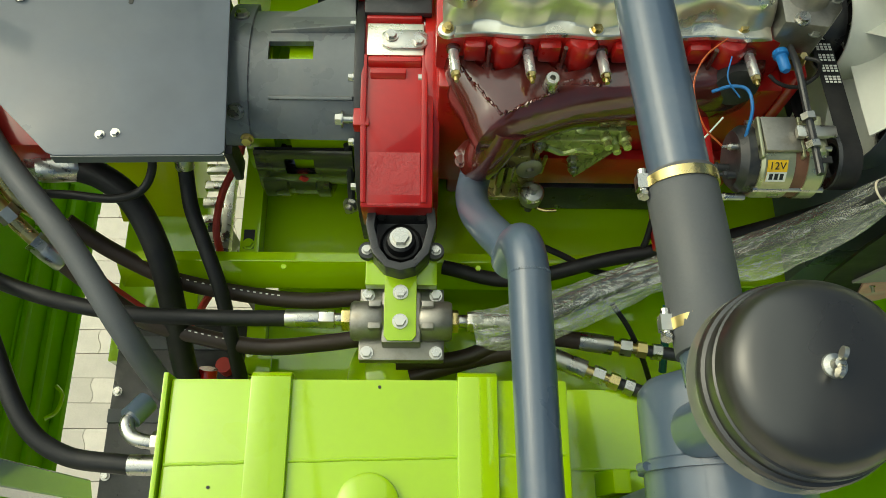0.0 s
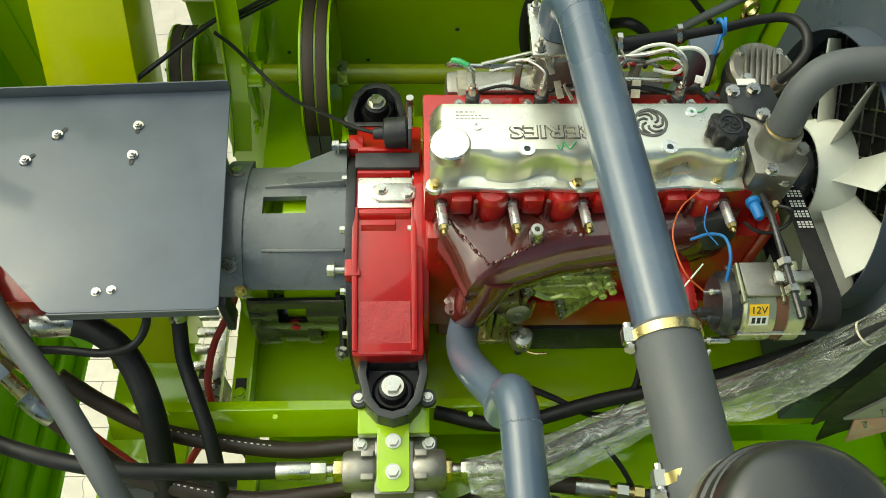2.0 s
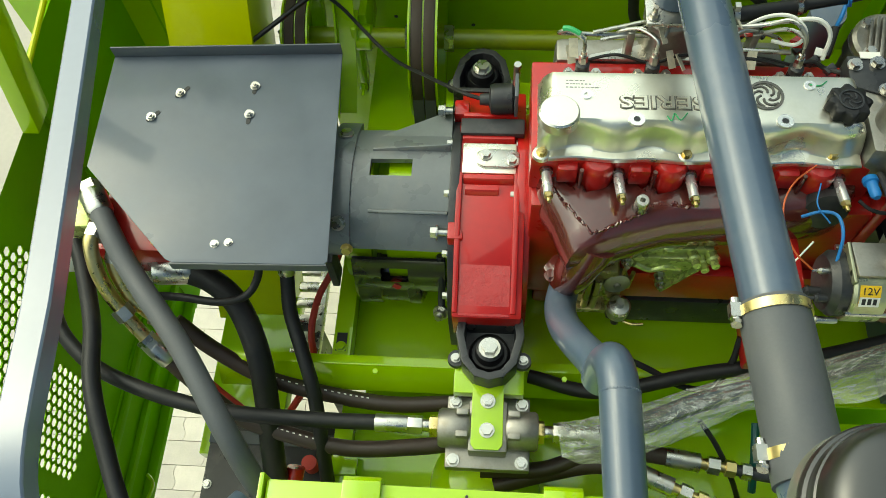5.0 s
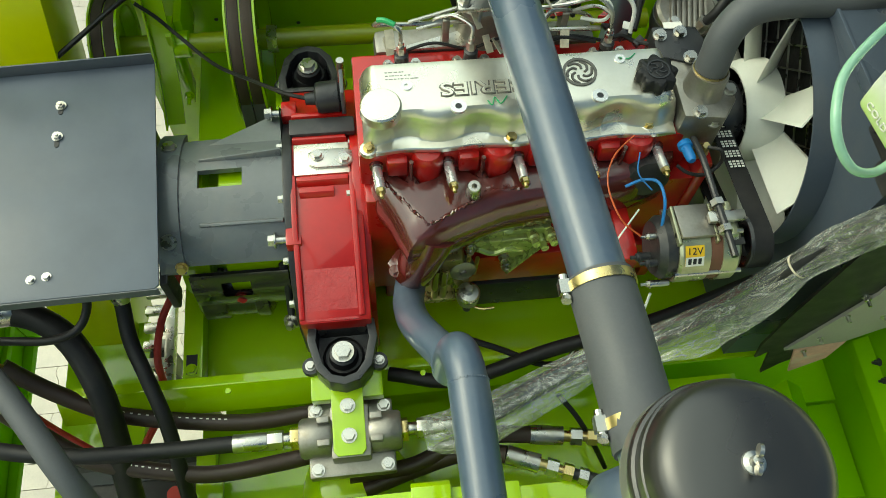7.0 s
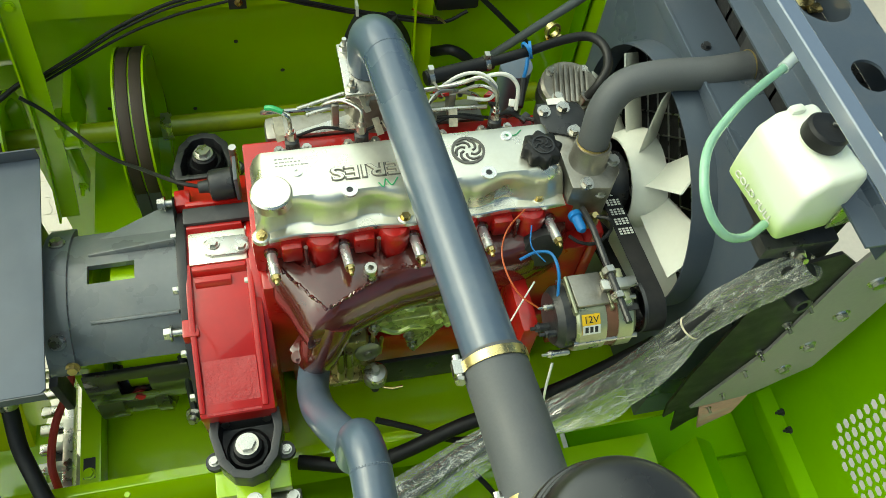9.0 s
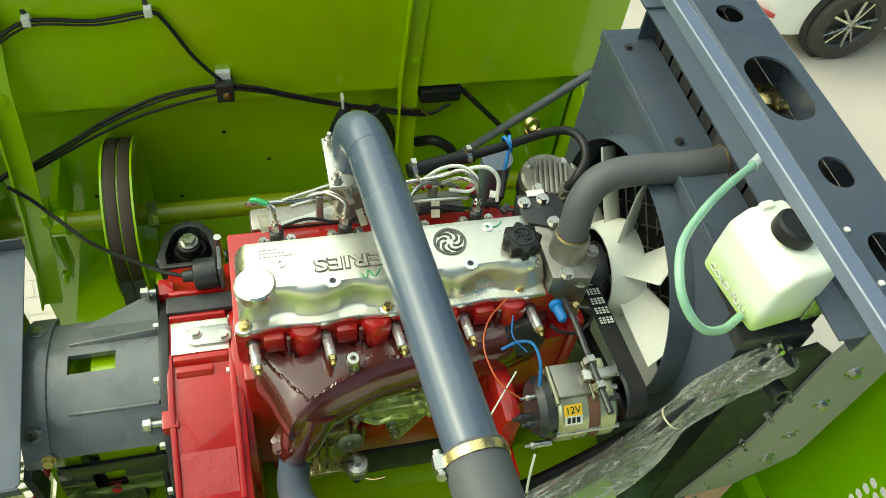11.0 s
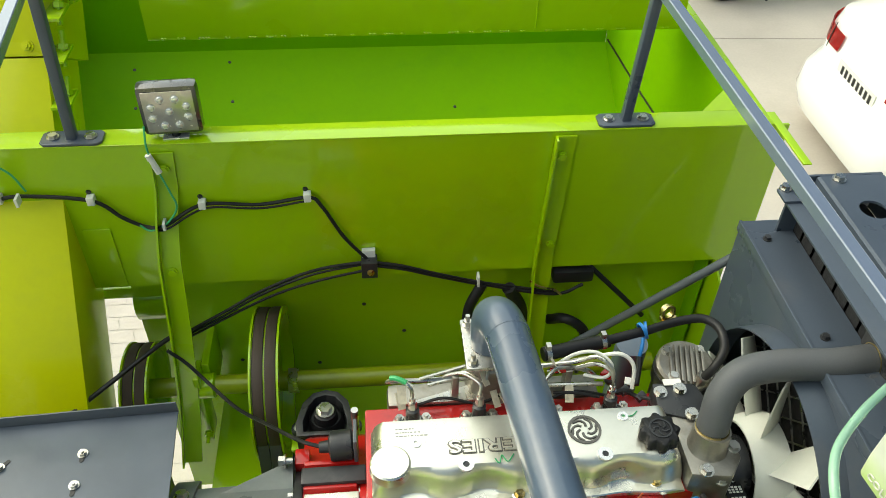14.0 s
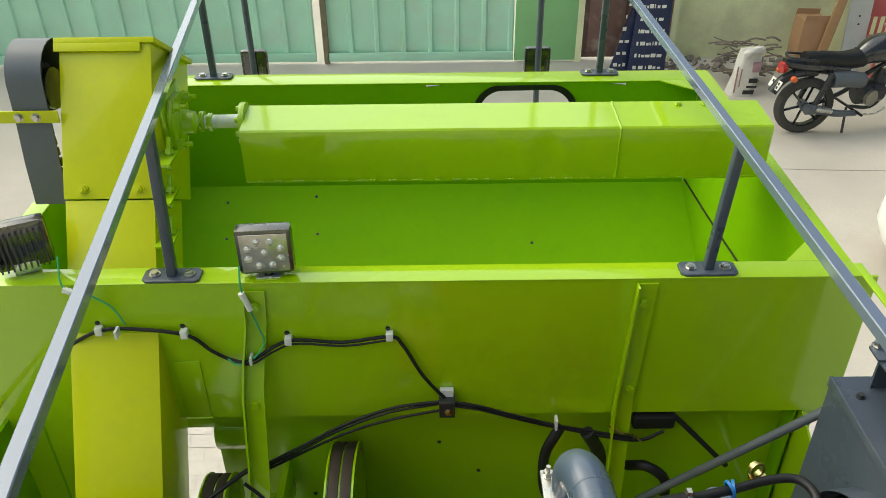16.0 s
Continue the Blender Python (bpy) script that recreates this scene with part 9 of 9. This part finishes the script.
for a, b in zip(rows, rows[1:]):
    for k in range(len(prof)):
        j = (k + 1) % len(prof)
        bm.faces.new((a[k], a[j], b[j], b[k]))
bm.faces.new(rows[0])
bm.faces.new(rows[-1][::-1])
body = part("body", bm, WHITE_PAINT, car, angle=45)


def wheel(parent, x, y, side):
    zc = GROUND + 0.31
    bm = B()
    lathe(bm, (x, y + side * 0.16, zc), (0, -side, 0), [(0.19, 0), (0.30, 0.0), (0.312, 0.03), (0.312, 0.15), (0.295, 0.185), (0.215, 0.19), (0.20, 0.17)], 40)
    w = part("wheel", bm, TYRE, parent, "dusty black tyre")
    bm = B()
    lathe(bm, (x, y + side * 0.02, zc), (0, -side, 0), [(0.21, 0.0), (0.21, 0.03), (0.20, 0.03), (0.19, 0.0), (0, -0.02)], 36)
    part("rim", bm, CHARCOAL, w)
    for i in range(5):
        for o in (-9, 9):
            a = radians(72 * i + o)
            bm = B()
            b0 = V(x + 0.03 * math.cos(a), y - side * 0.012, zc + 0.03 * math.sin(a))
            b1 = V(x + 0.205 * math.cos(a + (0.05 if o > 0 else -0.05)), y - side * 0.008, zc + 0.205 * math.sin(a + (0.05 if o > 0 else -0.05)))
            sweep(bm, [b0, b1], 0.011, 6)
            part("spoke", bm, ZINC, w, "silver alloy spoke")
    bm = B()
    lathe(bm, (x, y + side * 0.004, zc), (0, -side, 0), [(0.035, 0), (0.03, 0.012), (0, 0.014)], 16)
    part("hub", bm, ZINC, w)


for x in (4.42, 7.1):
    for y, side in ((CY0 + 0.02, 1), (CY1 - 0.02, -1)):
        bm = B()
        cyl(bm, (x, y + side * 0.02, GROUND + 0.33), (x, y - side * 0.045, GROUND + 0.33), 0.36, n=40)
        part("wheel_arch", bm, INK, car, "dark wheel arch")
        wheel(car, x, y - side * 0.062, side)
YM, YH = (CY0 + CY1) / 2, (CY1 - CY0) / 2
for s in (-1, 1):
    # wraps from the tail round the corner on to the flank
    lo, hi = [], []
    for i in range(15):
        t = 0.42 + 0.58 * i / 14
        y = YM + s * (YH * t + (0.008 if i == 14 else 0.004))
        lo.append((3.632 + 0.30 * t ** 6, y, 1.22 - 0.05 * t))
        hi.append((3.655 + 0.235 * t ** 6, y, 1.325))
    lo.append((4.06, YM + s * (YH + 0.008), 1.27))
    hi.append((4.06, YM + s * (YH + 0.008), 1.30))
    bm = B()
    a = [bm.verts.new(p) for p in lo]
    b = [bm.verts.new(p) for p in hi]
    for i in range(15):
        bm.faces.new((a[i], a[i + 1], b[i + 1], b[i]))
    bmesh.ops.solidify(bm, geom=bm.faces[:], thickness=0.01)
    lamp = part("tail_lamp", bm, RED_LAMP, car, "red wraparound tail lamp")
    bm = B()
    tube(bm, [Vector(lo[5]) + V(-0.006, 0, -0.03), Vector(lo[5]) + V(-0.004, 0, 0), Vector(hi[5]) + V(-0.004, 0, 0.0), Vector(hi[5]) + V(0.0, 0, 0.03)], 0.004, 6)
    part("lid_gap", bm, INK, lamp)
bm = B()
prism(bm, [(4.79, 1.06), (5.34, 1.06), (5.34, 1.19), (4.79, 1.19)], "x", 3.628, 3.634)
pl = part("number_plate", bm, WHITE, car, "white number plate with dark bars")
for i in range(8):
    bm = B()
    box(bm, (3.626, 4.83 + 0.06 * i, 1.09), (3.6275, 4.865 + 0.06 * i, 1.16))
    part("plate_bar", bm, INK, pl)
bm = B()
prism(bm, [(3.60, 0.80), (3.86, 0.745), (3.86, 0.775), (3.60, 0.84)], "y", 4.21, 4.30)
part("reflector", bm, RED_LAMP, car)
bm = B()
prism(bm, [(4.42, 1.475), (5.02, 1.80), (5.02, 1.815), (4.40, 1.49)], "y", 4.45, 5.67)
part("rear_window", bm, GLASSY, car, "dark tinted rear window")
bm = B()
for z in (1.13,):
    tube(bm, [(3.70, 4.30, 0.995), (3.66, 4.5, 1.02), (3.64, 4.62, 1.06)], 0.003, 5)
part("bumper_seam", bm, INK, car)

# ---- motorcycle by the yard wall ----
BIKE_BLACK = mat("black motorcycle paint", (0.018, 0.019, 0.022), 0.2, vary=0.1, coat=0.6)
moto = thing("motorcycle", (4.5, 8.4, GROUND), "black motorcycle parked on its stand by the wall", "motorcycle")
MX, MY, MZ = 3.87, 8.05, GROUND + 0.31


def bike_wheel(x, y, z):
    bm = B()
    lathe(bm, (x, y - 0.05, z), (0, 1, 0), [(0.225, 0.0), (0.27, 0.0), (0.305, 0.03), (0.31, 0.05), (0.305, 0.07), (0.27, 0.10), (0.225, 0.10), (0.225, 0.0)], 44)
    w = part("wheel", bm, TYRE, moto, "dusty tyre")
    bm = B()
    lathe(bm, (x, y - 0.03, z), (0, 1, 0), [(0.21, 0), (0.228, 0), (0.228, 0.06), (0.21, 0.06), (0.21, 0)], 40)
    part("rim", bm, BIKE_BLACK, w)
    for i in range(6):
        a = radians(60 * i + 15)
        bm = B()
        sweep(bm, [(x + 0.03 * math.cos(a), y, z + 0.03 * math.sin(a)), (x + 0.215 * math.cos(a), y, z + 0.215 * math.sin(a))], 0.014, 6)
        part("spoke", bm, BIKE_BLACK, w)
    bm = B()
    cyl(bm, (x, y - 0.06, z), (x, y + 0.06, z), 0.05, n=20)
    part("hub", bm, CHARCOAL, w)


DX, DY = 1.05, 0.18


def mp(u, v, h):
    """A point of the motorcycle: u along it, v to its far side, h above its rear axle."""
    return V(MX + u * DX - v * DY, MY + u * DY + v * 0.985, MZ + h)


bike_wheel(*mp(0, 0, 0))
bike_wheel(*mp(1.28, 0, 0))


def bike(name, pts, r, material, label="", n=12):
    bm = B()
    tube(bm, [mp(*p) for p in pts], r, n, 5)
    return part(name, bm, material, moto, label)


bike("seat", [(-0.12, 0, 0.52), (0.1, 0, 0.50), (0.3, 0, 0.47), (0.5, 0, 0.49)], lambda s: 0.075 + 0.03 * s, RUBBER, "black padded seat")
bike("tail_cowl", [(-0.32, 0, 0.50), (-0.15, 0, 0.46), (0.1, 0, 0.42), (0.35, 0, 0.38)], lambda s: 0.045 + 0.05 * s, BIKE_BLACK)
bike("tank", [(0.48, 0, 0.50), (0.6, 0, 0.56), (0.78, 0, 0.58), (0.95, 0, 0.52)], lambda s: 0.10 + 0.05 * math.sin(3.1 * s), BIKE_BLACK, "black fuel tank", 18)
bike("side_cover", [(0.18, -0.08, 0.30), (0.35, -0.10, 0.30), (0.5, -0.09, 0.27)], 0.085, CHARCOAL, "dark grey side panel")
bike("engine_block", [(0.55, 0, 0.10), (0.66, 0, 0.10), (0.78, 0, 0.12)], 0.13, BLACK_CAST, n=14)
bike("engine_cover", [(0.62, -0.11, 0.08), (0.63, -0.15, 0.08)], 0.085, ALU_RAW, "aluminium clutch cover", 20)
bike("cylinder", [(0.74, 0, 0.16), (0.80, 0, 0.34)], 0.085, BLACK_CAST)
bike("silencer", [(-0.06, -0.15, 0.02), (0.10, -0.15, 0.0), (0.26, -0.15, -0.05), (0.50, -0.13, -0.08)], lambda s: 0.055 - 0.025 * s, CHARCOAL, "grey silencer")
bike("exhaust_shield", [(0.0, -0.20, 0.04), (0.18, -0.20, 0.0)], 0.028, ZINC)
bike("fork", [(1.28, -0.07, 0.0), (1.08, -0.07, 0.50)], 0.022, ZINC)
bike("fork", [(1.28, 0.07, 0.0), (1.08, 0.07, 0.50)], 0.022, ZINC)
bike("handlebar", [(0.92, -0.36, 0.68), (1.02, -0.28, 0.74), (1.08, 0, 0.66), (1.02, 0.28, 0.74), (0.92, 0.36, 0.68)], 0.013, ZINC)
bike("headlamp", [(1.12, 0, 0.56), (1.26, 0, 0.54)], 0.10, BIKE_BLACK)
bike("front_mudguard", [(1.06, 0, 0.22), (1.18, 0, 0.34), (1.32, 0, 0.35), (1.46, 0, 0.27)], 0.055, BIKE_BLACK)
bike("rear_mudguard", [(-0.38, 0, 0.18), (-0.30, 0, 0.30), (-0.16, 0, 0.37), (0.05, 0, 0.37)], 0.05, BLACK_CAST)
bike("shock", [(0.02, -0.13, 0.02), (0.14, -0.13, 0.38)], 0.028, BLACK_CAST)
bike("shock", [(0.02, 0.13, 0.02), (0.14, 0.13, 0.38)], 0.028, BLACK_CAST)
bike("frame_tube", [(0.1, 0, 0.0), (0.4, 0, 0.12), (0.6, 0, 0.3), (1.0, 0, 0.52)], 0.025, BLACK_CAST)
bike("frame_tube", [(0.5, 0, -0.06), (0.8, 0, -0.05), (1.0, 0, 0.45)], 0.02, BLACK_CAST)
bike("footrest", [(0.5, -0.24, -0.06), (0.5, 0.24, -0.06)], 0.014, RUBBER)
bike("brake_lever", [(0.5, -0.17, -0.08), (0.66, -0.2, -0.07), (0.76, -0.2, -0.01)], 0.01, ZINC)
bike("stand", [(0.46, -0.03, -0.05), (0.42, -0.12, -0.305)], 0.014, BLACK_CAST)
bike("grab_rail", [(-0.02, -0.10, 0.52), (-0.24, -0.09, 0.56), (-0.30, 0, 0.57), (-0.24, 0.09, 0.56), (-0.02, 0.10, 0.52)], 0.013, BLACK_CAST)
bike("tail_lamp", [(-0.34, 0, 0.44), (-0.30, 0, 0.45)], 0.06, RED_LAMP, "red tail lamp")
bike("indicator", [(-0.26, -0.16, 0.36), (-0.26, -0.12, 0.36)], 0.03, ORANGE, "orange indicator")
bike("indicator", [(-0.26, 0.12, 0.36), (-0.26, 0.16, 0.36)], 0.03, ORANGE, "orange indicator")
bike("mirror_stem", [(1.0, -0.26, 0.72), (0.98, -0.30, 0.92)], 0.007, BLACK_CAST)
bm = B()
m_ = pose(*mp(-0.37, 0, 0.28), -62, 0, 0) @ Matrix.Rotation(radians(-80), 4, "Y")
c = mp(-0.36, 0, 0.27)
box(bm, (-0.004, -0.09, -0.05), (0.004, 0.09, 0.05), Matrix.Translation(c) @ Matrix.Rotation(radians(10), 4, "Z") @ Matrix.Rotation(radians(25), 4, "Y"))
npl = part("number_plate", bm, WHITE, moto, "white number plate with dark bars")
for k in range(2):
    for i in range(3 + k):
        bm = B()
        box(bm, (-0.006, -0.07 + 0.035 * i, -0.035 + 0.04 * k), (-0.0045, -0.045 + 0.035 * i, -0.008 + 0.04 * k), Matrix.Translation(c) @ Matrix.Rotation(radians(10), 4, "Z") @ Matrix.Rotation(radians(25), 4, "Y"))
        part("plate_bar", bm, INK, npl)

# ---- sack, sign and lumber by the wall ----
sack = thing("cement_sack", (3.59, 9.1, GROUND), "pale woven cement sack with printed bars standing upright", "sack")
SACK = mat("dirty woven white plastic", (0.70, 0.66, 0.60), 0.7, vary=0.12, scale=14, bump=0.3, bump_scale=60)
bm = B()
rows = []
for i in range(13):
    h = i / 12
    row = []
    for k in range(28):
        a = 2 * math.pi * k / 28
        c, q = math.cos(a), math.sin(a)
        w = 0.150 - 0.020 * h + 0.010 * math.sin(7 * h + 3 * a)
        d = 0.105 * (1 - 0.45 * h ** 3) + 0.006 * noise.noise(V(c * 2, q * 2, h * 5))
        row.append(bm.verts.new((3.575 + 0.065 * h + w * math.copysign(abs(c) ** 0.55, c), 9.12 + d * math.copysign(abs(q) ** 0.7, q), GROUND + 0.54 * h + 0.012 * math.sin(5 * a) * h)))
    rows.append(row)
for a, b in zip(rows, rows[1:]):
    for k in range(28):
        bm.faces.new((a[k], a[(k + 1) % 28], b[(k + 1) % 28], b[k]))
bm.faces.new(rows[0][::-1])
bm.faces.new(rows[-1])
part("bag", bm, SACK, sack, angle=60)
bm = B()
sweep(bm, smooth_path([V(3.53, 9.02, GROUND + 0.50), V(3.60, 9.0, GROUND + 0.56), V(3.70, 9.03, GROUND + 0.57), V(3.76, 9.10, GROUND + 0.52)], 4), lambda s: 0.05 - 0.02 * s, 10, wobble=0.4, seed=2)
part("folded_mouth", bm, SACK, sack)
for x0, w, h, z in ((0.03, 0.10, 0.055, 0.17), (0.02, 0.12, 0.025, 0.11), (0.0, 0.13, 0.050, 0.03), (-0.115, 0.018, 0.32, 0.05), (-0.075, 0.014, 0.22, 0.12)):
    bm = B()
    x0 += 3.575 + 0.12 * z
    box(bm, (x0, 9.012, GROUND + z), (x0 + w, 9.0135, GROUND + z + h))
    part("print_bar", bm, INK if x0 > 3.57 else mat("faded red print", (0.38, 0.22, 0.2), 0.7), sack)
bm = B()
box(bm, (3.645, 9.016, GROUND + 0.30), (3.735, 9.03, GROUND + 0.42))
part("print_patch", bm, mat("faded pink print", (0.40, 0.24, 0.27), 0.7), sack)
twigs = thing("twig_heap", (3.7, 9.45, GROUND), "loose heap of dry grey twigs and scrap behind the sack", "twigs", kind="stuff")
bm = B()
rnd = random.Random(12)
for i in range(70):
    x, y, z = 3.72 + rnd.gauss(0, 0.17), 9.42 + rnd.uniform(-0.12, 0.14), GROUND + rnd.uniform(0.05, 0.52)
    a, e, l = rnd.uniform(-0.5, 0.5) + (math.pi if i % 2 else 0), rnd.uniform(-0.5, 0.6), rnd.uniform(0.12, 0.30)
    p, q = V(x, y, z), V(x + l * math.cos(a), y + l * 0.4 * math.sin(a * 3), max(GROUND + 0.01, z + l * e * 0.5))
    sweep(bm, smooth_path([p, (p + q) / 2 + V(0, 0, rnd.uniform(-0.03, 0.04)), q], 3), rnd.uniform(0.005, 0.014), 5)
part("twig", bm, mat("dry grey stick", (0.20, 0.16, 0.13), 0.8, vary=0.3), twigs)
NAVY = mat("navy sign paint", (0.012, 0.022, 0.075), 0.45, vary=0.12, dirt=(0.06, 0.07, 0.11), dirt_amount=0.4)
for k, (xa, xb, yb, lab) in enumerate(((2.34, 2.80, 9.62, "navy blue standing sign board with white script bars"), (2.12, 2.40, 9.72, "navy blue standing sign board seen at a slant"))):
    sg = thing("sign_board", ((xa + xb) / 2, yb, GROUND), lab, "sign", "standing signs")
    bm = B()
    lean = 0.10
    prism(bm, [(xa, GROUND + 0.02), (xb, GROUND + 0.02), (xb - 0.02, GROUND + 0.95), (xb + 0.14, GROUND + 1.75), (xa + 0.14 + 0.1 * k, GROUND + 1.75), (xa + 0.04 + 0.22 * k, GROUND + 0.95)], "y", yb, yb + 0.03)
    part("board", bm, NAVY, sg, bevel=0.004)
    rnd = random.Random(5 + k)
    for r in range(11):
        z = GROUND + 0.12 + 0.15 * r
        if 5 < r < 7:
            continue
        x = xa + 0.06 + (0.10 * k + 0.04) * (r / 6)
        xe = xb - 0.05 + (0.08 if r > 7 else 0)
        while x < xe - 0.04:
            w = rnd.uniform(0.012, 0.06)
            bm = B()
            h = rnd.uniform(0.028, 0.048)
            box(bm, (x, yb - 0.003, z), (min(x + w, xe), yb - 0.001, z + h))
            part("script_bar", bm, WHITE, sg)
            x += w + rnd.uniform(0.008, 0.03)
box_ob = thing("cardboard_box", (4.58, 9.85, GROUND), "brown cardboard carton standing by the wall", "box")
CARD = mat("brown cardboard", (0.40, 0.23, 0.12), 0.8, vary=0.1, scale=6, bump=0.1)
part("carton", box(B(), (4.43, 9.72, GROUND), (4.74, 10.02, GROUND + 0.66)), CARD, box_ob, bevel=0.006)
for k, y in enumerate((9.72, 10.02)):
    bm = B()
    prism(bm, [(4.44, GROUND + 0.66), (4.73, GROUND + 0.66), (4.735, GROUND + 0.72), (4.45, GROUND + 0.73)], "y", y - 0.004, y + 0.004)
    part("flap", bm, CARD, box_ob)
board = thing("leaning_board", (4.8, 9.8, GROUND), "brown wooden board leaning against the yard wall", "board")
bm = B()
prism(bm, [(4.62, GROUND), (4.73, GROUND), (4.97, GROUND + 1.7), (4.86, GROUND + 1.7)], "y", 9.66, 9.70)
part("plank", bm, mat("raw brown board", (0.42, 0.25, 0.12), 0.7, vary=0.15, scale=12), board, bevel=0.003)
sheet = thing("steel_panel", (5.1, 9.9, GROUND), "pale grey perforated steel panel leaning on the wall", "panel")
bm = B()
prism(bm, [(4.99, GROUND), (5.25, GROUND), (5.16, GROUND + 1.8), (4.89, GROUND + 1.8)], "y", 9.72, 9.75)
part("plate", bm, mat("pale galvanised sheet", (0.52, 0.54, 0.54), 0.5, metal=0.2, vary=0.1), sheet, bevel=0.004)
for x, z, r in ((5.14, 0.30, 0.034), (5.09, 0.62, 0.012), (5.08, 0.72, 0.012), (5.10, 1.1, 0.03)):
    bm = B()
    cyl(bm, (x, 9.714, GROUND + z), (x, 9.718, GROUND + z), r, n=16)
    part("hole", bm, INK, sheet)
chair = thing("plastic_chair", (5.45, 9.6, GROUND), "faded red plastic chair standing by the wall", "chair")
REDP = mat("faded red plastic", (0.46, 0.10, 0.10), 0.4, vary=0.1)
part("seat", box(B(), (5.24, 9.42, GROUND + 0.42), (5.68, 9.82, GROUND + 0.46)), REDP, chair, bevel=0.012)
part("top_rail", box(B(), (5.22, 9.80, GROUND + 0.68), (5.70, 9.83, GROUND + 0.90)), REDP, chair, bevel=0.012)
for i in range(5):
    part("back_slat", box(B(), (5.27 + 0.09 * i, 9.80, GROUND + 0.46), (5.30 + 0.09 * i, 9.82, GROUND + 0.69)), REDP, chair, bevel=0.004)
for x in (5.26, 5.66):
    for y in (9.44, 9.80):
        part("leg", cyl(B(), (x, y, GROUND), (x, y, GROUND + 0.43), 0.022, n=10), REDP, chair)
rub = thing("rubble", (3.2, 9.7, GROUND), "loose stones and rubble along the wall foot", "rubble", kind="stuff")
bm = B()
rnd = random.Random(9)
for i in range(140):
    x, y, r = 2.9 + rnd.random() * 2.2, 9.75 + rnd.random() * 0.5, rnd.uniform(0.012, 0.05)
    m = pose(x, y, GROUND + r * 0.4, rnd.uniform(0, 360), rnd.uniform(0, 360), rnd.uniform(0, 360))
    box(bm, (-r, -r * 0.7, -r * 0.6), (r, r * 0.7, r * 0.6), m)
part("stones", bm, mat("grey rubble", (0.22, 0.19, 0.16), 0.9, vary=0.3, bump=0.3), rub)
bm = B()
tube(bm, [(2.2, 7.30, GROUND + 0.002), (3.5, 7.203, GROUND + 0.002), (4.046, 7.166, GROUND + 0.002), (9, 6.9, GROUND + 0.002)], 0.004, 4)
solo("slab_joint", bm, mat("dark joint filler", (0.34, 0.31, 0.27), 0.9), "dark joint between the concrete slabs", "joint", kind="structure")

# ---- pavers under the machine ----
pave = thing("pavement", (-1.3, 0.8, GROUND), "pale interlocking cement pavers under the machine", "pavement", kind="structure")
bm = B()
W_, H_ = 0.222, 0.110
side = [(0.0015 + 0.009 * math.sin(2 * math.pi * k / 8), 0.0015 + (H_ - 0.003) * k / 8) for k in range(9)]
poly = [(x + W_ - 0.003, y) for x, y in side] + side[::-1]
prism(bm, poly, "z", 0, 0.018)
pm = mesh_of("paver", bm, PAVER, 0.0)
count = 0
for i in range(13):
    for j in range(24):
        x = -2.55 + i * W_ + (W_ / 2 if j % 2 else 0)
        y = -0.45 + j * H_
        if count >= 300:
            break
        o = new("paver", pm)
        o.location = (x, y, GROUND + 0.001 * ((i * 7 + j * 3) % 3))
        o.parent = pave
        o.matrix_parent_inverse = Matrix.Translation(-pave.location)
        count += 1
bm = B()
for i in range(30):
    for j in range(24):
        x = 0.34 + i * W_ + (W_ / 2 if j % 2 else 0)
        y = -0.45 + j * H_
        if x > 2.2:
            continue
        vs = [bm.verts.new((x + p[0], y + p[1], GROUND + 0.018)) for p in poly]
        bm.faces.new(vs)
for i in range(26):
    for j in range(16):
        x = -2.55 + i * W_ + (W_ / 2 if j % 2 else 0)
        y = -0.45 + (24 + j) * H_
        vs = [bm.verts.new((x + p[0], y + p[1], GROUND + 0.018)) for p in poly]
        bm.faces.new(vs)
tagged(part("paver_field", bm, PAVER, pave), kind="stuff")
